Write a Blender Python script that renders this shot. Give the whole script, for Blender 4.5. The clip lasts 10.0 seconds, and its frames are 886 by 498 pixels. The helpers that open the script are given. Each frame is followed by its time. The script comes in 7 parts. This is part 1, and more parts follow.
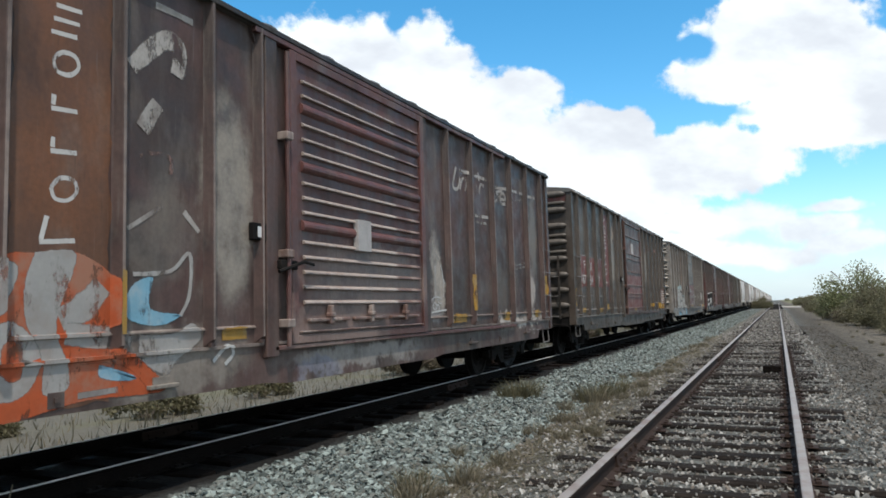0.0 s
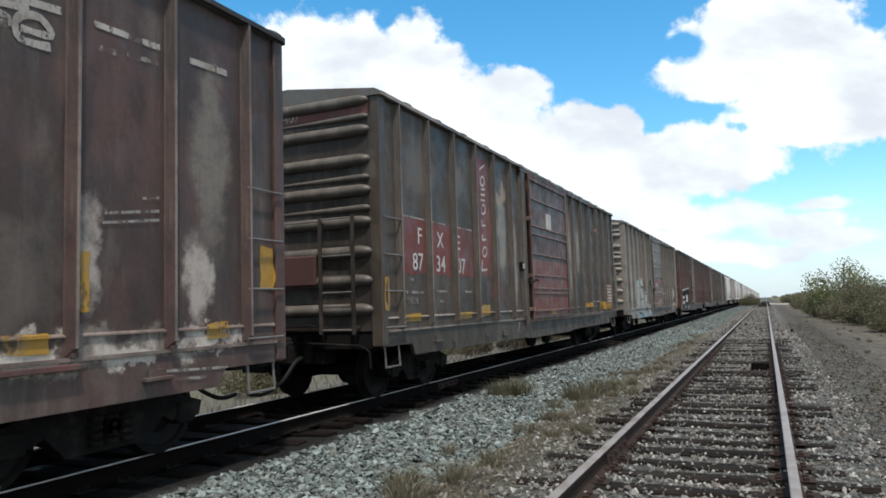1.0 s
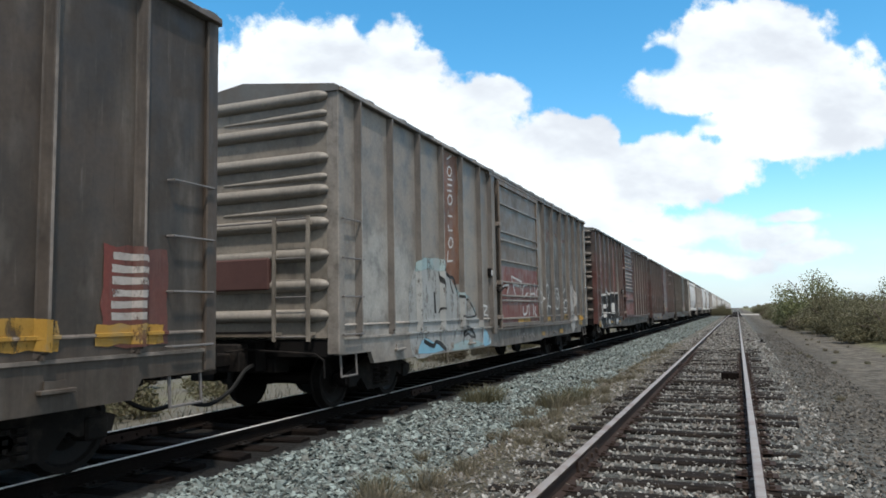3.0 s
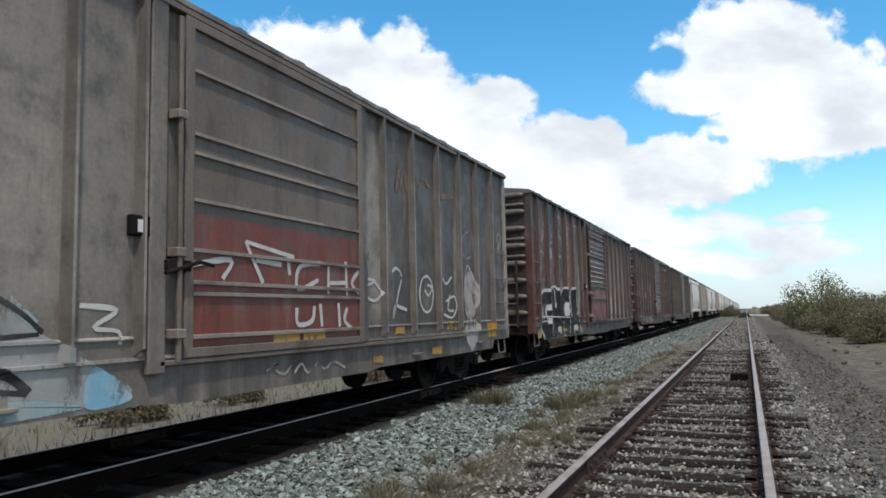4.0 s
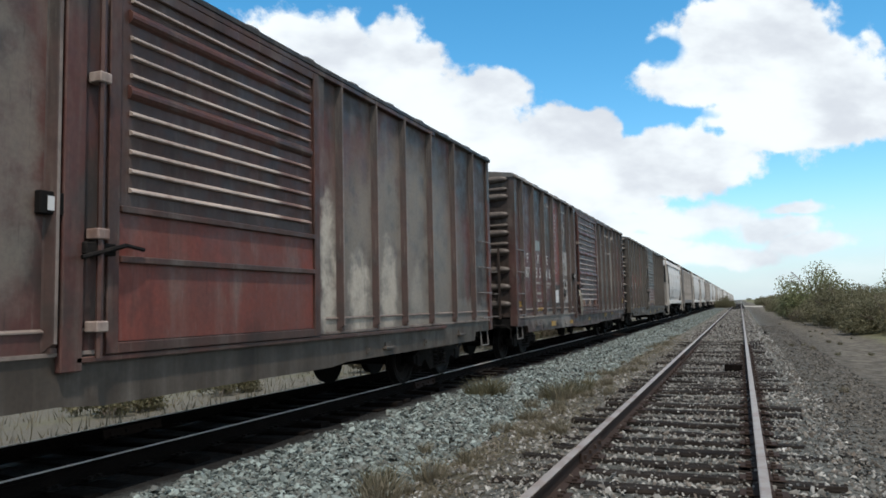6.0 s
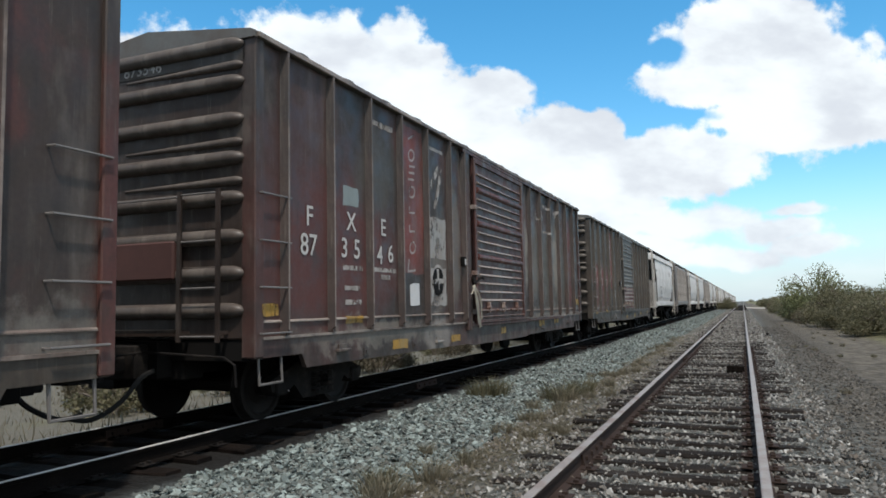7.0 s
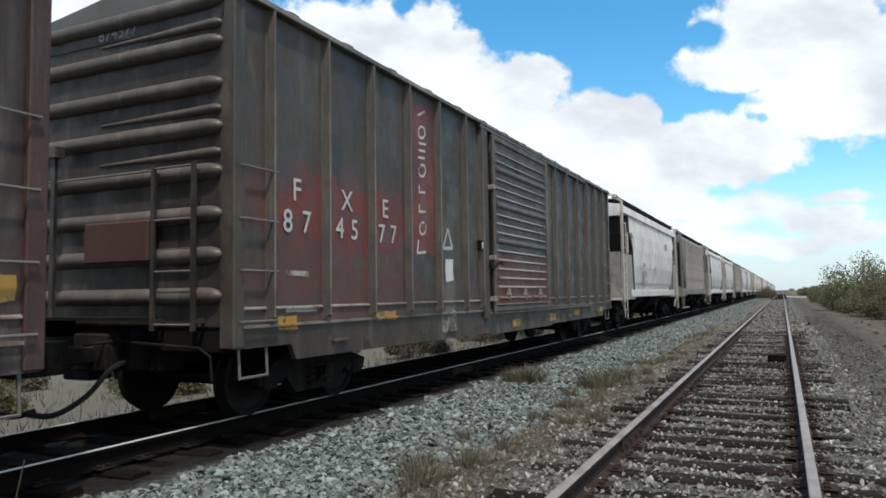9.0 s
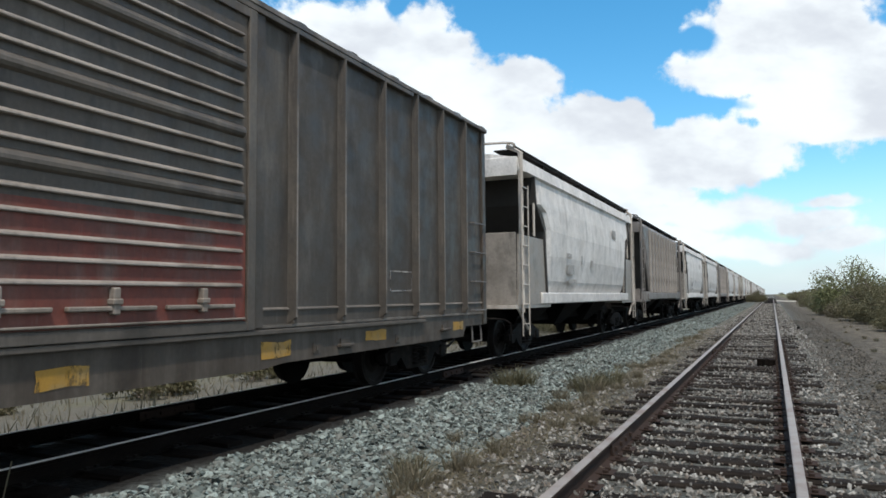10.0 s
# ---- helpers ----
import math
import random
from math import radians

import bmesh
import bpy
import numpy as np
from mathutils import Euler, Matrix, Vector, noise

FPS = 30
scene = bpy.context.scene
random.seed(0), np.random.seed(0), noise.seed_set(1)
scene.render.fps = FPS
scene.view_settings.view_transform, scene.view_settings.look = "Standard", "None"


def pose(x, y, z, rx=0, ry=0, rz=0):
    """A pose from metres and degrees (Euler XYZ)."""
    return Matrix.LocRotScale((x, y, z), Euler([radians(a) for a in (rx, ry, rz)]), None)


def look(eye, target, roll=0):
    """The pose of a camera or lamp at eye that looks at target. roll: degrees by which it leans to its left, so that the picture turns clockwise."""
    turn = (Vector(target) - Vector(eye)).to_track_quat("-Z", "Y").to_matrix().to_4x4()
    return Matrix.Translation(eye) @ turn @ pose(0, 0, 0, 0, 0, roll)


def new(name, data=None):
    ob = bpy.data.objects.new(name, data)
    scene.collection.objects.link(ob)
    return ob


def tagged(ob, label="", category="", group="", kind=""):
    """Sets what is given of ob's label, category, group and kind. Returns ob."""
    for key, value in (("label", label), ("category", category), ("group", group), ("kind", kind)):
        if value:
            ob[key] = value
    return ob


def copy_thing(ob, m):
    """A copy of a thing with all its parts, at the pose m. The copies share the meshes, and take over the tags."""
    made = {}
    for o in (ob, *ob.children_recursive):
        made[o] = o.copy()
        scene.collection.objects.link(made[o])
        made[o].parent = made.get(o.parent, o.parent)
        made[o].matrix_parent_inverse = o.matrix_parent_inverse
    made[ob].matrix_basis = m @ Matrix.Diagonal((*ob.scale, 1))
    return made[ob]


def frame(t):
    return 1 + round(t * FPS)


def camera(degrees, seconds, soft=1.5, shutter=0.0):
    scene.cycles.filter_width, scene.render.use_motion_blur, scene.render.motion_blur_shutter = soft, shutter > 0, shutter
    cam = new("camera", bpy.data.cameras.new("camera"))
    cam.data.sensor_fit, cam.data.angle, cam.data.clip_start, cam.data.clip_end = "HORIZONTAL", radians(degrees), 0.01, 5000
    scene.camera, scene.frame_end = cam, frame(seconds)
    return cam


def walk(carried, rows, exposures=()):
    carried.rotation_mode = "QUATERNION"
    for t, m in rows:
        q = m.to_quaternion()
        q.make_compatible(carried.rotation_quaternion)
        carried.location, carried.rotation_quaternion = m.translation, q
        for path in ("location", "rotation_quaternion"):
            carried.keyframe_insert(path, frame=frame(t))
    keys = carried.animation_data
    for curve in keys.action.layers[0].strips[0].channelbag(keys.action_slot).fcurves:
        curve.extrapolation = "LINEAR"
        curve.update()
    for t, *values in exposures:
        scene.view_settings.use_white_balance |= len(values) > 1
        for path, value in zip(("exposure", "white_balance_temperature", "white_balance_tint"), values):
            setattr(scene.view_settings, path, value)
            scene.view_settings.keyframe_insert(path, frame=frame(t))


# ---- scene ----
import collections

cam = camera(63.46, 10.0, soft=1.7)
PATH = [
    (0, pose(0.000, 0.000, 1.290, 94.82, 1.63, 25.03)),
    (0.5, pose(-0.010, -0.000, 1.297, 94.84, 1.49, 24.67)),
    (1, pose(-0.004, -0.004, 1.299, 94.64, 1.78, 24.23)),
    (1.5, pose(-0.000, -0.024, 1.304, 95.15, 1.73, 23.95)),
    (2, pose(0.001, -0.029, 1.302, 95.28, 1.14, 22.99)),
    (2.5, pose(0.009, -0.024, 1.301, 95.05, 0.99, 22.06)),
    (4, pose(0.014, -0.035, 1.302, 95.29, 1.34, 22.87)),
    (4.5, pose(0.012, -0.018, 1.303, 94.91, 1.34, 22.51)),
    (5, pose(0.001, -0.013, 1.300, 94.82, 1.27, 22.76)),
    (5.5, pose(0.005, -0.012, 1.295, 94.56, 1.29, 22.46)),
    (7, pose(0.011, -0.016, 1.293, 94.63, 1.14, 22.66)),
    (7.1, pose(0.008, -0.016, 1.291, 95.07, 0.81, 22.16)),
    (7.2, pose(0.006, -0.016, 1.288, 95.02, 0.49, 22.07)),
    (7.3, pose(0.003, -0.015, 1.286, 95.47, 0.16, 22.67)),
    (7.4, pose(0.001, -0.015, 1.283, 96.01, -0.16, 22.91)),
    (7.5, pose(-0.002, -0.015, 1.281, 96.09, -0.49, 23.65)),
    (7.6, pose(-0.007, -0.014, 1.282, 95.86, -0.28, 24.20)),
    (7.7, pose(-0.013, -0.013, 1.283, 96.00, -0.08, 24.68)),
    (7.8, pose(-0.018, -0.011, 1.283, 95.91, 0.13, 25.21)),
    (7.9, pose(-0.024, -0.010, 1.284, 95.92, 0.33, 25.51)),
    (8, pose(-0.029, -0.009, 1.285, 95.35, 0.54, 26.80)),
    (8.1, pose(-0.031, -0.012, 1.285, 93.32, 0.40, 27.32)),
    (8.2, pose(-0.033, -0.015, 1.285, 92.84, 0.25, 27.47)),
    (8.3, pose(-0.035, -0.019, 1.285, 94.11, 0.11, 26.04)),
    (8.4, pose(-0.037, -0.022, 1.285, 94.27, -0.04, 25.52)),
    (8.5, pose(-0.039, -0.025, 1.285, 94.10, -0.18, 25.31)),
    (8.7, pose(-0.037, -0.025, 1.283, 94.17, 0.22, 25.12)),
    (9, pose(-0.035, -0.024, 1.279, 93.66, 0.83, 25.33)),
    (9.5, pose(-0.029, -0.019, 1.286, 93.79, 0.54, 25.01)),
    (10, pose(-0.032, -0.026, 1.286, 93.80, 0.45, 24.66)),
]
walk(cam, PATH, [(0, 0.0), (2.5, 0.0), (4, -0.08), (5.5, -0.14), (8, -0.08), (10, -0.10)])

# ---- world, sun ----
def nd(nt, kind, ins=(), operation="", use_clamp=False, interpolation_type="", noise_dimensions=""):
    n = nt.nodes.new(kind)
    if operation:
        n.operation = operation
    if use_clamp:
        n.use_clamp = True
    if interpolation_type:
        n.interpolation_type = interpolation_type
    if noise_dimensions:
        n.noise_dimensions = noise_dimensions
    for k, v in (ins.items() if isinstance(ins, dict) else enumerate(ins)):
        if v is None:
            continue
        if isinstance(v, bpy.types.NodeSocket):
            nt.links.new(v, n.inputs[k])
        else:
            n.inputs[k].default_value = v
    return n


def mth(nt, op, a, b=None, c=None, clamp=False):
    return nd(nt, "ShaderNodeMath", [a, b, c], operation=op, use_clamp=clamp).outputs[0]


def vmth(nt, op, a, b=None):
    n = nd(nt, "ShaderNodeVectorMath", [a, b], operation=op)
    return n.outputs["Value"] if op in ("LENGTH", "DOT_PRODUCT") else n.outputs["Vector"]


def mixc(nt, fac, a, b, mode="MIX"):
    n = nt.nodes.new("ShaderNodeMix")
    n.data_type, n.blend_type = "RGBA", mode
    for k, v in ((0, fac), (6, a), (7, b)):
        if isinstance(v, bpy.types.NodeSocket):
            nt.links.new(v, n.inputs[k])
        else:
            n.inputs[k].default_value = v if k == 0 else (*v, 1) if len(v) == 3 else v
    return n.outputs[2]


def smooth(nt, v, lo, hi, a=0.0, b=1.0):
    return nd(nt, "ShaderNodeMapRange", [v, lo, hi, a, b], interpolation_type="SMOOTHSTEP").outputs[0]


def fbm(nt, vec, scale, detail=4, rough=0.55):
    return nd(nt, "ShaderNodeTexNoise", {"Vector": vec, "Scale": scale, "Detail": detail, "Roughness": rough}).outputs[0]


SUN_EL, SUN_AZ = 64.0, 142.0     # height, and bearing clockwise from +y
SKY = 0.15
CLOUD = 1.06
ALB = 0.70       # scales most base colours down, keeping shade deep under the bright sky


def blobs(nt, uv, rows):
    """The least scaled distance from uv to any of the ellipses (u, v, ru, rv)."""
    best = None
    for u, v, ru, rv in rows:
        q = vmth(nt, "MULTIPLY", vmth(nt, "SUBTRACT", uv, (u, v, 0)), (1 / ru, 1 / rv, 0))
        d = vmth(nt, "LENGTH", q)
        best = d if best is None else nd(nt, "ShaderNodeMath", [best, d, 0.25], operation="SMOOTH_MIN").outputs[0]
    return best


def build_world():
    w = bpy.data.worlds.new("sky")
    scene.world = w
    w.use_nodes = True
    nt = w.node_tree
    nt.nodes.clear()
    sky = nt.nodes.new("ShaderNodeTexSky")
    sky.sky_type, sky.sun_disc = "NISHITA", False
    sky.sun_elevation, sky.sun_rotation = radians(SUN_EL), radians(SUN_AZ)
    sky.air_density, sky.dust_density, sky.ozone_density = 1.0, 0.4, 3.0
    d = nd(nt, "ShaderNodeTexCoord").outputs["Generated"]
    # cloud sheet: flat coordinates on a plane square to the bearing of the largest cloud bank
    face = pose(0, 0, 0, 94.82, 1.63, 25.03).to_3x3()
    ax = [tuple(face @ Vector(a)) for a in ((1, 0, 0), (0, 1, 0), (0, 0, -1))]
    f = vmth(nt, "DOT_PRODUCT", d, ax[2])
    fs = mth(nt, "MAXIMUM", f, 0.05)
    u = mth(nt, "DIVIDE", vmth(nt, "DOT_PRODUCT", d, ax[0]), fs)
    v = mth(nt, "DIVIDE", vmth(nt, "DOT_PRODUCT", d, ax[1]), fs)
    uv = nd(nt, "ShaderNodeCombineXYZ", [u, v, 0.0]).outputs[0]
    warp = nd(nt, "ShaderNodeTexNoise", {"Vector": uv, "Scale": 7.0, "Detail": 5.0, "Roughness": 0.55})
    off = vmth(nt, "MULTIPLY", vmth(nt, "SUBTRACT", warp.outputs["Color"], (0.5, 0.5, 0.5)), (0.07, 0.06, 0))
    uvw = vmth(nt, "ADD", uv, off)
    puff = nd(nt, "ShaderNodeTexVoronoi", {"Vector": uvw, "Scale": 17.0}).outputs["Distance"]
    puff2 = nd(nt, "ShaderNodeTexVoronoi", {"Vector": uvw, "Scale": 41.0}).outputs["Distance"]
    fuzz = mth(nt, "SUBTRACT", fbm(nt, uv, 38, 5, 0.6), 0.5)
    bumps = mth(nt, "ADD", mth(nt, "MULTIPLY", mth(nt, "SUBTRACT", puff, 0.42), 0.26), mth(nt, "MULTIPLY", mth(nt, "SUBTRACT", puff2, 0.42), 0.16))
    edge = mth(nt, "ADD", bumps, mth(nt, "MULTIPLY", fuzz, 0.62))
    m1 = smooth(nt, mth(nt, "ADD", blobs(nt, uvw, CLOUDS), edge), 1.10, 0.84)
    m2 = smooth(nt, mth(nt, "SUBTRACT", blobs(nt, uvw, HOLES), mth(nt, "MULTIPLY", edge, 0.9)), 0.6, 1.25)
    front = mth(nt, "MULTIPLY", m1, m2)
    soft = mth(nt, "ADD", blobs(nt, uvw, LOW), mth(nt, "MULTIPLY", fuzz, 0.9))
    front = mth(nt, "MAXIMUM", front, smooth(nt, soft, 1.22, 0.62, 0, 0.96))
    # thin veil low down, and scattered clouds over the rest of the sky
    sep = nd(nt, "ShaderNodeSeparateXYZ", [d])
    up = mth(nt, "MAXIMUM", sep.outputs[2], 0.0)
    flat = nd(nt, "ShaderNodeCombineXYZ", [mth(nt, "DIVIDE", sep.outputs[0], mth(nt, "ADD", up, 0.15)),
                                           mth(nt, "DIVIDE", sep.outputs[1], mth(nt, "ADD", up, 0.15)), 0.0]).outputs[0]
    veil = mth(nt, "MULTIPLY", smooth(nt, fbm(nt, vmth(nt, "MULTIPLY", uv, (1.0, 3.0, 1.0)), 5, 5), 0.42, 0.75),
               smooth(nt, v, 0.08, -0.02, 0, 0.35))
    low = smooth(nt, up, 0.16, 0.0, 0.0, 0.72)
    rest = smooth(nt, fbm(nt, flat, 1.1, 6, 0.6), 0.38, 0.54)
    side = smooth(nt, f, 0.35, 0.6)
    cl = mth(nt, "ADD", mth(nt, "MULTIPLY", front, side), mth(nt, "MULTIPLY", rest, mth(nt, "SUBTRACT", 1.0, side)), clamp=True)
    cl = mth(nt, "MAXIMUM", cl, mth(nt, "MULTIPLY", veil, side))
    shade = smooth(nt, fbm(nt, vmth(nt, "MULTIPLY", uv, (1.0, 1.8, 1.0)), 4.5, 5), 0.34, 0.58, 0.80, 1.08)
    white = nd(nt, "ShaderNodeCombineColor", [mth(nt, "MULTIPLY", shade, 0.935 * CLOUD), mth(nt, "MULTIPLY", shade, 1.0 * CLOUD),
                                              mth(nt, "MULTIPLY", mth(nt, "ADD", mth(nt, "MULTIPLY", shade, 0.85), 0.16), 1.04 * CLOUD)]).outputs[0]
    hsv = nd(nt, "ShaderNodeHueSaturation", {"Hue": 0.485, "Saturation": 1.32, "Value": 1.45, "Color": sky.outputs[0]})
    blue = mixc(nt, 1.0, hsv.outputs[0], (SKY, SKY, SKY), "MULTIPLY")
    blue = mixc(nt, low, blue, (0.56, 0.77, 0.95))
    bg = nd(nt, "ShaderNodeBackground", [mixc(nt, cl, blue, white), 1.0])
    out = nd(nt, "ShaderNodeOutputWorld")
    nt.links.new(bg.outputs[0], out.inputs[0])


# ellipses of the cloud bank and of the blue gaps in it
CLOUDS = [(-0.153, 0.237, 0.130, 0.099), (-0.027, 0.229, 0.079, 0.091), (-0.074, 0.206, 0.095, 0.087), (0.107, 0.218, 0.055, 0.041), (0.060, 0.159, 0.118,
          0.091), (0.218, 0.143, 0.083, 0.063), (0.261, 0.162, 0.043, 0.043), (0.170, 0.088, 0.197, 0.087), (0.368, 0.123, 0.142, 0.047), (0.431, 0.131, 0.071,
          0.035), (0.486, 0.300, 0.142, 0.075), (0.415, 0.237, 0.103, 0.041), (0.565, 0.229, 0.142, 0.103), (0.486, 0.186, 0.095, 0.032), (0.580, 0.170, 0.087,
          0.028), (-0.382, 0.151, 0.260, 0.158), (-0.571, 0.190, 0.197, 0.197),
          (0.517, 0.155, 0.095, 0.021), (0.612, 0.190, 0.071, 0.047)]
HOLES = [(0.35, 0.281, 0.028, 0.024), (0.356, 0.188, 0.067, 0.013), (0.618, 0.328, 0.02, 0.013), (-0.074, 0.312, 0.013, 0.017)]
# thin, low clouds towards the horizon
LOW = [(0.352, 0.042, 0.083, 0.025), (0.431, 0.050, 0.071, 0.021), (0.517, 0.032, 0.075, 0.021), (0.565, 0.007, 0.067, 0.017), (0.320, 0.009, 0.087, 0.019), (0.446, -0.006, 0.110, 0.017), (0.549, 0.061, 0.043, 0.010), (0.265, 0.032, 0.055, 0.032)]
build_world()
sun = new("sun", bpy.data.lights.new("sun", "SUN"))
sun.data.energy, sun.data.angle, sun.data.color = 4.3, radians(3.0), (1.0, 0.935, 0.86)
sun.matrix_world = look((math.sin(radians(SUN_AZ)) * math.cos(radians(SUN_EL)) * 50, math.cos(radians(SUN_AZ)) * math.cos(radians(SUN_EL)) * 50,
                         math.sin(radians(SUN_EL)) * 50), (0, 0, 0))


# ---- materials ----
def material(name):
    m = bpy.data.materials.new(name)
    m.use_nodes = True
    nt = m.node_tree
    nt.nodes.clear()
    b = nd(nt, "ShaderNodeBsdfPrincipled")
    o = nd(nt, "ShaderNodeOutputMaterial")
    nt.links.new(b.outputs[0], o.inputs[0])
    return m, nt, b


def bump(nt, b, h, strength=0.3, dist=0.02):
    n = nd(nt, "ShaderNodeBump", {"Strength": strength, "Distance": dist, "Height": h})
    nt.links.new(n.outputs[0], b.inputs["Normal"])


def plain(name, col, rough=0.6, metal=0.0, vary=0.25, scale=8.0, dirt=None, bumpy=0.1, island=False, worn=0.0):
    """Coloured surface with blotches, fine grain and a dirt colour."""
    m, nt, b = material(name)
    co = nd(nt, "ShaderNodeTexCoord").outputs["Object"]
    n1, n2 = fbm(nt, co, scale, 5), fbm(nt, co, scale * 9, 3)
    k = mth(nt, "ADD", mth(nt, "MULTIPLY", mth(nt, "SUBTRACT", n1, 0.5), 2 * vary), mth(nt, "MULTIPLY", mth(nt, "SUBTRACT", n2, 0.5), vary))
    if island:
        r = nd(nt, "ShaderNodeNewGeometry").outputs["Random Per Island"]
    else:
        r = nd(nt, "ShaderNodeObjectInfo").outputs["Random"]
    k = mth(nt, "ADD", k, mth(nt, "MULTIPLY", mth(nt, "SUBTRACT", r, 0.5), vary * (1.6 if island else 0.5)))
    hs = nd(nt, "ShaderNodeHueSaturation", {"Value": mth(nt, "MULTIPLY", mth(nt, "ADD", k, 1.0), ALB), "Color": (*col, 1)}).outputs[0]
    if dirt:
        hs = mixc(nt, smooth(nt, fbm(nt, co, scale * 0.6, 6, 0.65), 0.45, 0.68), hs, dirt)
    nt.links.new(hs, b.inputs["Base Color"])
    b.inputs["Roughness"].default_value, b.inputs["Metallic"].default_value = rough, metal
    b.inputs["Specular IOR Level"].default_value = 0.12 if max(col) < 0.05 else 0.35
    if bumpy:
        bump(nt, b, n2, bumpy, 0.01)
    if worn:
        # thin paint that has flaked away in places and thins out at its edges
        fade = nd(nt, "ShaderNodeAttribute")
        fade.attribute_name = "fade"
        flake = fbm(nt, vmth(nt, "MULTIPLY", co, (1.0, 1.0, 0.5)), 4.5, 7, 0.72)
        rim = mth(nt, "ADD", mth(nt, "SUBTRACT", 1.0, fade.outputs["Fac"]), mth(nt, "MULTIPLY", mth(nt, "SUBTRACT", n2, 0.5), 0.7))
        a = mth(nt, "MULTIPLY", smooth(nt, rim, 0.08, 0.5), smooth(nt, flake, worn - 0.07, worn + 0.08))
        nt.links.new(mth(nt, "MULTIPLY", a, 0.95), b.inputs["Alpha"])
    return m


def paint(name, base, rust=(0.075, 0.05, 0.042), dust=(0.2, 0.19, 0.175), smears=(), wear=0.55, chalk=0.35, rough=0.50, low=True):
    """Weathered car paint: blotches, downward streaks, rust and given smears (y, z, ry, rz, colour, amount)."""
    m, nt, b = material(name)
    co = nd(nt, "ShaderNodeTexCoord").outputs["Object"]
    sp = nd(nt, "ShaderNodeSeparateXYZ", [co])
    rnd = nd(nt, "ShaderNodeObjectInfo").outputs["Random"]
    big = fbm(nt, vmth(nt, "MULTIPLY", co, (1.0, 1.0, 0.75)), 0.9, 5, 0.6)
    streak = fbm(nt, vmth(nt, "MULTIPLY", co, (1.9, 1.9, 0.22)), 1.6, 7, 0.62)
    fine = fbm(nt, co, 22, 4, 0.6)
    mid = fbm(nt, co, 3.5, 6, 0.65)
    c = mixc(nt, smooth(nt, big, 0.40, 0.58, 0, wear + 0.3), base, rust)
    c = mixc(nt, smooth(nt, mid, 0.5, 0.75, 0, 0.5), c, rust)
    c = mixc(nt, smooth(nt, streak, 0.5, 0.78, 0, chalk), c, dust)
    cloudy = fbm(nt, vmth(nt, "MULTIPLY", co, (1.3, 1.3, 0.55)), 1.5, 4, 0.6)
    c = mixc(nt, smooth(nt, cloudy, 0.54, 0.70, 0, 0.30), c, dust)
    c = mixc(nt, smooth(nt, cloudy, 0.46, 0.32, 0, 0.55), c, tuple(0.5 * q for q in rust))
    yz = nd(nt, "ShaderNodeCombineXYZ", [sp.outputs[1], sp.outputs[2], 0.0]).outputs[0]
    wob = vmth(nt, "MULTIPLY", vmth(nt, "SUBTRACT", nd(nt, "ShaderNodeTexNoise", {"Vector": co, "Scale": 3.0, "Detail": 6.0, "Roughness": 0.65}).outputs["Color"],
                                    (0.5, 0.5, 0.5)), (0.5, 0.9, 0))
    yw = vmth(nt, "ADD", yz, wob)
    for y, z, ry, rz, col, amt in smears:
        d = blobs(nt, yw, [(y, z, ry, rz)])
        a = mth(nt, "MULTIPLY", smooth(nt, d, 1.1, 0.55, 0, amt), smooth(nt, mid, 0.3, 0.55, 0.45, 1.0))
        c = mixc(nt, a, c, col)
    scratch = fbm(nt, vmth(nt, "MULTIPLY", co, (9.0, 9.0, 0.7)), 2.0, 5, 0.7)
    c = mixc(nt, smooth(nt, scratch, 0.58, 0.74, 0, 0.3), c, dust)
    c = mixc(nt, smooth(nt, scratch, 0.42, 0.28, 0, 0.45), c, tuple(0.45 * q for q in rust))
    # dust thrown up from the track and grain
    if low:
        c = mixc(nt, mth(nt, "MULTIPLY", smooth(nt, sp.outputs[2], 1.7, 0.6, 0, 0.2), smooth(nt, streak, 0.35, 0.65)), c, dust)
    v = mth(nt, "ADD", mth(nt, "ADD", mth(nt, "MULTIPLY", mth(nt, "SUBTRACT", fine, 0.5), 0.6), mth(nt, "MULTIPLY", mth(nt, "SUBTRACT", mid, 0.5), 0.9)), mth(nt, "ADD", 0.90, mth(nt, "MULTIPLY", rnd, 0.14)))
    c = nd(nt, "ShaderNodeHueSaturation", {"Value": mth(nt, "MULTIPLY", v, 0.83), "Color": mixc(nt, 1.0, c, (1.03, 0.96, 0.89), "MULTIPLY")}).outputs[0]
    nt.links.new(c, b.inputs["Base Color"])
    nt.links.new(smooth(nt, mid, 0.3, 0.7, rough - 0.12, rough + 0.2), b.inputs["Roughness"])
    b.inputs["Specular IOR Level"].default_value = 0.38
    h = mth(nt, "ADD", mth(nt, "MULTIPLY", fbm(nt, co, 1.3, 3), 1.6), mth(nt, "MULTIPLY", fine, 0.06))
    bump(nt, b, h, 0.35, 0.03)
    return m


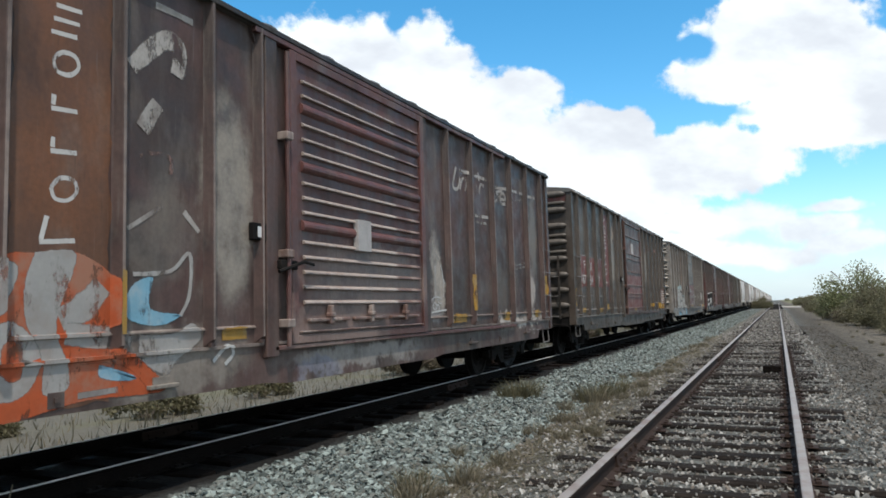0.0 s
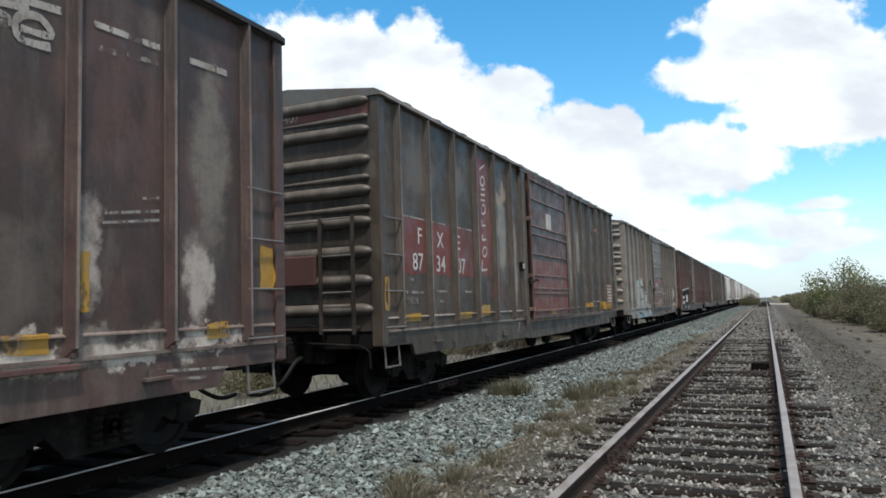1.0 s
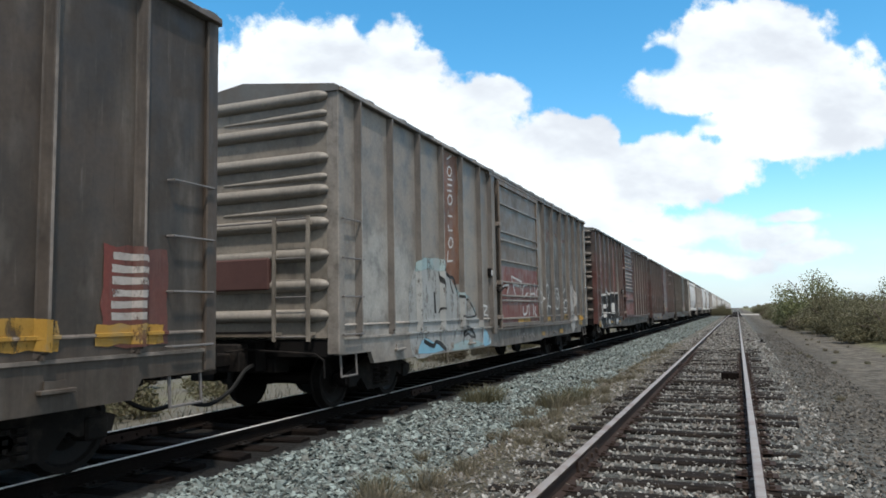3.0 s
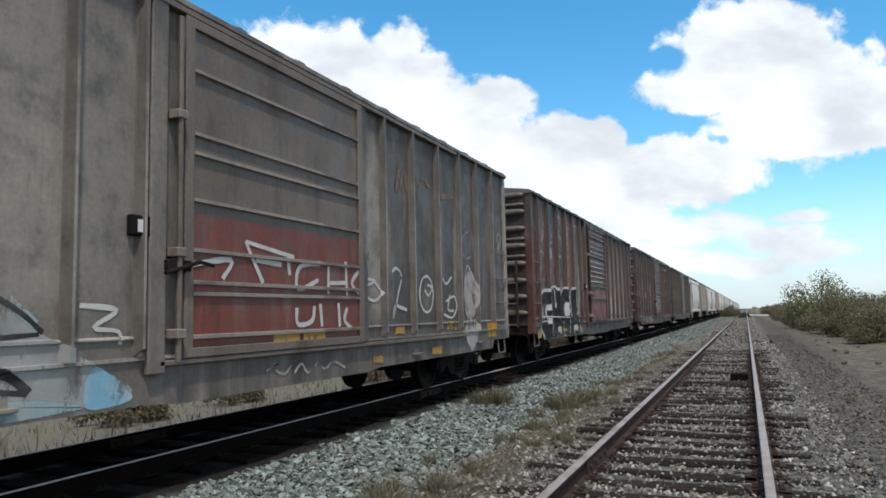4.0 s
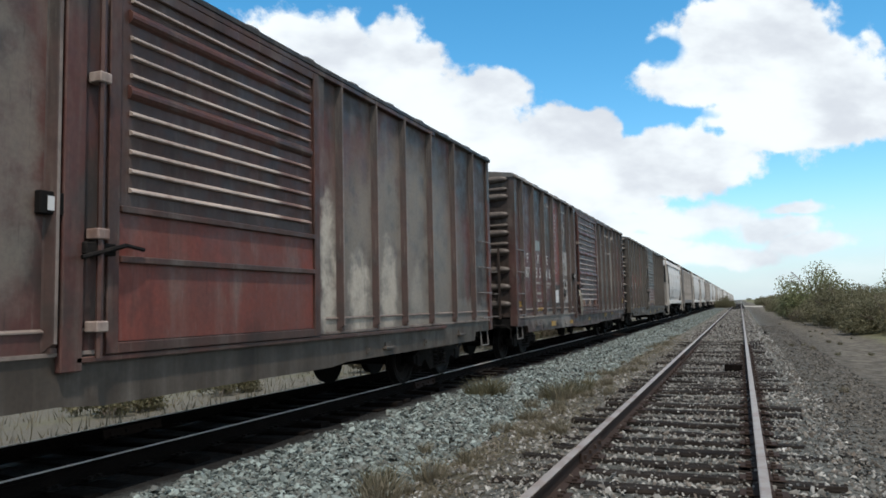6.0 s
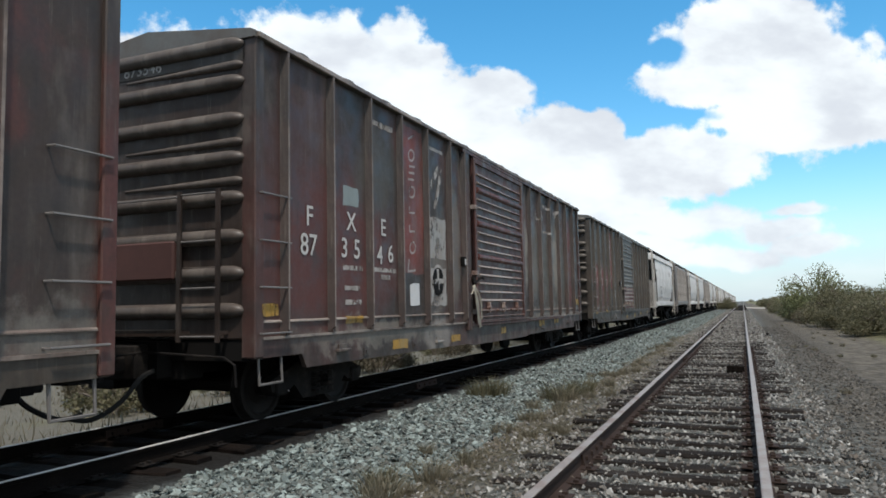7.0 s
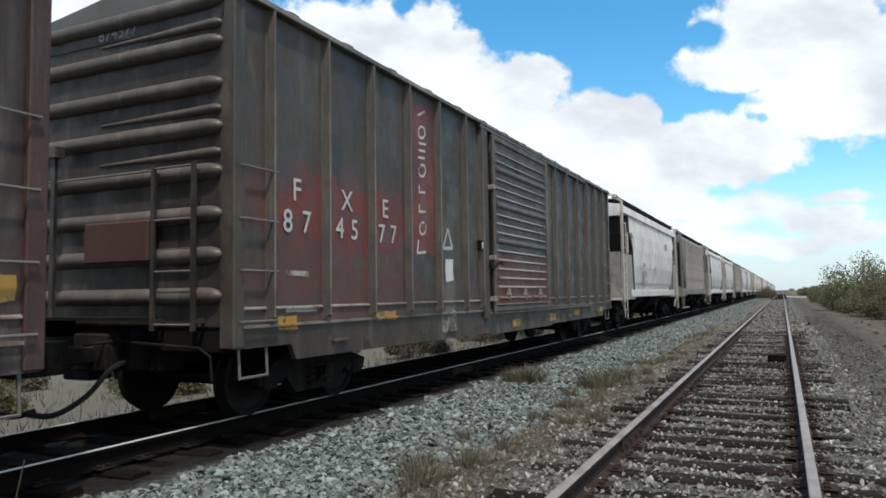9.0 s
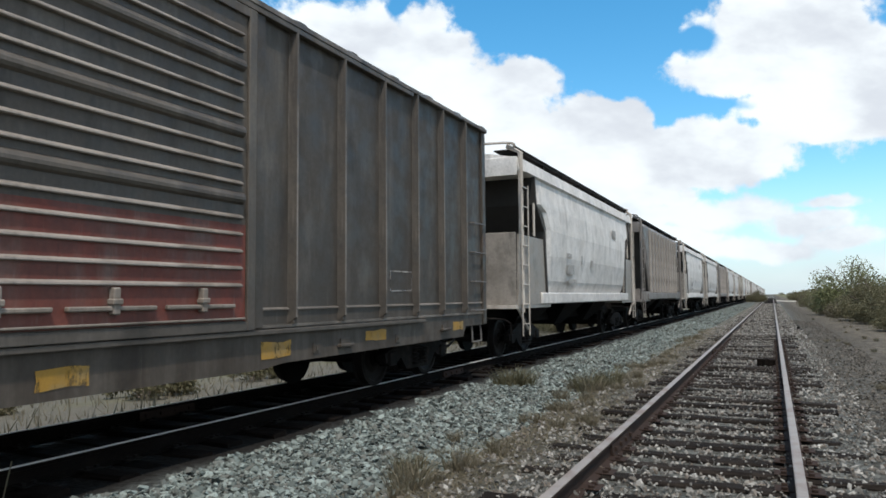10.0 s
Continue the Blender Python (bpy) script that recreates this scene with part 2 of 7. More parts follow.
def ground_material():
    m, nt, b = material("ground_mix")
    co = nd(nt, "ShaderNodeTexCoord").outputs["Object"]
    sp = nd(nt, "ShaderNodeSeparateXYZ", [co])
    x = sp.outputs[0]
    y = sp.outputs[1]
    wob = mth(nt, "MULTIPLY", mth(nt, "SUBTRACT", fbm(nt, co, 0.5, 5), 0.5), 2.2)
    xw = mth(nt, "ADD", x, wob)
    vo = nd(nt, "ShaderNodeTexVoronoi", {"Vector": co, "Scale": 20.0})
    cell = nd(nt, "ShaderNodeSeparateColor", [vo.outputs["Color"]]).outputs[0]
    fine, mid, big = fbm(nt, co, 40, 4), fbm(nt, co, 4, 6), fbm(nt, co, 0.35, 5)
    stone = mixc(nt, cell, (0.045, 0.050, 0.047), (0.21, 0.23, 0.22))
    dirt = mixc(nt, smooth(nt, mid, 0.3, 0.7), (0.038, 0.033, 0.025), (0.115, 0.099, 0.076))
    dirt = mixc(nt, mth(nt, "MULTIPLY", smooth(nt, cell, 0.55, 0.85), 0.5), dirt, (0.20, 0.185, 0.16))
    dry = mixc(nt, fbm(nt, co, 9, 5), (0.10, 0.093, 0.072), (0.23, 0.213, 0.172))
    green = mixc(nt, mid, (0.10, 0.11, 0.05), (0.24, 0.22, 0.13))
    c = mixc(nt, smooth(nt, xw, -3.1, -2.4), stone, mixc(nt, 0.55, dirt, stone))
    c = mixc(nt, mth(nt, "MULTIPLY", smooth(nt, mth(nt, "ABSOLUTE", mth(nt, "ADD", xw, 2.5)), 0.7, 0.2), 0.7), c, dry)
    c = mixc(nt, smooth(nt, xw, 0.7, 1.7), c, dirt)
    tan = mixc(nt, smooth(nt, mid, 0.35, 0.65), (0.075, 0.065, 0.050), (0.21, 0.183, 0.144))
    c = mixc(nt, smooth(nt, xw, 1.9, 3.0, 0, 0.9), c, tan)
    c = mixc(nt, smooth(nt, xw, 4.2, 5.4), c, green)
    c = mixc(nt, smooth(nt, xw, -8.4, -9.4), c, mixc(nt, smooth(nt, big, 0.48, 0.66, 0, 0.6), dry, green))
    # train's shadow painted into the oil-stained strip along the main track
    oil_shade = mth(nt, "MULTIPLY", smooth(nt, mth(nt, "ABSOLUTE", mth(nt, "ADD", mth(nt, "ADD", x, 6.4), mth(nt, "MULTIPLY", wob, 0.25))), 1.85, 1.35), 0.94)
    c = mixc(nt, oil_shade, c, (0.007, 0.005, 0.0038))
    road = smooth(nt, mth(nt, "ABSOLUTE", mth(nt, "SUBTRACT", y, 175.0)), 16.0, 11.0)
    c = mixc(nt, mth(nt, "MULTIPLY", road, smooth(nt, xw, -4.5, -3.5)), c, (0.5, 0.46, 0.40))
    v = mth(nt, "ADD", 0.62, mth(nt, "MULTIPLY", fine, 0.76))
    c = nd(nt, "ShaderNodeHueSaturation", {"Value": mth(nt, "MULTIPLY", v, ALB), "Color": c}).outputs[0]
    nt.links.new(c, b.inputs["Base Color"])
    b.inputs["Roughness"].default_value = 0.95
    b.inputs["Specular IOR Level"].default_value = 0.2
    h = mth(nt, "SUBTRACT", fine, mth(nt, "MULTIPLY", vo.outputs["Distance"], 1.2))
    bump(nt, b, h, 0.8, 0.03)
    return m


def stone_material(name, lo, hi, brown):
    m, nt, b = material(name)
    g = nd(nt, "ShaderNodeNewGeometry").outputs["Random Per Island"]
    co = nd(nt, "ShaderNodeTexCoord").outputs["Object"]
    c = mixc(nt, g, lo, hi)
    r2 = nd(nt, "ShaderNodeTexWhiteNoise", {"W": g}, noise_dimensions="1D").outputs[0]
    c = mixc(nt, smooth(nt, r2, 0.55, 0.9, 0, 0.8), c, brown)
    c = nd(nt, "ShaderNodeHueSaturation", {"Value": mth(nt, "MULTIPLY", mth(nt, "ADD", 0.7, mth(nt, "MULTIPLY", fbm(nt, co, 30, 4), 0.6)), ALB), "Color": c}).outputs[0]
    nt.links.new(c, b.inputs["Base Color"])
    b.inputs["Roughness"].default_value = 0.9
    return m


def wood_material(name, dark, light):
    m, nt, b = material(name)
    co = nd(nt, "ShaderNodeTexCoord").outputs["Object"]
    rnd = nd(nt, "ShaderNodeObjectInfo").outputs["Random"]
    sh = vmth(nt, "ADD", co, nd(nt, "ShaderNodeCombineXYZ", [mth(nt, "MULTIPLY", rnd, 50.0), 0.0, 0.0]).outputs[0])
    grain = fbm(nt, vmth(nt, "MULTIPLY", sh, (1.2, 22.0, 22.0)), 2.2, 6, 0.7)
    c = mixc(nt, smooth(nt, grain, 0.3, 0.7), dark, light)
    c = mixc(nt, smooth(nt, fbm(nt, sh, 2.5, 5), 0.45, 0.7, 0, 0.7), c, tuple(1.3 * q for q in light))
    c = nd(nt, "ShaderNodeHueSaturation", {"Value": mth(nt, "MULTIPLY", mth(nt, "ADD", 0.7, mth(nt, "MULTIPLY", rnd, 0.6)), ALB), "Color": c}).outputs[0]
    nt.links.new(c, b.inputs["Base Color"])
    b.inputs["Roughness"].default_value, b.inputs["Specular IOR Level"].default_value = 0.92, 0.1
    bump(nt, b, grain, 0.6, 0.02)
    return m


def leaf_material(name, a, b_, tip=(0.2, 0.17, 0.08)):
    m, nt, b = material(name)
    g = nd(nt, "ShaderNodeNewGeometry").outputs["Random Per Island"]
    c = mixc(nt, g, a, b_)
    r2 = nd(nt, "ShaderNodeTexWhiteNoise", {"W": g}, noise_dimensions="1D").outputs[0]
    c = mixc(nt, smooth(nt, r2, 0.8, 0.95, 0, 0.8), c, tip)
    c = nd(nt, "ShaderNodeHueSaturation", {"Value": ALB, "Color": c}).outputs[0]
    nt.links.new(c, b.inputs["Base Color"])
    b.inputs["Roughness"].default_value = 0.75
    tl = nd(nt, "ShaderNodeBsdfTranslucent", {"Color": c})
    mx = nd(nt, "ShaderNodeMixShader", [0.4, b.outputs[0], tl.outputs[0]])
    out = next(q for q in nt.nodes if q.type == "OUTPUT_MATERIAL")
    nt.links.new(mx.outputs[0], out.inputs[0])
    return m


M_GROUND = ground_material()
M_STONE = stone_material("ballast_stone", (0.022, 0.030, 0.027), (0.335, 0.395, 0.37), (0.13, 0.13, 0.115))
M_GRAVEL = stone_material("gravel_stone", (0.06, 0.057, 0.050), (0.48, 0.465, 0.425), (0.17, 0.135, 0.105))
M_PEBBLE = stone_material("dusty_pebble", (0.024, 0.021, 0.018), (0.20, 0.183, 0.157), (0.10, 0.082, 0.062))
M_TIE = wood_material("weathered_tie", (0.007, 0.0058, 0.005), (0.034, 0.0275, 0.0228))
# main-track ties, darkened beyond oil to carry the train's shadow
M_TIE_DARK = wood_material("oiled_shaded_tie", (0.004, 0.0028, 0.0021), (0.013, 0.009, 0.007))
M_RAIL = plain("rusty_rail", (0.045, 0.030, 0.024), 0.8, 0.0, 0.3, 6)
M_RAILTOP = plain("worn_rail_head", (0.40, 0.35, 0.31), 0.45, 0.25, 0.2, 5, dirt=(0.20, 0.145, 0.115))
# near-white and hardly metallic: the polished head's glint is in the colour
M_RAILSHINE = plain("polished_rail_head", (0.80, 0.76, 0.72), 0.45, 0.2, 0.1, 5)
# iron, wheels and underframe also carry the shade below the cars in their colour
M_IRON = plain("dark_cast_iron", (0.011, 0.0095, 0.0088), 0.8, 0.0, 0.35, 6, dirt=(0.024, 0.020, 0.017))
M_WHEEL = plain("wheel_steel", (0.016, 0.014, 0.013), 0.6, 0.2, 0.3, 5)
M_UNDER = plain("grimy_shaded_underframe", (0.010, 0.009, 0.0085), 0.85, 0.0, 0.3, 4)
M_RUBBER = plain("rubber_hose", (0.02, 0.02, 0.02), 0.7)
M_YELLOW = plain("yellow_reflector", (0.46, 0.26, 0.045), 0.55, 0.0, 0.3, 6, dirt=(0.26, 0.18, 0.075), worn=0.40)
M_WHITE = plain("white_lettering", (0.66, 0.64, 0.61), 0.7, 0.0, 0.2, 5, worn=0.36)
M_FADED = plain("faded_white_paint", (0.47, 0.44, 0.41), 0.75, 0.0, 0.35, 5, dirt=(0.17, 0.145, 0.13), worn=0.44)
M_GHOST = plain("ghost_lettering", (0.24, 0.15, 0.13), 0.75, 0.0, 0.3, 4, dirt=(0.12, 0.10, 0.095), worn=0.47)
M_STENCIL = plain("worn_pale_stencil", (0.40, 0.35, 0.33), 0.75, 0.0, 0.3, 5, worn=0.37)
M_GHOST2 = plain("scraped_paint", (0.34, 0.32, 0.30), 0.75, 0.0, 0.3, 4, dirt=(0.15, 0.13, 0.12), worn=0.47)
M_CHALK = plain("white_spray_paint", (0.60, 0.60, 0.58), 0.7, 0.0, 0.3, 5, dirt=(0.4, 0.39, 0.37), worn=0.33)
M_BLACKP = plain("black_spray_paint", (0.026, 0.028, 0.029), 0.65, 0.0, 0.3, 3, dirt=(0.06, 0.06, 0.058), worn=0.35)
M_ORANGEP = plain("orange_spray_paint", (0.50, 0.10, 0.03), 0.65, 0.0, 0.3, 4, dirt=(0.3, 0.14, 0.09), worn=0.38)
M_BLUEP = plain("light_blue_spray_paint", (0.22, 0.46, 0.60), 0.65, 0.0, 0.2, 4, dirt=(0.3, 0.38, 0.42), worn=0.37)
M_TEALP = plain("pale_teal_spray_paint", (0.33, 0.45, 0.46), 0.65, 0.0, 0.2, 3, dirt=(0.28, 0.29, 0.28), worn=0.40)
M_GREYP = plain("pale_grey_spray_paint", (0.42, 0.41, 0.39), 0.65, 0.0, 0.25, 3, dirt=(0.25, 0.22, 0.2), worn=0.40)
M_REDP = paint("red_paint_patch", (0.17, 0.042, 0.034), (0.10, 0.045, 0.038), wear=0.5)
M_STRIPE = paint("orange_brown_stripe", (0.175, 0.076, 0.036), (0.105, 0.054, 0.034), wear=0.4, chalk=0.2)
M_STRAP = plain("frayed_pale_strap", (0.36, 0.33, 0.27), 0.9, 0.0, 0.35, 9, dirt=(0.2, 0.17, 0.13))
M_PALEP = plain("pale_silver_spray_paint", (0.36, 0.37, 0.36), 0.65, 0.0, 0.3, 3, dirt=(0.22, 0.22, 0.21), worn=0.41)
M_PLACARD = plain("white_placard", (0.74, 0.73, 0.72), 0.6, 0.0, 0.1, 6)
M_CARD = plain("weathered_paper", (0.50, 0.48, 0.47), 0.8, 0.0, 0.3, 5, dirt=(0.36, 0.33, 0.31))
M_SLATE = plain("grey_green_patch", (0.30, 0.35, 0.35), 0.7, 0.0, 0.2, 5, worn=0.36)
M_LEAF = leaf_material("shrub_leaf", (0.15, 0.142, 0.075), (0.22, 0.202, 0.112), (0.25, 0.21, 0.135))
M_LEAFD = leaf_material("dry_shrub_leaf", (0.13, 0.11, 0.068), (0.18, 0.15, 0.10), (0.18, 0.15, 0.10))
M_TWIG = plain("twig_bark", (0.16, 0.13, 0.105), 0.9, 0.0, 0.3, 10)
M_DRYGRASS = leaf_material("dry_grass", (0.16, 0.135, 0.085), (0.30, 0.26, 0.18), (0.11, 0.105, 0.055))
M_GREENGRASS = leaf_material("green_grass", (0.09, 0.088, 0.045), (0.2, 0.18, 0.10), (0.26, 0.22, 0.13))


# ---- mesh helpers ----
def mesh_of(bm, name, mat, flat=True):
    me = bpy.data.meshes.new(name)
    bm.normal_update()
    bm.to_mesh(me)
    bm.free()
    if mat:
        me.materials.append(mat)
    if not flat:
        me.polygons.foreach_set("use_smooth", [True] * len(me.polygons))
    return me


def part(name, bm, mat, parent, label="", at=(0, 0, 0), flat=True):
    """One mesh object under a thing or a part; bm is a bmesh or a mesh to share."""
    me = bm if isinstance(bm, bpy.types.Mesh) else mesh_of(bm, name, mat, flat)
    ob = new(name, me)
    ob.parent, ob.location = parent, at
    return tagged(ob, label)


def thing(name, label, category, group="", kind="", at=(0, 0, 0)):
    ob = new(name)
    ob.location = at
    return tagged(ob, label, category, group, kind)


def box(bm, x0, x1, y0, y1, z0, z1, bevel=0.0):
    vs = [bm.verts.new((x, y, z)) for x in (x0, x1) for y in (y0, y1) for z in (z0, z1)]
    fs = [bm.faces.new([vs[i] for i in f]) for f in ((0, 1, 3, 2), (4, 6, 7, 5), (0, 4, 5, 1), (2, 3, 7, 6), (0, 2, 6, 4), (1, 5, 7, 3))]
    if bevel:
        es = list({e for f in fs for e in f.edges})
        bmesh.ops.bevel(bm, geom=es, offset=bevel, segments=1, affect="EDGES")
    return bm


def boxm(x0, x1, y0, y1, z0, z1, bevel=0.0):
    return box(bmesh.new(), x0, x1, y0, y1, z0, z1, bevel)


def prism(bm, pts, axis, a, b):
    """A closed outline pushed from a to b along an axis; pts are the two other coordinates in order."""
    def put(p, q):
        return {"x": (q, p[0], p[1]), "y": (p[0], q, p[1]), "z": (p[0], p[1], q)}[axis]
    lo, hi = [bm.verts.new(put(p, a)) for p in pts], [bm.verts.new(put(p, b)) for p in pts]
    n = len(pts)
    fs = [bm.faces.new([lo[i], lo[(i + 1) % n], hi[(i + 1) % n], hi[i]]) for i in range(n)]
    fs += [bm.faces.new(lo[::-1]), bm.faces.new(hi)]
    bmesh.ops.recalc_face_normals(bm, faces=fs)
    return bm


def tube(bm, pts, r, sides=6):
    """A round bar through the points."""
    pts = [Vector(p) for p in pts]
    rings = []
    for i, p in enumerate(pts):
        t = (pts[min(i + 1, len(pts) - 1)] - pts[max(i - 1, 0)]).normalized()
        a = t.orthogonal().normalized() if not rings else (rings[-1][1] - t * t.dot(rings[-1][1])).normalized()
        c = t.cross(a)
        rings.append(([bm.verts.new(p + r * (math.cos(k * math.tau / sides) * a + math.sin(k * math.tau / sides) * c)) for k in range(sides)], a))
    for (r0, _), (r1, _) in zip(rings, rings[1:]):
        for k in range(sides):
            bm.faces.new([r0[k], r0[(k + 1) % sides], r1[(k + 1) % sides], r1[k]])
    bm.faces.new(rings[0][0][::-1]), bm.faces.new(rings[-1][0])
    return bm


def lathe(bm, prof, x0=0.0, seg=28):
    """Profile (x, radius) turned about the x axis."""
    rings = [[bm.verts.new((x0 + x, r * math.cos(k * math.tau / seg), r * math.sin(k * math.tau / seg))) for k in range(seg)] for x, r in prof]
    for a, b in zip(rings, rings[1:]):
        for k in range(seg):
            bm.faces.new([a[k], a[(k + 1) % seg], b[(k + 1) % seg], b[k]])
    bm.faces.new(rings[0][::-1]), bm.faces.new(rings[-1])
    return bm


def np_mesh(name, v, f, mat):
    me = bpy.data.meshes.new(name)
    me.from_pydata(v.tolist(), [], f.tolist())
    me.materials.append(mat)
    return me


def curve_pts(ctrl, n=5):
    """A smooth line through the control points."""
    out = []
    p = [ctrl[0], *ctrl, ctrl[-1]]
    for i in range(1, len(p) - 2):
        for k in range(n):
            t = k / n
            out.append(tuple(0.5 * (2 * b + (c - a) * t + (2 * a - 5 * b + 4 * c - d) * t * t + (3 * b - a - 3 * c + d) * t ** 3)
                             for a, b, c, d in zip(p[i - 1], p[i], p[i + 1], p[i + 2])))
    return out + [tuple(ctrl[-1])]


SIDE = 1.5      # half width over the side sheets
POSTS_OF = {}                          # the side posts and the door's far edge of each boxcar
PAINTED = collections.Counter()        # coats of paint on each car so far
POST_STEPS = (0.0, 0.026, 0.057, 0.062)


def surface(car, y, z):
    """How far the car's side stands out at a point (y, z)."""
    posts, d1 = POSTS_OF[car.name]
    if D0 < y < d1 and Z0 < z < Z1:
        return SIDE + 0.060
    if z < 1.03:
        return SIDE + 0.012
    if z <= 1.06:
        return SIDE + 0.036
    h = 0.022 if 1.215 <= z <= 1.245 else 0.0
    for p in posts:
        if abs(y - p) < 0.062:
            h = max(h, float(np.interp(abs(y - p), POST_STEPS, (0.087, 0.087, 0.014, 0.0))))
    if y < 0.25 or y > LEN - 0.25:
        h = max(h, 0.047)
    return SIDE + h


def painted(name, bm, mat, car, label=""):
    """A coat of paint that lies close on the sheets, posts and sill of a car."""
    PAINTED[car.name] += 1
    lift = 0.0025 + 0.00013 * PAINTED[car.name]
    posts, d1 = POSTS_OF[car.name]
    ys, zs = [v.co.y for v in bm.verts], [v.co.z for v in bm.verts]
    cuts = [((0, y, 0), (0, 1, 0)) for p in posts for y in (p - 0.064, p - 0.057, p - 0.026, p + 0.026, p + 0.057, p + 0.064) if min(ys) < y < max(ys)]
    cuts += [((0, y, 0), (0, 1, 0)) for y in (D0 - 0.002, D0 + 0.002, d1 - 0.002, d1 + 0.002) if min(ys) < y < max(ys)]
    cuts += [((0, 0, z), (0, 0, 1)) for z in (1.028, 1.032, 1.058, 1.062, 1.212, 1.216, 1.244, 1.248) if min(zs) < z < max(zs)]
    for co, no in cuts:
        bmesh.ops.bisect_plane(bm, geom=bm.verts[:] + bm.edges[:] + bm.faces[:], dist=1e-5, plane_co=co, plane_no=no)
    for v in bm.verts:
        v.co.x = surface(car, v.co.y, v.co.z) + lift
    return part(name, bm, mat, car, label)


def stroke(ctrl, width, smooth_it=True):
    """A sprayed line along points (y, z), thin at its rims."""
    pts = [Vector(p) for p in (curve_pts(ctrl) if smooth_it and len(ctrl) > 2 else ctrl)]
    bm = bmesh.new()
    fade = bm.verts.layers.float.new("fade")
    rows = []
    for i, p in enumerate(pts):
        t = (pts[min(i + 1, len(pts) - 1)] - pts[max(i - 1, 0)])
        t = t.normalized() if t.length > 1e-6 else Vector((1, 0))
        nrm = Vector((-t.y, t.x)) * width * 0.56 * (0.85 + 0.3 * noise.noise((p.x * 5, p.y * 5, 0)))
        row = [bm.verts.new((0, p.x + k * nrm.x, p.y + k * nrm.y)) for k in (1, 0.5, -0.5, -1)]
        for v, f in zip(row, (1, 0, 0, 1)):
            v[fade] = f
        rows.append(row)
    for a, b in zip(rows, rows[1:]):
        for k in range(3):
            bm.faces.new([a[k], a[k + 1], b[k + 1], b[k]])
    return bm


def patch(ctrl, smooth_it=True, rim=0.03):
    """A painted area with outline points (y, z), thin at its rim."""
    pts = curve_pts(list(ctrl) + [ctrl[0]])[:-1] if smooth_it else list(ctrl)
    if sum(a[0] * b[1] - b[0] * a[1] for a, b in zip(pts, pts[1:] + pts[:1])) < 0:
        pts = pts[::-1]
    bm = bmesh.new()
    fade = bm.verts.layers.float.new("fade")
    vs = [bm.verts.new((0, y, z)) for y, z in pts]
    for v in vs:
        v[fade] = 1.0
    f = bm.faces.new(vs)
    bm.normal_update()
    bmesh.ops.inset_region(bm, faces=[f], thickness=rim, use_boundary=True, use_even_offset=False)
    for v in f.verts:
        v[fade] = 0.0
    bmesh.ops.triangulate(bm, faces=bm.faces[:])
    return bm


def ragged(y0, y1, z0, z1, rough=0.05, seed=0):
    """A rectangle of paint with worn, uneven edges."""
    rng = random.Random(seed * 77 + int(y0 * 100) + int(z0 * 1000))
    pts = []
    for (a, b), (c, d) in (((y0, z0), (y1, z0)), ((y1, z0), (y1, z1)), ((y1, z1), (y0, z1)), ((y0, z1), (y0, z0))):
        n = max(2, int((abs(c - a) + abs(d - b)) / 0.12))
        for k in range(n):
            t = k / n
            pts.append((a + (c - a) * t + rng.uniform(-rough, rough), b + (d - b) * t + rng.uniform(-rough, rough)))
    return patch(pts, False, 0.012)


def text_mesh(body, size, name, mat, along="side", slant=0.0):
    cu = bpy.data.curves.new(name, "FONT")
    cu.body, cu.size, cu.align_x, cu.align_y, cu.extrude, cu.shear = body, size, "CENTER", "CENTER", 0.001, slant
    cu.resolution_u, cu.offset = 3, 0.006 * size
    ob = bpy.data.objects.new(name, cu)
    me = bpy.data.meshes.new_from_object(ob)
    bpy.data.objects.remove(ob)
    m = Matrix(((0, 0, 1, 0), (1, 0, 0, 0), (0, 1, 0, 0), (0, 0, 0, 1))) if along == "side" else Matrix(((1, 0, 0, 0), (0, 0, -1, 0), (0, 1, 0, 0), (0, 0, 0, 1)))
    me.transform(m)
    me.materials.clear()
    me.materials.append(mat)
    return me


# ---- ground and tracks ----
MAIN, SPUR = -6.40, -0.654     # centre lines of the two tracks
ZM = -0.06                     # rail top of the main track; that of the siding is 0


def ground_height(x, y):
    prof = ((-3000, -0.9), (-60, -0.9), (-13, -0.75), (-9.6, -0.55), (-8.1, -0.27), (-4.9, -0.27), (-3.9, -0.28), (-2.9, -0.30), (-2.2, -0.188),
            (0.9, -0.188), (2.0, -0.27), (4, -0.33), (9, -0.2), (3000, -0.2))
    z = float(np.interp(x, [p[0] for p in prof], [p[1] for p in prof]))
    if abs(x) < 40 and -20 < y < 120:
        z += 0.03 * noise.noise((x * 0.9, y * 0.9, 3)) + 0.012 * noise.noise((x * 4, y * 4, 1))
        if -2.2 < x < 0.9 or -8 < x < -5:
            z -= 0.005
    return z


def build_ground():
    xs = [-3000, -800, -200, -60, -30, -20] + [-15 + 0.25 * i for i in range(96)] + [9.5, 11, 14, 20, 40, 100, 400, 3000]
    ys = [-1500, -300, -60, -20, -8] + [-4 + 0.25 * i for i in range(150)] + [34 + 1.0 * i for i in range(60)] + [100, 120, 150, 200, 300, 500, 900, 1800, 4000]
    v = np.array([(x, y, ground_height(x, y)) for y in ys for x in xs])
    n = len(xs)
    i = np.arange(n * (len(ys) - 1)).reshape(-1, n)[:, :-1].ravel()
    ob = new("ground", np_mesh("ground", v, np.stack([i, i + 1, i + n + 1, i + n], 1), M_GROUND))
    ob.data.polygons.foreach_set("use_smooth", [True] * len(ob.data.polygons))
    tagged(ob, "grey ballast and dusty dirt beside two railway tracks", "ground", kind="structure")


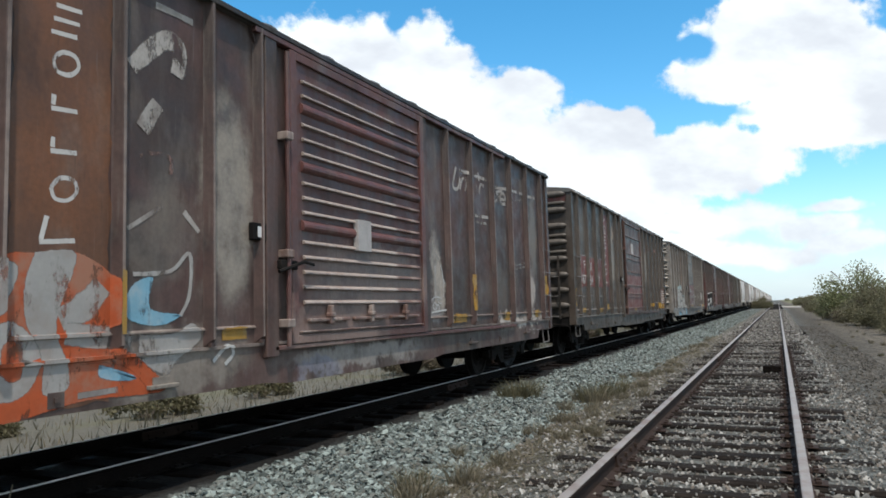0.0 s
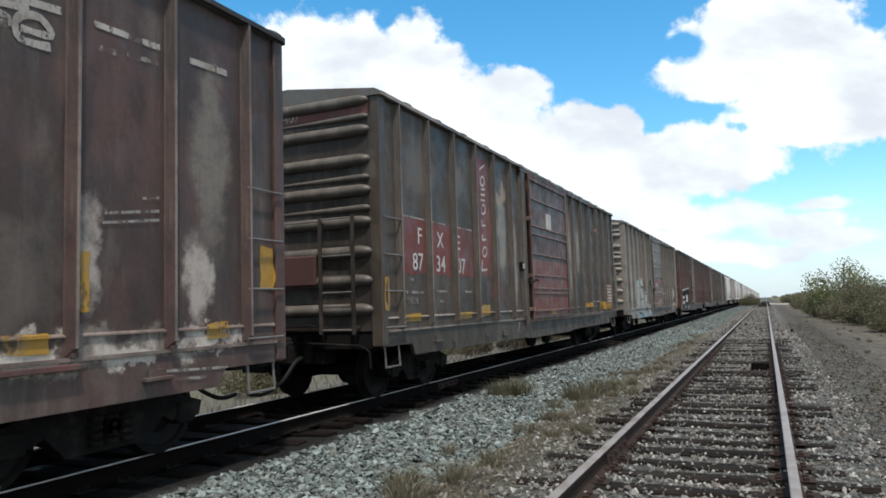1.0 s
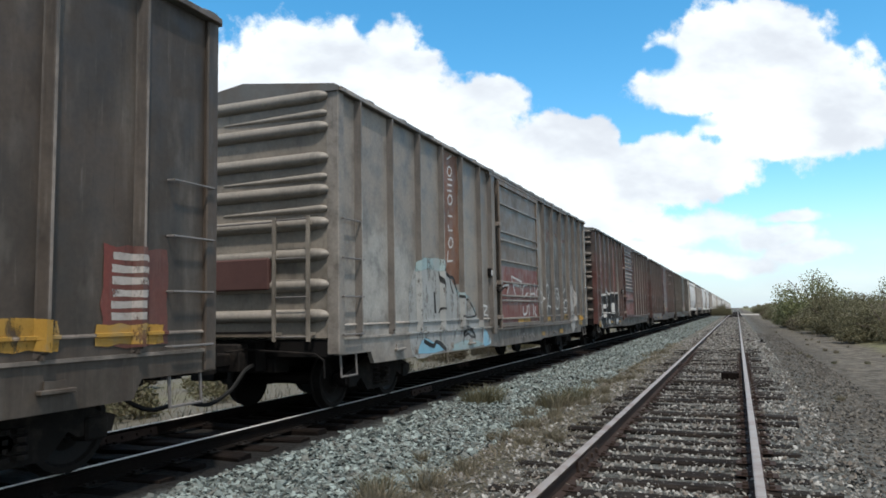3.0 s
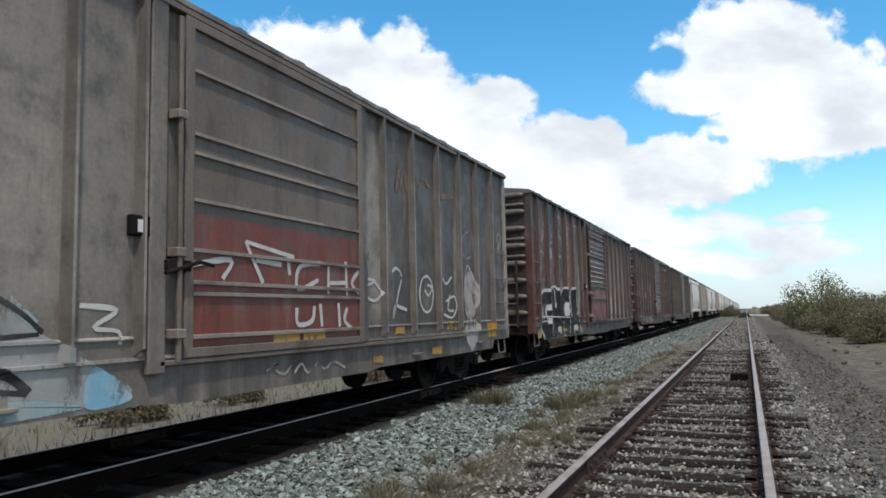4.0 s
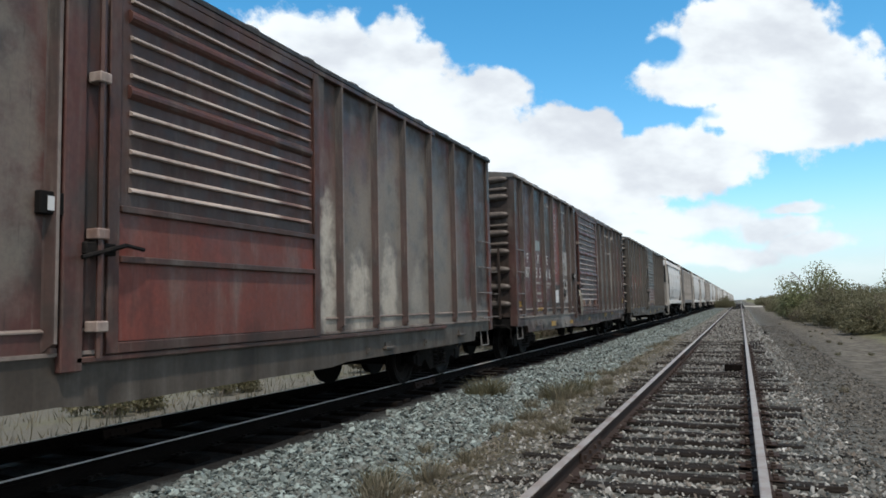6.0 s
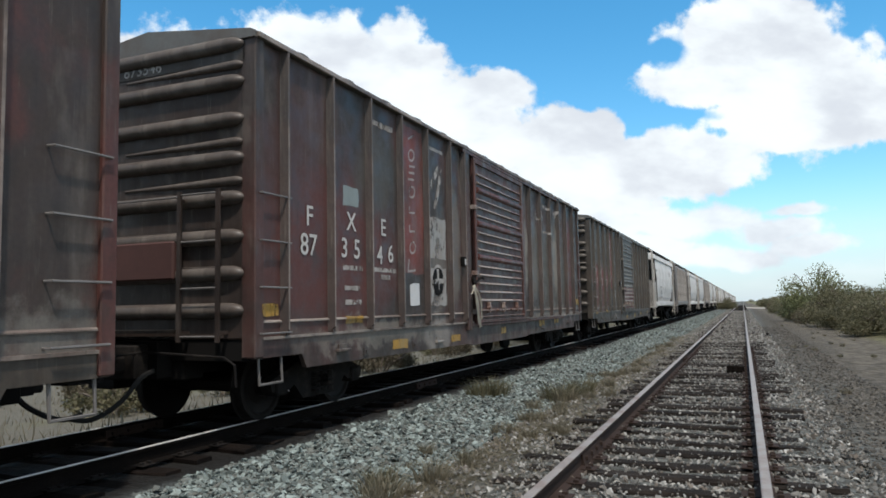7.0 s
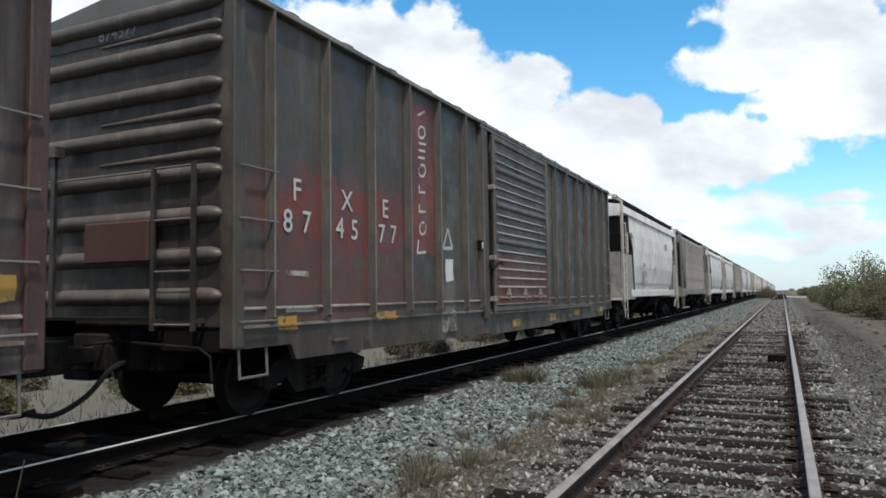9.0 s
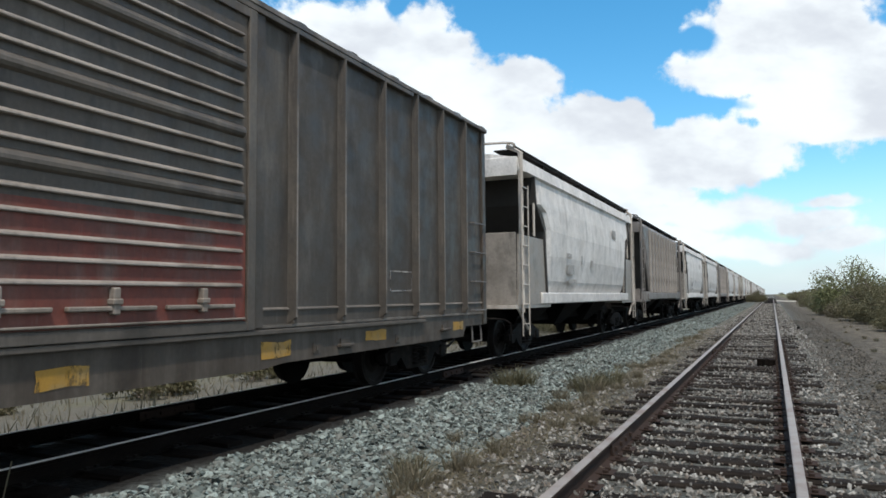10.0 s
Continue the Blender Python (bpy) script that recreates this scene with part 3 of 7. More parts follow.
def rock_shapes(count, seed):
    rng = random.Random(seed)
    out = []
    for _ in range(count):
        bm = bmesh.new()
        for _ in range(10):
            d = Vector((rng.gauss(0, 1), rng.gauss(0, 1), rng.gauss(0, 1))).normalized()
            bm.verts.new((d.x * rng.uniform(0.75, 1.15), d.y * rng.uniform(0.6, 1.0), d.z * rng.uniform(0.45, 0.8)))
        bmesh.ops.convex_hull(bm, input=bm.verts)
        bmesh.ops.delete(bm, geom=[w for w in bm.verts if not w.link_faces], context="VERTS")
        bmesh.ops.triangulate(bm, faces=bm.faces)
        bm.verts.index_update()
        out.append((np.array([w.co[:] for w in bm.verts]), np.array([[w.index for w in f.verts] for f in bm.faces])))
        bm.free()
    return out


def scatter_stones(name, places, sizes, seed, mat, label):
    rng = np.random.default_rng(seed)
    shapes = rock_shapes(8, seed)
    vs, fs, base = [], [], 0
    pick = rng.integers(0, 8, len(places))
    for k in range(8):
        sel = np.where(pick == k)[0]
        v, f = shapes[k]
        a = rng.uniform(0, math.tau, len(sel))
        tilt = rng.normal(0, 0.35, (len(sel), 2))
        c, s = np.cos(a), np.sin(a)
        sc = sizes[sel][:, None]
        x = (v[None, :, 0] * c[:, None] - v[None, :, 1] * s[:, None]) * sc
        y = (v[None, :, 0] * s[:, None] + v[None, :, 1] * c[:, None]) * sc
        z = v[None, :, 2] * sc + x * tilt[:, :1] + y * tilt[:, 1:]
        w = np.stack([x, y, z], 2) + places[sel][:, None, :]
        vs.append(w.reshape(-1, 3))
        fs.append((f[None] + (base + np.arange(len(sel)) * len(v))[:, None, None]).reshape(-1, 3))
        base += len(sel) * len(v)
    ob = new(name, np_mesh(name, np.concatenate(vs), np.concatenate(fs), mat))
    tagged(ob, label, "gravel", kind="stuff")


def build_stones():
    rng = np.random.default_rng(4)
    def field(n, x0, x1, y0, y1, lo, hi, power, sink):
        u = rng.uniform(0, 1, n) ** power
        y = y0 + (y1 - y0) * u
        x = rng.uniform(x0, x1, n)
        s = rng.uniform(lo, hi, n) * np.where(rng.uniform(0, 1, n) < 0.08, 1.5, 1.0)
        z = np.array([ground_height(a, b) for a, b in zip(x, y)]) + s * sink
        return np.stack([x, y, z], 1), s
    p1, s1 = field(40000, -5.15, -2.75, 3.2, 44, 0.016, 0.044, 1.8, 0.3)
    p6, s6 = field(9000, -5.1, -2.6, 34, 120, 0.03, 0.06, 1.4, 0.2)
    p7, s7 = field(5000, -5.15, -2.75, -5, 3.4, 0.014, 0.035, 1.0, 0.3)
    p1, s1 = np.concatenate([p1, p6, p7]), np.concatenate([s1, s6, s7])
    # the bed beside the dark ties has an uneven edge
    keep = np.array([x > -4.82 + 0.35 * noise.noise((0.0, y * 1.7, 5.0)) + 0.12 * noise.noise((x * 9, y * 9, 2.0)) for x, y, _ in p1])
    p1, s1 = p1[keep], s1[keep]
    scatter_stones("ballast", p1, s1, 11, M_STONE, "loose crushed grey ballast stones beside the main track")
    p2, s2 = field(27000, -2.9, 1.0, 3.0, 36, 0.012, 0.032, 1.6, 0.35)
    p3, s3 = field(9000, 0.75, 2.1, 4.0, 45, 0.012, 0.034, 1.6, 0.2)
    p4, s4 = field(3200, -2.0, 0.7, 3.0, 32, 0.010, 0.02, 1.6, 0.3)
    p4[:, 2] = np.maximum(p4[:, 2], -0.152)
    p8, s8 = field(7000, -2.9, 1.0, -5, 3.2, 0.012, 0.032, 1.0, 0.35)
    p5, s5 = field(11000, -2.2, 0.9, 28, 120, 0.02, 0.05, 1.3, 0.3)
    p5[:, 2] = np.maximum(p5[:, 2], -0.16)
    p2, s2 = np.concatenate([p2, p4, p5, p8]), np.concatenate([s2, s4, s5, s8])
    scatter_stones("gravel", p2, s2, 12, M_GRAVEL, "brownish gravel between the weathered siding ties")
    scatter_stones("pebbles", p3, s3, 13, M_PEBBLE, "dusty brown pebbles on the dirt beside the siding")


RAIL_PROFILE = ((-0.07, -0.17), (0.07, -0.17), (0.07, -0.158), (0.012, -0.14), (0.012, -0.045), (0.034, -0.032), (0.036, -0.008),
                (-0.036, -0.008), (-0.034, -0.032), (-0.012, -0.045), (-0.012, -0.14), (-0.07, -0.158))
HEAD_PROFILE = ((-0.0365, -0.010), (0.0365, -0.010), (0.034, -0.003), (0.024, 0.0), (-0.024, 0.0), (-0.034, -0.003))


def tie_mesh(name, rng, length, mat):
    bm = bmesh.new()
    n = 7
    rows = []
    for i in range(n + 1):
        x = -length / 2 + length * i / n
        e = rng.uniform(-0.012, 0.012)
        rows.append([bm.verts.new((x, a * (0.112 + rng.uniform(-0.012, 0.012)) + e, b + rng.uniform(-0.008, 0.008))) for a, b in ((-1, -0.17), (-1, -0.02), (-0.8, 0), (0.8, 0), (1, -0.02), (1, -0.17))])
    for a, b in zip(rows, rows[1:]):
        for k in range(5):
            bm.faces.new([a[k], a[k + 1], b[k + 1], b[k]])
    bm.faces.new(rows[0]), bm.faces.new(rows[-1][::-1])
    bmesh.ops.recalc_face_normals(bm, faces=bm.faces)
    return mesh_of(bm, name, mat)


def build_track(name, label, cx, z, top, mat, step, y0, y1, seed):
    rng = random.Random(seed)
    tr = thing(name, label, "railway track", kind="structure", at=(cx, 0, z))
    for s in (-1, 1):
        bm = bmesh.new()
        ys = [-40, 0, 40, 120, 300, 900]
        for a, b in zip(ys, ys[1:]):
            prism(bm, [(s * 0.7525 + p, q) for p, q in RAIL_PROFILE], "y", a, b)
        # main rails share the dark tie colour, train's shadow included
        r = part("rail", bm, M_RAIL if top is M_RAILTOP else M_TIE_DARK, tr, "rusted steel rail")
        # on the main rails only a narrow band takes the glint colour
        wide, side = (1.0, 0.0) if top is M_RAILTOP else (0.42, -0.012 * s)
        bm = prism(bmesh.new(), [(s * 0.7525 + side + p * wide, q) for p, q in HEAD_PROFILE], "y", -40, 900)
        part("rail_head", bm, top, r, "worn running surface of the rail")
    meshes = [tie_mesh("tie", rng, 2.55, mat) for _ in range(10)]
    y, far, n = y0, bmesh.new(), 0
    while y < y1:
        if n < 230:
            o = part("tie", rng.choice(meshes), None, tr, at=(rng.uniform(-0.14, 0.1), y, -0.157 + rng.uniform(-0.03, 0.008)))
            o.rotation_euler = (rng.uniform(-0.06, 0.06), rng.uniform(-0.012, 0.012), rng.uniform(-0.05, 0.05))
        else:
            box(far, -1.27, 1.27, y - 0.11, y + 0.11, -0.3, -0.155)
        n += 1
        y += step * rng.uniform(0.8, 1.22)
    tagged(part("far_ties", far, mat, tr), kind="stuff")
    # tie plates and spikes near the camera
    bm = bmesh.new()
    box(bm, -0.17, 0.17, -0.09, 0.09, -0.158, -0.148, 0.003)
    for dx, dy in ((-0.10, -0.05), (0.10, 0.05), (-0.10, 0.05), (0.10, -0.05)):
        box(bm, dx - 0.022, dx + 0.022, dy - 0.018, dy + 0.018, -0.15, -0.125, 0.004)
    plate = mesh_of(bm, "tie_plate", M_RAIL if top is M_RAILTOP else M_IRON)
    for o in [c for c in tr.children if c.name.startswith("tie")][:64]:
        for s in (-1, 1):
            part("tie_plate", plate, None, tr, at=(s * 0.7525, o.location.y, 0.006))
    for s, yy in ((-1, 6.95), (1, 12.6), (-1, 18.8)):
        bm = bmesh.new()
        for q in (-1, 1):
            prism(bm, [(s * 0.7525 + q * p, w) for p, w in ((0.013, -0.142), (0.05, -0.15), (0.034, -0.10), (0.03, -0.05), (0.013, -0.045))], "y", yy - 0.46, yy + 0.46)
            for k in range(4):
                box(bm, s * 0.7525 + q * 0.03 - 0.03, s * 0.7525 + q * 0.03 + 0.03, yy - 0.36 + k * 0.24 - 0.02, yy - 0.36 + k * 0.24 + 0.02, -0.115, -0.075, 0.005)
        part("joint_bar", bm, M_RAIL, tr, "rusty bolted joint bar")
    return tr


build_ground()
build_stones()
build_track("siding_track", "old siding track with weathered wooden ties", SPUR, 0.0, M_RAILTOP, M_TIE, 0.52, -7.0, 260, 5)
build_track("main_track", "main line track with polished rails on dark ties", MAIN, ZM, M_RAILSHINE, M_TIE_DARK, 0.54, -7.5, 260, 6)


# ---- railway cars ----
LEN = 17.1
TUCK = 0.11     # how far the body stands back from its ends
POSTS_A = (0.66, 1.68, 2.72, 3.74, 4.74, 5.78)
POSTS_B = (11.12, 12.12, 13.15, 14.15, 15.08, 16.02)
WHEEL_R = 0.42
SHARED = {}


def shared(key, make):
    if key not in SHARED:
        SHARED[key] = make()
    return SHARED[key]


def wheelset_mesh():
    bm = bmesh.new()
    for s in (-1, 1):
        prof = [(-0.085, 0.30), (-0.085, 0.445), (-0.055, 0.45), (-0.05, 0.425), (0.055, 0.415), (0.06, 0.36), (0.03, 0.335), (0.0, 0.22), (0.03, 0.13), (0.07, 0.12), (0.07, 0.05)]
        lathe(bm, [(s * (x + 0.0) + s * 0.765, r) for x, r in prof])
    lathe(bm, [(-1.08, 0.05), (-1.08, 0.075), (-0.7, 0.085), (0.7, 0.085), (1.08, 0.075), (1.08, 0.05)], seg=12)
    bmesh.ops.recalc_face_normals(bm, faces=bm.faces)
    return mesh_of(bm, "wheelset", M_WHEEL)


def side_frame_mesh():
    bm = bmesh.new()
    for s in (-1, 1):
        x0, x1 = s * 0.98, s * 1.12
        arch = [(-1.12, 0.50), (-1.08, 0.36), (-0.72, 0.36), (-0.62, 0.42), (-0.42, 0.22), (0.42, 0.22), (0.62, 0.42), (0.72, 0.36), (1.08, 0.36), (1.12, 0.50),
                (0.80, 0.60), (0.45, 0.72), (-0.45, 0.72), (-0.80, 0.60)]
        prism(bm, arch, "x", min(x0, x1), max(x0, x1))
        for k in (-0.16, 0.0, 0.16):
            for w in range(4):
                q = lathe(bmesh.new(), [(-0.02, 0.07), (0.02, 0.07)], seg=8)
                bmesh.ops.rotate(q, verts=q.verts, matrix=Matrix.Rotation(math.pi / 2, 3, "Y"))
                bmesh.ops.translate(q, verts=q.verts, vec=(s * 1.13, k, 0.30 + 0.07 * w))
                tmp = bpy.data.meshes.new("t")
                q.to_mesh(tmp)
                q.free()
                bm.from_mesh(tmp)
                bpy.data.meshes.remove(tmp)
        for y in (-0.9, 0.9):
            box(bm, s * 1.05 - 0.1, s * 1.05 + 0.1, y - 0.12, y + 0.12, 0.31, 0.52, 0.02)
            lathe(bm, [(s * 1.13, 0.03), (s * 1.16, 0.09), (s * 1.19, 0.07)], seg=12)
    box(bm, -1.05, 1.05, -0.2, 0.2, 0.45, 0.66, 0.02)
    for v in [w for w in bm.verts if abs(w.co.y) < 0.1 and abs(w.co.z) < 0.1]:
        v.co.z += 0.42
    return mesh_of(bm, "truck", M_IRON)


def add_trucks(car, length, inset, moving=True):
    wheels = []
    for yc in (inset, length - inset):
        tr = part("truck", shared("truck", side_frame_mesh), None, car, "dark cast steel truck side frames", at=(0, yc, 0))
        for dy in (-0.88, 0.88):
            wheels.append((part("wheelset", shared("wheelset", wheelset_mesh), None, tr, "steel wheels on an axle", at=(0, dy, WHEEL_R)), dy))
        bm = bmesh.new()
        for dy in (-0.36, 0.36):
            box(bm, -0.85, 0.85, dy - 0.06, dy + 0.06, 0.3, 0.44, 0.01)
        part("brake_beam", bm, M_IRON, tr)
    return wheels


def coupler_mesh():
    """Knuckle coupler reaching from the end towards -y."""
    bm = bmesh.new()
    box(bm, -0.09, 0.09, -0.62, 0.35, 0.70, 0.88, 0.02)
    prism(bm, [(-0.16, -0.62), (0.13, -0.62), (0.20, -0.75), (0.17, -0.93), (0.10, -0.95), (0.06, -0.80), (-0.04, -0.80), (-0.12, -0.96), (-0.22, -0.90)], "z", 0.64, 0.95)
    box(bm, -0.24, 0.24, -0.30, -0.1, 0.62, 1.0, 0.02)
    return mesh_of(bm, "coupler", M_IRON)


def add_ends_gear(car, length):
    cp = shared("coupler", coupler_mesh)
    part("coupler", cp, None, car, "rusty knuckle coupler")
    o = part("coupler", cp, None, car, "rusty knuckle coupler", at=(0, length, 0))
    o.rotation_euler = (0, 0, math.pi)
    def hose():
        return mesh_of(tube(bmesh.new(), curve_pts([(0.28, 0.05, 0.72), (0.34, -0.3, 0.66), (0.30, -0.55, 0.42), (0.18, -0.8, 0.27), (0.05, -0.98, 0.30)]), 0.028), "brake_hose", M_RUBBER)
    part("brake_hose", shared("hose", hose), None, car, "hanging black rubber air hose")
    o = part("brake_hose", shared("hose", hose), None, car, "hanging black rubber air hose", at=(0, length, 0))
    o.rotation_euler = (0, 0, math.pi)
    def lever():
        return mesh_of(tube(bmesh.new(), [(1.42, -0.08, 0.55), (1.42, -0.10, 0.78), (1.3, -0.12, 0.86), (0.25, -0.2, 0.92), (0.18, -0.5, 0.9)], 0.016), "uncoupling_lever", M_IRON)
    part("uncoupling_lever", shared("lever", lever), None, car, "bent steel uncoupling rod")
    o = part("uncoupling_lever", shared("lever", lever), None, car, "bent steel uncoupling rod", at=(0, length, 0))
    o.rotation_euler = (0, 0, math.pi)


def grab_mesh():
    return mesh_of(tube(bmesh.new(), [(SIDE + 0.0, 0.05, 0), (SIDE + 0.075, 0.055, 0), (SIDE + 0.075, 0.61, 0), (SIDE + 0.0, 0.615, 0)], 0.012), "grab_iron", M_GRAB)


M_GRAB = plain("worn_grab_iron", (0.20, 0.185, 0.175), 0.55, 0.2, 0.3, 6)


def stirrup_mesh():
    bm = bmesh.new()
    tube(bm, [(0, 0, 0), (0.02, 0, -0.30), (0.02, 0.42, -0.30), (0, 0.42, 0)], 0.017, 6)
    return mesh_of(bm, "stirrup_step", M_GRAB)


def roof_mesh(mat, name="roof"):
    bm = bmesh.new()
    sec = ((-1.56, 4.40), (-1.56, 4.47), (-1.50, 4.50), (0, 4.70), (1.50, 4.50), (1.56, 4.47), (1.56, 4.40))
    ys = []
    for k in range(15):
        a = TUCK - 0.06 + (LEN - 2 * TUCK + 0.12) * k / 15
        ys += [(a, 0), (a + 0.85, 0), (a + 0.93, 0.03), (a + 1.04, 0.03), (a + 1.12, 0)]
    ys = [q for q in ys if q[0] < LEN - TUCK + 0.05] + [(LEN - TUCK + 0.06, 0)]
    rows = [[bm.verts.new((x, y, z + (h if 0 < i < 6 else 0))) for i, (x, z) in enumerate(sec)] for y, h in ys]
    for a, b in zip(rows, rows[1:]):
        for k in range(6):
            bm.faces.new([a[k], b[k], b[k + 1], a[k + 1]])
        bm.faces.new([a[6], b[6], b[0], a[0]])
    bm.faces.new(rows[0]), bm.faces.new(rows[-1][::-1])
    bmesh.ops.recalc_face_normals(bm, faces=bm.faces)
    return mesh_of(bm, name, mat)


def post_mesh(mat, crest):
    """Hat-shaped side post with a tapered foot; its narrow crest takes worn, highlighted paint."""
    bm = bmesh.new()
    sec = [(SIDE, -0.062), (SIDE + 0.012, -0.052), (SIDE + 0.080, -0.021), (SIDE + 0.087, -0.014), (SIDE + 0.087, 0.014), (SIDE + 0.080, 0.021), (SIDE + 0.012, 0.052), (SIDE, 0.062)]
    rows = [[bm.verts.new((SIDE + (x - SIDE) * k, y, z)) for x, y in sec] for z, k in ((1.066, 0.3), (1.13, 1.0), (2.2, 1.0), (3.3, 1.0), (4.41, 1.0))]
    for a, b in zip(rows, rows[1:]):
        for k in range(7):
            f = bm.faces.new([a[k], a[k + 1], b[k + 1], b[k]])
            f.material_index = 1 if k == 3 and a is not rows[0] else 0
    bm.faces.new(rows[0]), bm.faces.new(rows[-1])
    box(bm, SIDE + 0.02, SIDE + 0.065, -0.03, 0.03, 1.062, 1.10)
    bmesh.ops.recalc_face_normals(bm, faces=bm.faces)
    me = mesh_of(bm, "side_post", mat)
    me.materials.append(crest)
    return me


def end_rib_mesh(mat, x0, x1, fat=0.06, drop=0.0):
    """Rolled rib across a car end, tapering out at its ends."""
    bm = bmesh.new()
    m = 8
    rows = []
    for t in (0.0, 0.006, 0.018, 0.035, 0.06, 0.1, 0.25, 0.5, 0.75, 0.9, 0.94, 0.965, 0.982, 0.994, 1.0):
        x = x0 + (x1 - x0) * t
        q = 1 - min(1.0, 13 * min(t if not drop else 1, 1 - t))
        e = math.sqrt(max(0.0, 1 - q * q)) * (1 if not drop else 0.25 + 0.75 * t)
        rows.append([bm.verts.new((x, -1.15 * fat * e * math.sin(math.pi * k / m), fat * 1.12 * e * math.cos(math.pi * k / m))) for k in range(m + 1)])
    for a, b in zip(rows, rows[1:]):
        for k in range(m):
            bm.faces.new([a[k], a[k + 1], b[k + 1], b[k]])
    bmesh.ops.recalc_face_normals(bm, faces=bm.faces)
    me = mesh_of(bm, "end_rib", mat, False)
    return me


# default eave rail colour, much darker than the car sides
M_CHORD = paint("dark_eave_paint", (0.032, 0.028, 0.025), (0.022, 0.019, 0.017), low=False)


def boxcar(label, paint_mat, door_mat, end_mat, rib_mat, louver_mat, door="louver", split=0.0, low_mat=None, roof_mat=None, sill_mat=None, post_mat=None, posts_b=None, d1=10.42, chord_mat=None, flank_mat=None):
    car = thing("boxcar", label, "boxcar", group="boxcars of the train")
    POSTS_OF[car.name] = (POSTS_A + (6.5,) + (posts_b or POSTS_B), d1)
    part("body", boxm(-SIDE, SIDE, TUCK, LEN - TUCK, 1.04, 4.46, 0.015), paint_mat, car)
    part("roof", roof_mesh(roof_mat or M_ROOF), None, car, "ribbed grey metal roof")
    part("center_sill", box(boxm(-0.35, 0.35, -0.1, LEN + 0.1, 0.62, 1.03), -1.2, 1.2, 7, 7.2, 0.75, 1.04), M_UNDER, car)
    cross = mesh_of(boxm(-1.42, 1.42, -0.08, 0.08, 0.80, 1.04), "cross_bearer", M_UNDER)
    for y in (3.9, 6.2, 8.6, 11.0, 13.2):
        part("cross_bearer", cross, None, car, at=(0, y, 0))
    sill_mat = sill_mat or paint_mat
    prof = [(TUCK, 0.83), (1.02, 0.83), (1.12, 0.66), (6.6, 0.64), (7.0, 0.60), (10.6, 0.60), (11.0, 0.64), (LEN - 1.12, 0.66), (LEN - 1.02, 0.83), (LEN - TUCK, 0.83),
            (LEN - TUCK, 1.03), (TUCK, 1.03)]
    # lip and ledge take the crest paint, so their highlight lines are coloured in
    lip = boxm(SIDE, SIDE + 0.035, TUCK, LEN - TUCK, 1.03, 1.06)
    lip = mesh_of(lip, "bottom_lip", post_mat or paint_mat)
    ledge = mesh_of(prism(bmesh.new(), [(SIDE, 1.215), (SIDE + 0.02, 1.215), (SIDE + 0.02, 1.228), (SIDE, 1.245)], "y", 0.24, LEN - 0.24), "sheet_ledge", post_mat or paint_mat)
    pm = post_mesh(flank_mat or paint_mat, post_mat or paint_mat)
    corner = mesh_of(boxm(SIDE - 0.14, SIDE + 0.045, -0.03, 0.13, 0.84, 4.42, 0.012), "corner_post", paint_mat)
    gm, sm = shared("grab", grab_mesh), shared("stirrup", stirrup_mesh)
    for turn in (0, 1):
        rz = math.pi * turn
        def put(name, me, y, z=0.0, lab=""):
            o = part(name, me, None, car, lab, at=(0, LEN - y if turn else y, z))
            o.rotation_euler = (0, 0, rz)
            return o
        s = part("side_sill", prism(bmesh.new(), prof, "x", SIDE - 0.05, SIDE + 0.012), sill_mat, car, "grimy deep side sill")
        if turn:
            s.rotation_euler, s.location = (0, 0, rz), (0, LEN, 0)
        put("bottom_lip", lip, 0)
        put("sheet_ledge", ledge, 0)
        for y in POSTS_A + (6.5,) + (posts_b or POSTS_B):
            put("side_post", pm, y)
        put("corner_post", corner, TUCK)
        put("corner_post", corner, LEN - 0.1 - TUCK)
        for z in (2.66, 2.13, 1.61, 1.10):
            put("grab_iron", gm, TUCK, z)
            put("grab_iron", gm, LEN - 0.67 - TUCK, z)
        for y in (0.12 + TUCK, LEN - 0.54 - TUCK):
            o = put("stirrup_step", sm, y, 0.84)
            o.location.x = -(SIDE - 0.03) if turn else SIDE - 0.03
    # a pale chord puts the lit roof edge into its colour
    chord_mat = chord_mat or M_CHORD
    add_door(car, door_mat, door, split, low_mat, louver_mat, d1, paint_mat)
    part("top_chord", boxm(SIDE, SIDE + 0.092, TUCK - 0.02, LEN - TUCK + 0.02, 4.402, 4.464, 0.006), chord_mat, car, "eave rail along the roof edge")
    # ends
    ribs = [(z, mesh_of_rib(rib_mat, k)) for z, k in ((4.36, 0), (3.93, 0), (3.5, 0), (3.06, 0), (2.61, 0), (2.18, 0), (1.77, 0), (1.36, 0), (4.12, 1), (3.24, 1), (2.80, 1))]
    for turn in (0, 1):
        plate = part("end_panel", boxm(-SIDE + 0.05, SIDE - 0.05, -0.02, -0.001, 1.06, 4.45), end_mat, car)
        plate.rotation_euler, plate.location = (0, 0, math.pi * turn), (0, LEN - TUCK if turn else TUCK, 0)
        for z, me in ribs:
            o = part("end_rib", me, None, car, at=(0, LEN - TUCK + 0.02 if turn else TUCK - 0.02, z))
            o.rotation_euler = (0, 0, math.pi * turn)
        lad = bmesh.new()
        for x in (0.62, 1.16):
            box(lad, x - 0.025, x + 0.025, -0.19, -0.16, 1.02, 2.70)
            box(lad, x - 0.02, x + 0.02, -0.16, -0.02, 2.58, 2.62)
            box(lad, x - 0.02, x + 0.02, -0.16, -0.02, 1.10, 1.14)
        o = part("end_ladder", lad, end_mat, car, "narrow steel end ladder")
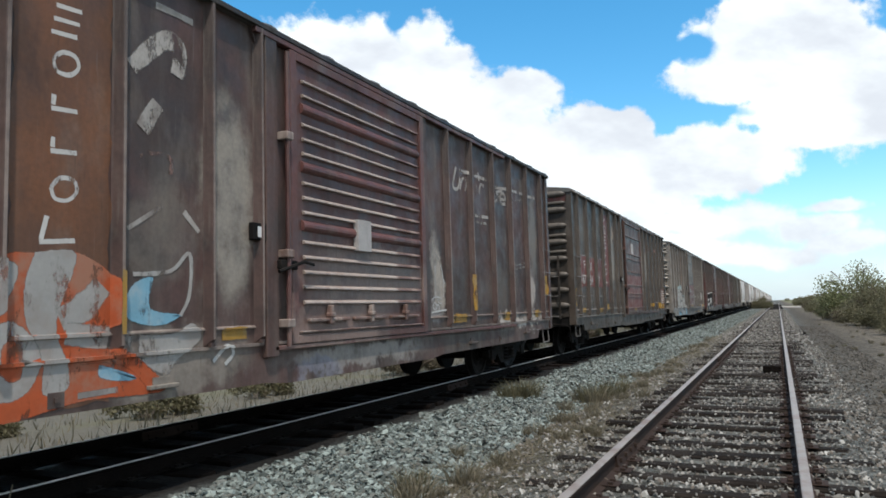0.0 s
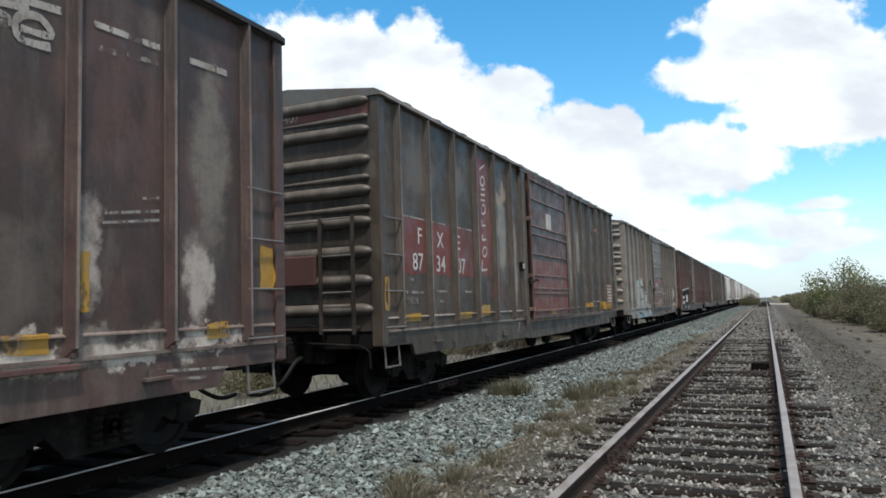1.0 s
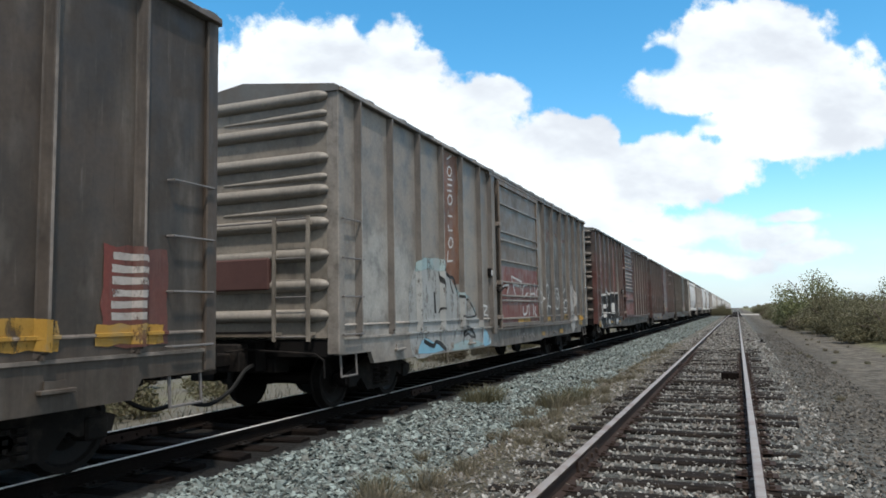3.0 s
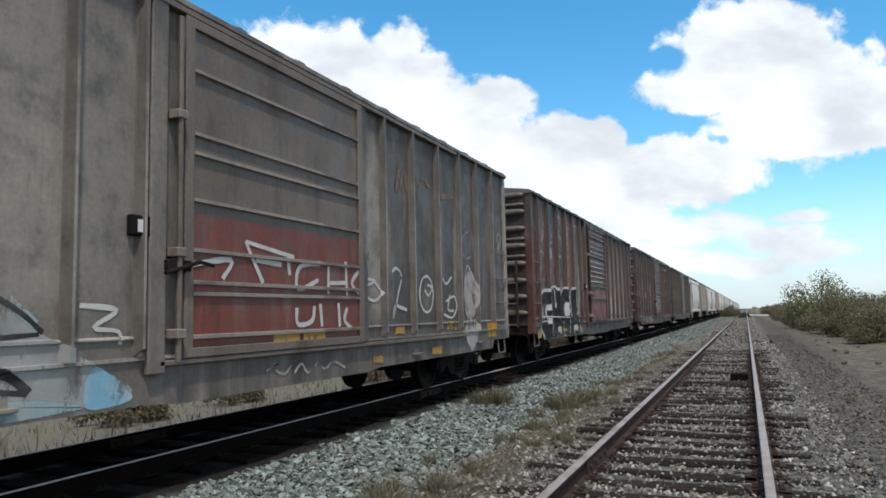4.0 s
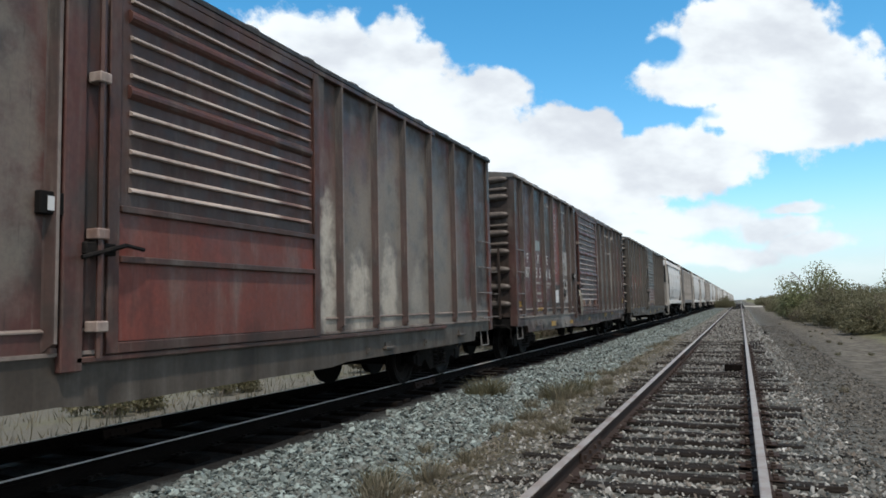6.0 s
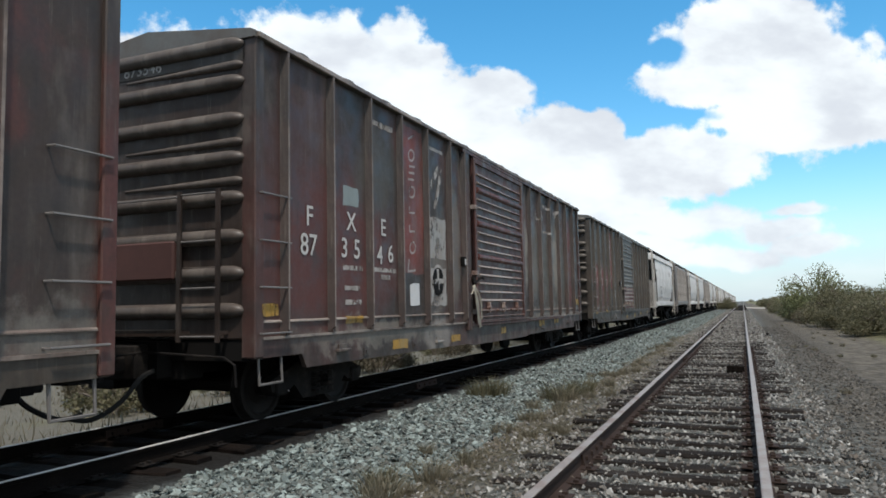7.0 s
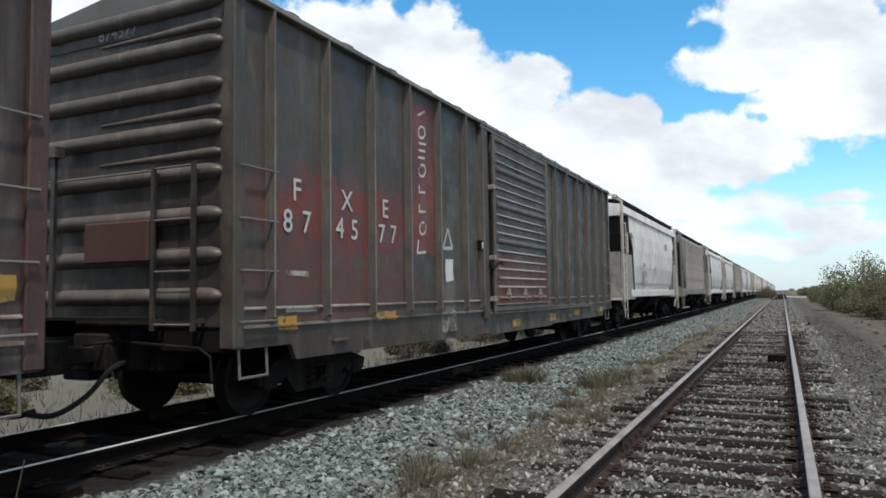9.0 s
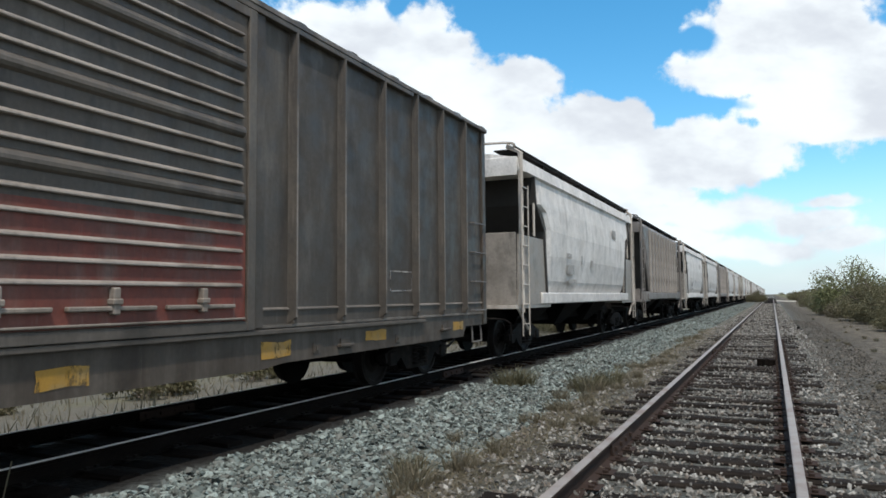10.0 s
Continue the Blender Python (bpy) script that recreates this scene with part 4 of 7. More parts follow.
        rung = shared("rung", lambda: mesh_of(tube(bmesh.new(), [(0.62, -0.175, 0), (1.16, -0.175, 0)], 0.012), "rung", M_GRAB))
        o.rotation_euler, o.location = (0, 0, math.pi * turn), (0, LEN - TUCK if turn else TUCK, 0)
        for z in (2.66, 2.13, 1.61, 1.08):
            part("rung", rung, None, o, at=(0, 0, z))
        bm = tube(bmesh.new(), [(-1.3, -0.02, 2.62), (-1.3, -0.2, 2.64), (0.6, -0.2, 2.64), (0.6, -0.02, 2.62)], 0.014)
        h = part("end_handrail", bm, M_GRAB, car)
        bm = box(boxm(-1.0, 0.55, -0.42, -0.05, 1.13, 1.16), -0.75, -0.70, -0.40, -0.02, 0.95, 1.13)
        p = part("crossover_step", bm, M_IRON, car, "grated end platform step")
        st = part("end_stanchion", box(boxm(-0.86, -0.80, -0.24, -0.20, 1.1, 3.0), -0.9, -0.74, -0.28, -0.16, 2.9, 3.02), end_mat, car)
        bx = part("defect_box", boxm(-0.45, 0.5, -0.14, -0.05, 1.72, 2.16, 0.02), M_PLATE, car, "dark red steel plate on the end")
        for q in (h, p, st, bx):
            q.rotation_euler, q.location = (0, 0, math.pi * turn), (0, LEN - TUCK if turn else TUCK, 0)
    for y, z in ((1.95, 0.80), (5.2, 0.74), (12.2, 0.74), (15.2, 0.80)):
        part("sill_bracket", box(boxm(SIDE + 0.012, SIDE + 0.07, y - 0.16, y + 0.16, z, z + 0.035, 0.006), SIDE + 0.012, SIDE + 0.03, y - 0.1, y + 0.1, z + 0.035, z + 0.1), sill_mat, car)
    for y in (2.6, 4.2, 11.6, 13.6):
        part("rivet_plate", box(boxm(SIDE + 0.012, SIDE + 0.022, y - 0.07, y + 0.07, 0.70, 0.82, 0.004), SIDE + 0.022, SIDE + 0.034, y - 0.02, y + 0.02, 0.74, 0.78), sill_mat, car)
    for y in (TUCK, LEN - 0.4 - TUCK):
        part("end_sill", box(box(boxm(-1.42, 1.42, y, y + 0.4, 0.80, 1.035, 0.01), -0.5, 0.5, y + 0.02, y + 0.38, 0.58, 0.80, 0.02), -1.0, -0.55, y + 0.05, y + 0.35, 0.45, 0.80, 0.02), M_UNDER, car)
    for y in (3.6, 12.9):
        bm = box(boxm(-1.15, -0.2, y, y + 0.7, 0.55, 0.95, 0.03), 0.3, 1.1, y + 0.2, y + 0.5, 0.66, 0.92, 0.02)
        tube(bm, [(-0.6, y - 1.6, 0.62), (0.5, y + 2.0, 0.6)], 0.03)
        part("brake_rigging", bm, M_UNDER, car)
    add_ends_gear(car, LEN)
    wh = add_trucks(car, LEN, 2.05)
    bm = bmesh.new()
    lathe(bm, [(-0.6, 0.05), (-0.58, 0.19), (0.58, 0.19), (0.6, 0.05)], seg=14)
    bmesh.ops.rotate(bm, verts=bm.verts, matrix=Matrix.Rotation(math.pi / 2, 3, "Z"))
    bmesh.ops.translate(bm, verts=bm.verts, vec=(-0.85, 9.6, 0.72))
    part("air_tank", bm, M_UNDER, car)
    return car, wh


RIBS = {}


def mesh_of_rib(mat, k):
    key = (mat.name, k)
    if key not in RIBS:
        RIBS[key] = end_rib_mesh(mat, -1.40, 1.40, 0.078) if k == 0 else end_rib_mesh(mat, -0.35, 1.38, 0.05, 1.0)
    return RIBS[key]


D0, D1 = 6.98, 10.62     # door frame
Z0, Z1 = 1.02, 4.33


def add_door(car, mat, kind, split, low_mat, louver_mat, d1, stop_mat):
    """Sliding door on the near side, and a plain one on the far side."""
    d = part("door", boxm(SIDE + 0.002, SIDE + 0.05, D0, d1, Z0, Z1, 0.01), mat, car, "weathered sliding door")
    fr = bmesh.new()
    for a in ((D0, D0 + 0.12, Z0, Z1), (d1 - 0.12, d1, Z0, Z1), (D0 + 0.12, d1 - 0.12, Z1 - 0.10, Z1), (D0 + 0.12, d1 - 0.12, Z0, Z0 + 0.09)):
        box(fr, SIDE + 0.052, SIDE + 0.085, *a, 0.006)
    part("door_frame", fr, mat, d)
    lo = split if split else Z0 + 0.12
    if low_mat:
        part("low_panel", boxm(SIDE + 0.052, SIDE + 0.058, D0 + 0.13, d1 - 0.13, Z0 + 0.10, split if split else 2.08), low_mat, d, "repainted red lower door panel")
    if kind == "louver":
        lm = bmesh.new()
        prism(lm, [(SIDE + 0.05, 0.040), (SIDE + 0.088, 0.016), (SIDE + 0.092, 0.002), (SIDE + 0.086, -0.006), (SIDE + 0.05, -0.006)], "y", D0 + 0.24, d1 - 0.2)
        lm = mesh_of(lm, "louver", louver_mat)
        wide = bmesh.new()
        prism(wide, [(SIDE + 0.05, 0.10), (SIDE + 0.085, 0.075), (SIDE + 0.100, 0.045), (SIDE + 0.100, 0.015), (SIDE + 0.085, -0.012), (SIDE + 0.05, -0.03)], "y", D0 + 0.22, d1 - 0.18)
        wide = mesh_of(wide, "louver", mat)
        z, k = (split + 0.14 if split else 1.46), 0
        while z < Z1 - 0.17:
            part("louver", wide if k % 4 == 1 and k > 1 else lm, None, d, at=(0.0, 0, z))
            z, k = z + 0.17, k + 1
        if not split:
            # lower rails with their lugs
            part("door_rib", boxm(SIDE + 0.05, SIDE + 0.10, D0 + 0.16, d1 - 0.16, 1.135, 1.155, 0.005), louver_mat, d)
            w = (d1 - D0 - 0.5) / 3
            for k in range(3):
                y = D0 + 0.25 + k * w
                part("door_rib", boxm(SIDE + 0.05, SIDE + 0.105, y + 0.06, y + w - 0.06, 1.25, 1.29, 0.01), louver_mat, d)
                part("door_lug", box(boxm(SIDE + 0.05, SIDE + 0.12, y - 0.035 + w / 2, y + 0.035 + w / 2, 1.22, 1.44, 0.01), SIDE + 0.05, SIDE + 0.135, y - 0.05 + w / 2, y + 0.05 + w / 2, 1.30, 1.35, 0.01), louver_mat, d)
    else:
        rm = bmesh.new()
        prism(rm, [(SIDE + 0.05, 0.026), (SIDE + 0.085, 0.018), (SIDE + 0.085, -0.015), (SIDE + 0.05, -0.02)], "y", D0 + 0.12, d1 - 0.12)
        rm = mesh_of(rm, "door_rib", louver_mat)
        for z in (1.21, 1.62, 1.73, 2.04, 2.53, 2.99, 3.18, 3.81):
            part("door_rib", rm, None, d, at=(0, 0, z))
    if kind == "louver" and split:
        for z in (split - 0.02, split - 0.45):
            part("door_rib", boxm(SIDE + 0.05, SIDE + 0.1, D0 + 0.13, d1 - 0.13, z - 0.03, z + 0.03, 0.008), mat, d)
    # locking bar, hinge lugs and handle on the closing edge
    bar = part("lock_bar", tube(bmesh.new(), [(SIDE + 0.13, D0 - 0.12, 1.0), (SIDE + 0.13, D0 - 0.12, 4.25)], 0.028), mat, car)
    for z in (1.25, 2.0, 3.3):
        part("bracket", boxm(SIDE + 0.02, SIDE + 0.165, D0 - 0.17, D0 - 0.05, z - 0.045, z + 0.045, 0.01), louver_mat, bar)
    part("latch", tube(box(bmesh.new(), SIDE + 0.05, SIDE + 0.13, D0 - 0.25, D0 + 0.05, 1.83, 1.93, 0.01), [(SIDE + 0.14, D0 - 0.3, 1.80), (SIDE + 0.16, D0 + 0.12, 1.92), (SIDE + 0.12, D0 + 0.35, 1.90)], 0.02), M_IRON, car, "rusty door latch handle")
    lb = part("lock_box", boxm(SIDE + 0.0, SIDE + 0.07, D0 - 0.62, D0 - 0.41, 2.12, 2.30, 0.008), M_UNDER, car, "black box with a white tag")
    part("tag", boxm(SIDE + 0.072, SIDE + 0.076, D0 - 0.56, D0 - 0.47, 2.15, 2.26), M_PLACARD, lb)
    part("top_track", boxm(SIDE, SIDE + 0.085, 6.4, 14.0, 4.335, 4.40, 0.006), mat, car)
    part("bottom_track", boxm(SIDE, SIDE + 0.075, 6.7, 14.4, 0.965, 1.012, 0.006), mat, car, "long lower door rail")
    part("door_stop", boxm(SIDE, SIDE + 0.075, D0 - 0.42, D0 - 0.22, 0.9, 4.398, 0.01), stop_mat, car)
    part("door_stop", boxm(SIDE, SIDE + 0.06, d1 + 0.02, d1 + 0.16, 1.03, 4.398, 0.01), stop_mat, car)
    part("far_door", boxm(-SIDE - 0.05, -SIDE - 0.002, D0 - 0.5, d1 - 0.5, Z0, Z1, 0.01), mat, car)
    part("gusset", prism(bmesh.new(), [(D0 - 0.62, 4.40), (D0 - 0.42, 4.40), (D0 - 0.42, 4.02)], "x", SIDE, SIDE + 0.03), stop_mat, car)


M_ROOF = plain("grey_roof", (0.13, 0.13, 0.125), 0.6, 0.0, 0.3, 2, dirt=(0.08, 0.065, 0.055))
M_PLATE = plain("dark_red_plate", (0.09, 0.04, 0.035), 0.7, 0.0, 0.3, 4)


SPEED = 9.93
TRAIN = []        # (car, place of its near end at the start, wheelsets)


def settle(car, y0, wheels=()):
    car.location = (MAIN, y0, ZM)
    TRAIN.append((car, y0, wheels))


def recolour(me, mat):
    """A copy of a mesh in another paint."""
    me = me.copy()
    me.materials.clear()
    me.materials.append(mat)
    return me


# ---- paint, stickers and lettering on the cars ----
def spray(car, mat, width, ctrl, sharp=False):
    return painted("graffiti_line" if mat in (M_CHALK, M_BLACKP, M_GREYP, M_ORANGEP, M_TEALP) else "paint_line", stroke(ctrl, width, not sharp), mat, car)


def area(car, mat, ctrl):
    return painted("graffiti_fill", patch(ctrl), mat, car)


def rect(car, mat, y0, y1, z0, z1, name=""):
    if z1 - z0 < 0.06:
        z0, z1 = (z0 + z1) / 2 - 0.035, (z0 + z1) / 2 + 0.035
    if y1 - y0 < 0.06:
        y1 = y0 + 0.06
    kind = name or {M_YELLOW.name: "reflector", M_FADED.name: "faded_bar", M_PLACARD.name: "sticker"}.get(mat.name, "paint_patch")
    return painted(kind, ragged(y0, y1, z0, z1, min(0.02, 0.08 * min(y1 - y0, z1 - z0))), mat, car)


def word(car, body, y, z, size, mat, slant=0.0):
    return part("lettering", text_mesh(body, size, "lettering", mat, "side", slant), None, car, at=(SIDE + 0.0115, y, z))


def letters_up(car, y, z0, z1, mat):
    """Plain letter-sized marks climbing a stripe: bars and rings."""
    marks = {
        "O": [[(-0.11, 0.0), (-0.06, -0.08), (0.05, -0.08), (0.11, 0.0), (0.06, 0.08), (-0.05, 0.08), (-0.11, 0.0)]],
        "M": [[(-0.11, -0.11), (0.11, -0.09)], [(-0.11, 0.0), (0.11, 0.02)], [(-0.11, 0.11), (0.11, 0.13)]],
        "R": [[(-0.11, -0.05), (0.11, -0.03)], [(-0.10, -0.02), (-0.11, 0.06)]],
        "F": [[(-0.18, -0.09), (0.11, -0.06)], [(-0.17, -0.07), (-0.16, 0.11)]],
        "X": [[(-0.11, -0.06), (0.11, 0.06)]]}
    for k, c in enumerate("FORROMOX"):
        z = z0 + (z1 - z0) * k / 7
        for ln in marks[c]:
            painted("letter_mark", stroke([(y + a + 0.18 * b, z + b) for a, b in ln], 0.044, len(ln) > 3), mat, car)


def card(car, y0, y1, z0, z1, lift):
    return part("placard", boxm(SIDE + 0.05, SIDE + lift, y0, y1, z0, z1, 0.004), M_CARD, car, "pale paper placard on the door")


WHITISH, GREYISH, RED = (0.27, 0.258, 0.235), (0.17, 0.158, 0.142), (0.15, 0.04, 0.034)
P_A = paint("dark_brown_paint", (0.088, 0.050, 0.046), (0.044, 0.033, 0.031), smears=[(8.6, 0.82, 1.9, 0.2, (0.27, 0.27, 0.27), 0.9), (7.6, 0.7, 0.5, 0.15, (0.2, 0.22, 0.3), 0.8),
    (6.08, 2.46, 0.42, 1.25, WHITISH, 0.95), (15.9, 2.9, 0.28, 1.1, GREYISH, 0.9), (10.82, 1.95, 0.22, 0.75, (0.36, 0.34, 0.315), 1.0), (11.05, 1.6, 0.12, 0.4, (0.40, 0.385, 0.36), 0.9), (10.8, 1.3, 0.25, 0.22, (0.3, 0.29, 0.3), 0.9), (13.6, 1.7, 0.8, 0.5, GREYISH, 0.35),
    (5.3, 0.95, 1.2, 0.35, WHITISH, 0.7), (14.6, 1.1, 1.6, 0.16, WHITISH, 0.6), (13.9, 1.12, 0.6, 0.10, (0.5, 0.48, 0.46), 1.0), (14.9, 1.06, 0.4, 0.13, (0.5, 0.48, 0.46), 1.0), (15.9, 1.16, 0.55, 0.13, (0.5, 0.48, 0.46), 1.0), (14.5, 1.9, 0.16, 0.5, (0.5, 0.48, 0.46), 0.6), (15.7, 1.7, 0.2, 0.45, (0.5, 0.48, 0.46), 0.7), (5.2, 2.1, 0.5, 0.5, GREYISH, 0.5)])
D_A = paint("faded_maroon_door", (0.135, 0.060, 0.058), (0.085, 0.046, 0.045), low=False, smears=[(8.8, 1.75, 1.9, 0.55, (0.24, 0.2, 0.19), 0.8), (8.0, 1.2, 1.5, 0.3, (0.25, 0.2, 0.185), 0.7)])
P_B = paint("grey_brown_paint", (0.067, 0.053, 0.043), (0.040, 0.034, 0.029), smears=[(5.15, 3.52, 0.3, 0.14, (0.30, 0.24, 0.19), 0.9), (5.42, 3.72, 0.2, 0.22, (0.30, 0.24, 0.19), 0.9),
    (5.29, 2.85, 0.3, 1.0, WHITISH, 0.8), (5.98, 2.2, 0.28, 1.1, WHITISH, 0.85), (10.98, 2.67, 0.33, 1.25, WHITISH, 0.95), (11.84, 2.9, 0.22, 0.9, WHITISH, 0.85),
    (4.8, 1.7, 0.5, 0.35, RED, 0.5), (1.5, 3.5, 0.6, 0.5, GREYISH, 0.4), (2.9, 3.6, 0.4, 0.3, GREYISH, 0.5)])
D_B = paint("maroon_door", (0.115, 0.056, 0.046), (0.066, 0.042, 0.036), low=False)
P_C = paint("weathered_grey_paint", (0.105, 0.097, 0.090), (0.062, 0.056, 0.052), dust=(0.34, 0.33, 0.31), smears=[
    (2.6, 2.6, 5.0, 3.4, (0.27, 0.26, 0.245), 0.85), 
    (10.97, 2.6, 0.45, 1.6, (0.30, 0.29, 0.27), 0.85), (14.1, 2.5, 0.2, 1.0, WHITISH, 0.8), (5.3, 2.2, 0.8, 0.9, WHITISH, 0.6), (1.5, 1.8, 1.3, 1.0, (0.4, 0.42, 0.42), 0.7)])
D_C = paint("grey_door", (0.160, 0.140, 0.124), (0.124, 0.104, 0.090), low=False)
P_D = paint("red_brown_paint", (0.092, 0.033, 0.029), (0.036, 0.033, 0.030), smears=[(13.5, 1.2, 4.5, 0.35, (0.17, 0.165, 0.155), 0.85), (14.5, 3.6, 0.5, 0.6, (0.05, 0.045, 0.04), 0.8),
    (13.0, 2.2, 2.8, 2.0, (0.20, 0.188, 0.17), 0.9), (10.5, 1.9, 0.3, 1.1, (0.42, 0.40, 0.36), 1.0), (11.4, 1.5, 0.34, 0.7, (0.42, 0.40, 0.36), 1.0), (12.3, 1.7, 0.3, 0.8, (0.42, 0.40, 0.36), 0.9), (13.3, 1.5, 0.3, 0.6, WHITISH, 0.8), (5.6, 2.2, 0.16, 1.2, (0.34, 0.33, 0.30), 0.9), (5.2, 2.8, 0.5, 1.6, (0.1, 0.095, 0.085), 0.9), (6.1, 2.6, 0.35, 1.6, GREYISH, 0.75),
    (3.0, 3.4, 0.5, 0.7, (0.08, 0.06, 0.055), 0.7)])
D_D = paint("red_brown_door", (0.090, 0.036, 0.029), (0.052, 0.032, 0.027), low=False)
P_E = paint("brown_paint", (0.066, 0.034, 0.031), (0.034, 0.029, 0.027), smears=[(15.55, 2.4, 0.35, 1.5, RED, 0.75), (12.7, 2.2, 0.4, 0.9, (0.12, 0.115, 0.10), 0.8), (11.7, 2.9, 0.4, 0.8, (0.12, 0.115, 0.10), 0.7), (14.0, 1.12, 3.0, 0.09, (0.34, 0.33, 0.32), 0.8),(1.9, 2.1, 2.1, 1.2, (0.105, 0.038, 0.035), 0.8), (3.2, 3.6, 0.5, 0.6, (0.05, 0.048, 0.044), 0.9), (5.2, 0.9, 0.8, 0.35, (0.3, 0.29, 0.28), 0.7),
    (10.83, 2.6, 0.27, 0.95, WHITISH, 0.8), (14.1, 2.6, 0.28, 1.1, GREYISH, 0.9), (13.6, 2.3, 2.4, 1.6, (0.085, 0.078, 0.066), 0.85), (11.7, 2.1, 0.3, 0.7, GREYISH, 0.7), (13.9, 2.6, 0.4, 1.0, WHITISH, 0.8), (13.5, 1.2, 3.0, 0.14, GREYISH, 0.7), (15.6, 3.5, 0.35, 0.5, RED, 0.6), (2.9, 3.2, 0.6, 0.7, (0.07, 0.065, 0.06), 0.9), (6.1, 2.5, 0.3, 1.3, GREYISH, 0.7),
    (5.3, 2.0, 0.4, 0.9, GREYISH, 0.7), (3.0, 1.0, 2.5, 0.2, WHITISH, 0.5)])
D_E = paint("dusty_maroon_door", (0.105, 0.043, 0.039), (0.062, 0.034, 0.031), low=False)
P_F = paint("dark_grey_paint", (0.067, 0.060, 0.052), (0.050, 0.044, 0.039), smears=[
    (2.1, 2.32, 2.1, 0.55, (0.17, 0.042, 0.036), 0.95), (2.2, 1.5, 2.2, 0.55, (0.12, 0.05, 0.044), 0.75), (5.2, 1.3, 0.3, 0.5, GREYISH, 0.6)])
D_F = paint("grey_louvered_door", (0.104, 0.096, 0.086), (0.085, 0.077, 0.07), low=False)
M_LOWRED = paint("red_door_panel", (0.20, 0.047, 0.034), (0.125, 0.042, 0.033), low=False)


def end_paint(name, base):
    return paint(name, base, tuple(0.7 * c for c in base), dust=(0.24, 0.23, 0.215), chalk=0.25, low=False)


# dark and brown panels deepened to paint in shade between the ribs
E_DARK, E_GREY, E_BROWN = end_paint("dark_car_end", (0.042, 0.036, 0.031)), end_paint("grey_car_end", (0.25, 0.235, 0.21)), end_paint("brown_car_end", (0.044, 0.032, 0.028))
# worn post crests, lightened further to paint the highlight along each edge
Q_A = paint("worn_lit_post_dark_brown_paint", (0.24, 0.20, 0.185), (0.09, 0.068, 0.062), dust=(0.34, 0.33, 0.31), chalk=0.6)
Q_B = paint("worn_lit_post_grey_brown_paint", (0.248, 0.223, 0.206), (0.065, 0.059, 0.054), dust=(0.34, 0.33, 0.31), chalk=0.6)
Q_C = paint("worn_lit_post_weathered_grey_paint", (0.304, 0.294, 0.281), (0.089, 0.084, 0.080), dust=(0.34, 0.33, 0.31), chalk=0.6)
Q_D = paint("worn_lit_post_red_brown_paint", (0.24, 0.205, 0.19), (0.095, 0.070, 0.062), dust=(0.34, 0.33, 0.31), chalk=0.6)
Q_E = paint("worn_lit_post_brown_paint", (0.27, 0.24, 0.225), (0.085, 0.067, 0.060), dust=(0.34, 0.33, 0.31), chalk=0.6)
Q_F = paint("worn_lit_post_dark_grey_paint", (0.225, 0.209, 0.196), (0.073, 0.067, 0.062), dust=(0.34, 0.33, 0.31), chalk=0.6)
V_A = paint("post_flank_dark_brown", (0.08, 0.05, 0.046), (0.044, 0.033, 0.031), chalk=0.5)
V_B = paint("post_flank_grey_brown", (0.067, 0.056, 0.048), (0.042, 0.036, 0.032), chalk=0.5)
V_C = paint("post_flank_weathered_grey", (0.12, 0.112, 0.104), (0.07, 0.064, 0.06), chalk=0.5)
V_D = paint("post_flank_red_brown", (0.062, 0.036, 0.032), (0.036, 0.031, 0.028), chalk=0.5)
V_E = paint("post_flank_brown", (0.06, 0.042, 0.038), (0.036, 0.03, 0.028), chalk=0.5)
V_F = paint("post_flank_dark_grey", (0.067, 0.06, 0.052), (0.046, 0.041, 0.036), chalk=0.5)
# worn door ridges, their bright top light painted in as a paler colour
L_A = paint("worn_lit_ridge_faded_maroon_door", (0.357, 0.319, 0.306), (0.116, 0.058, 0.046), dust=(0.50, 0.47, 0.45), chalk=0.80, low=False)
L_B = paint("worn_lit_ridge_maroon_door", (0.189, 0.107, 0.095), (0.095, 0.050, 0.039), dust=(0.42, 0.40, 0.38), chalk=0.30, low=False)
L_C = paint("worn_lit_ridge_grey_door", (0.247, 0.228, 0.212), (0.134, 0.112, 0.097), dust=(0.42, 0.40, 0.38), chalk=0.30, low=False)
L_D = paint("worn_lit_ridge_red_brown_door", (0.42, 0.37, 0.35), (0.121, 0.055, 0.040), dust=(0.42, 0.40, 0.38), chalk=0.50, low=False)
L_E = paint("worn_lit_ridge_dusty_maroon_door", (0.288, 0.259, 0.248), (0.125, 0.063, 0.050), dust=(0.50, 0.47, 0.45), chalk=0.80, low=False)
L_F = paint("worn_lit_ridge_grey_louvered_door", (0.283, 0.269, 0.255), (0.189, 0.169, 0.149), dust=(0.42, 0.40, 0.38), chalk=0.40, low=False)
# ribs paler than their panels, painting in the light they catch
R_DARK, R_GREY, R_BROWN = end_paint("dark_end_ribs", (0.105, 0.095, 0.085)), end_paint("grey_end_ribs", (0.29, 0.28, 0.26)), end_paint("brown_end_ribs", (0.10, 0.085, 0.078))
M_SILL = paint("grimy_sill", (0.051, 0.041, 0.033), (0.046, 0.036, 0.028), dust=(0.19, 0.18, 0.165))

car_a, wh_a = boxcar("brown ribbed boxcar with louvered door and orange graffiti", P_A, D_A, E_BROWN, R_BROWN, L_A, sill_mat=P_A, post_mat=Q_A, flank_mat=V_A, posts_b=(11.25, 12.27, 13.33, 14.35, 15.36, 16.4), d1=10.32)
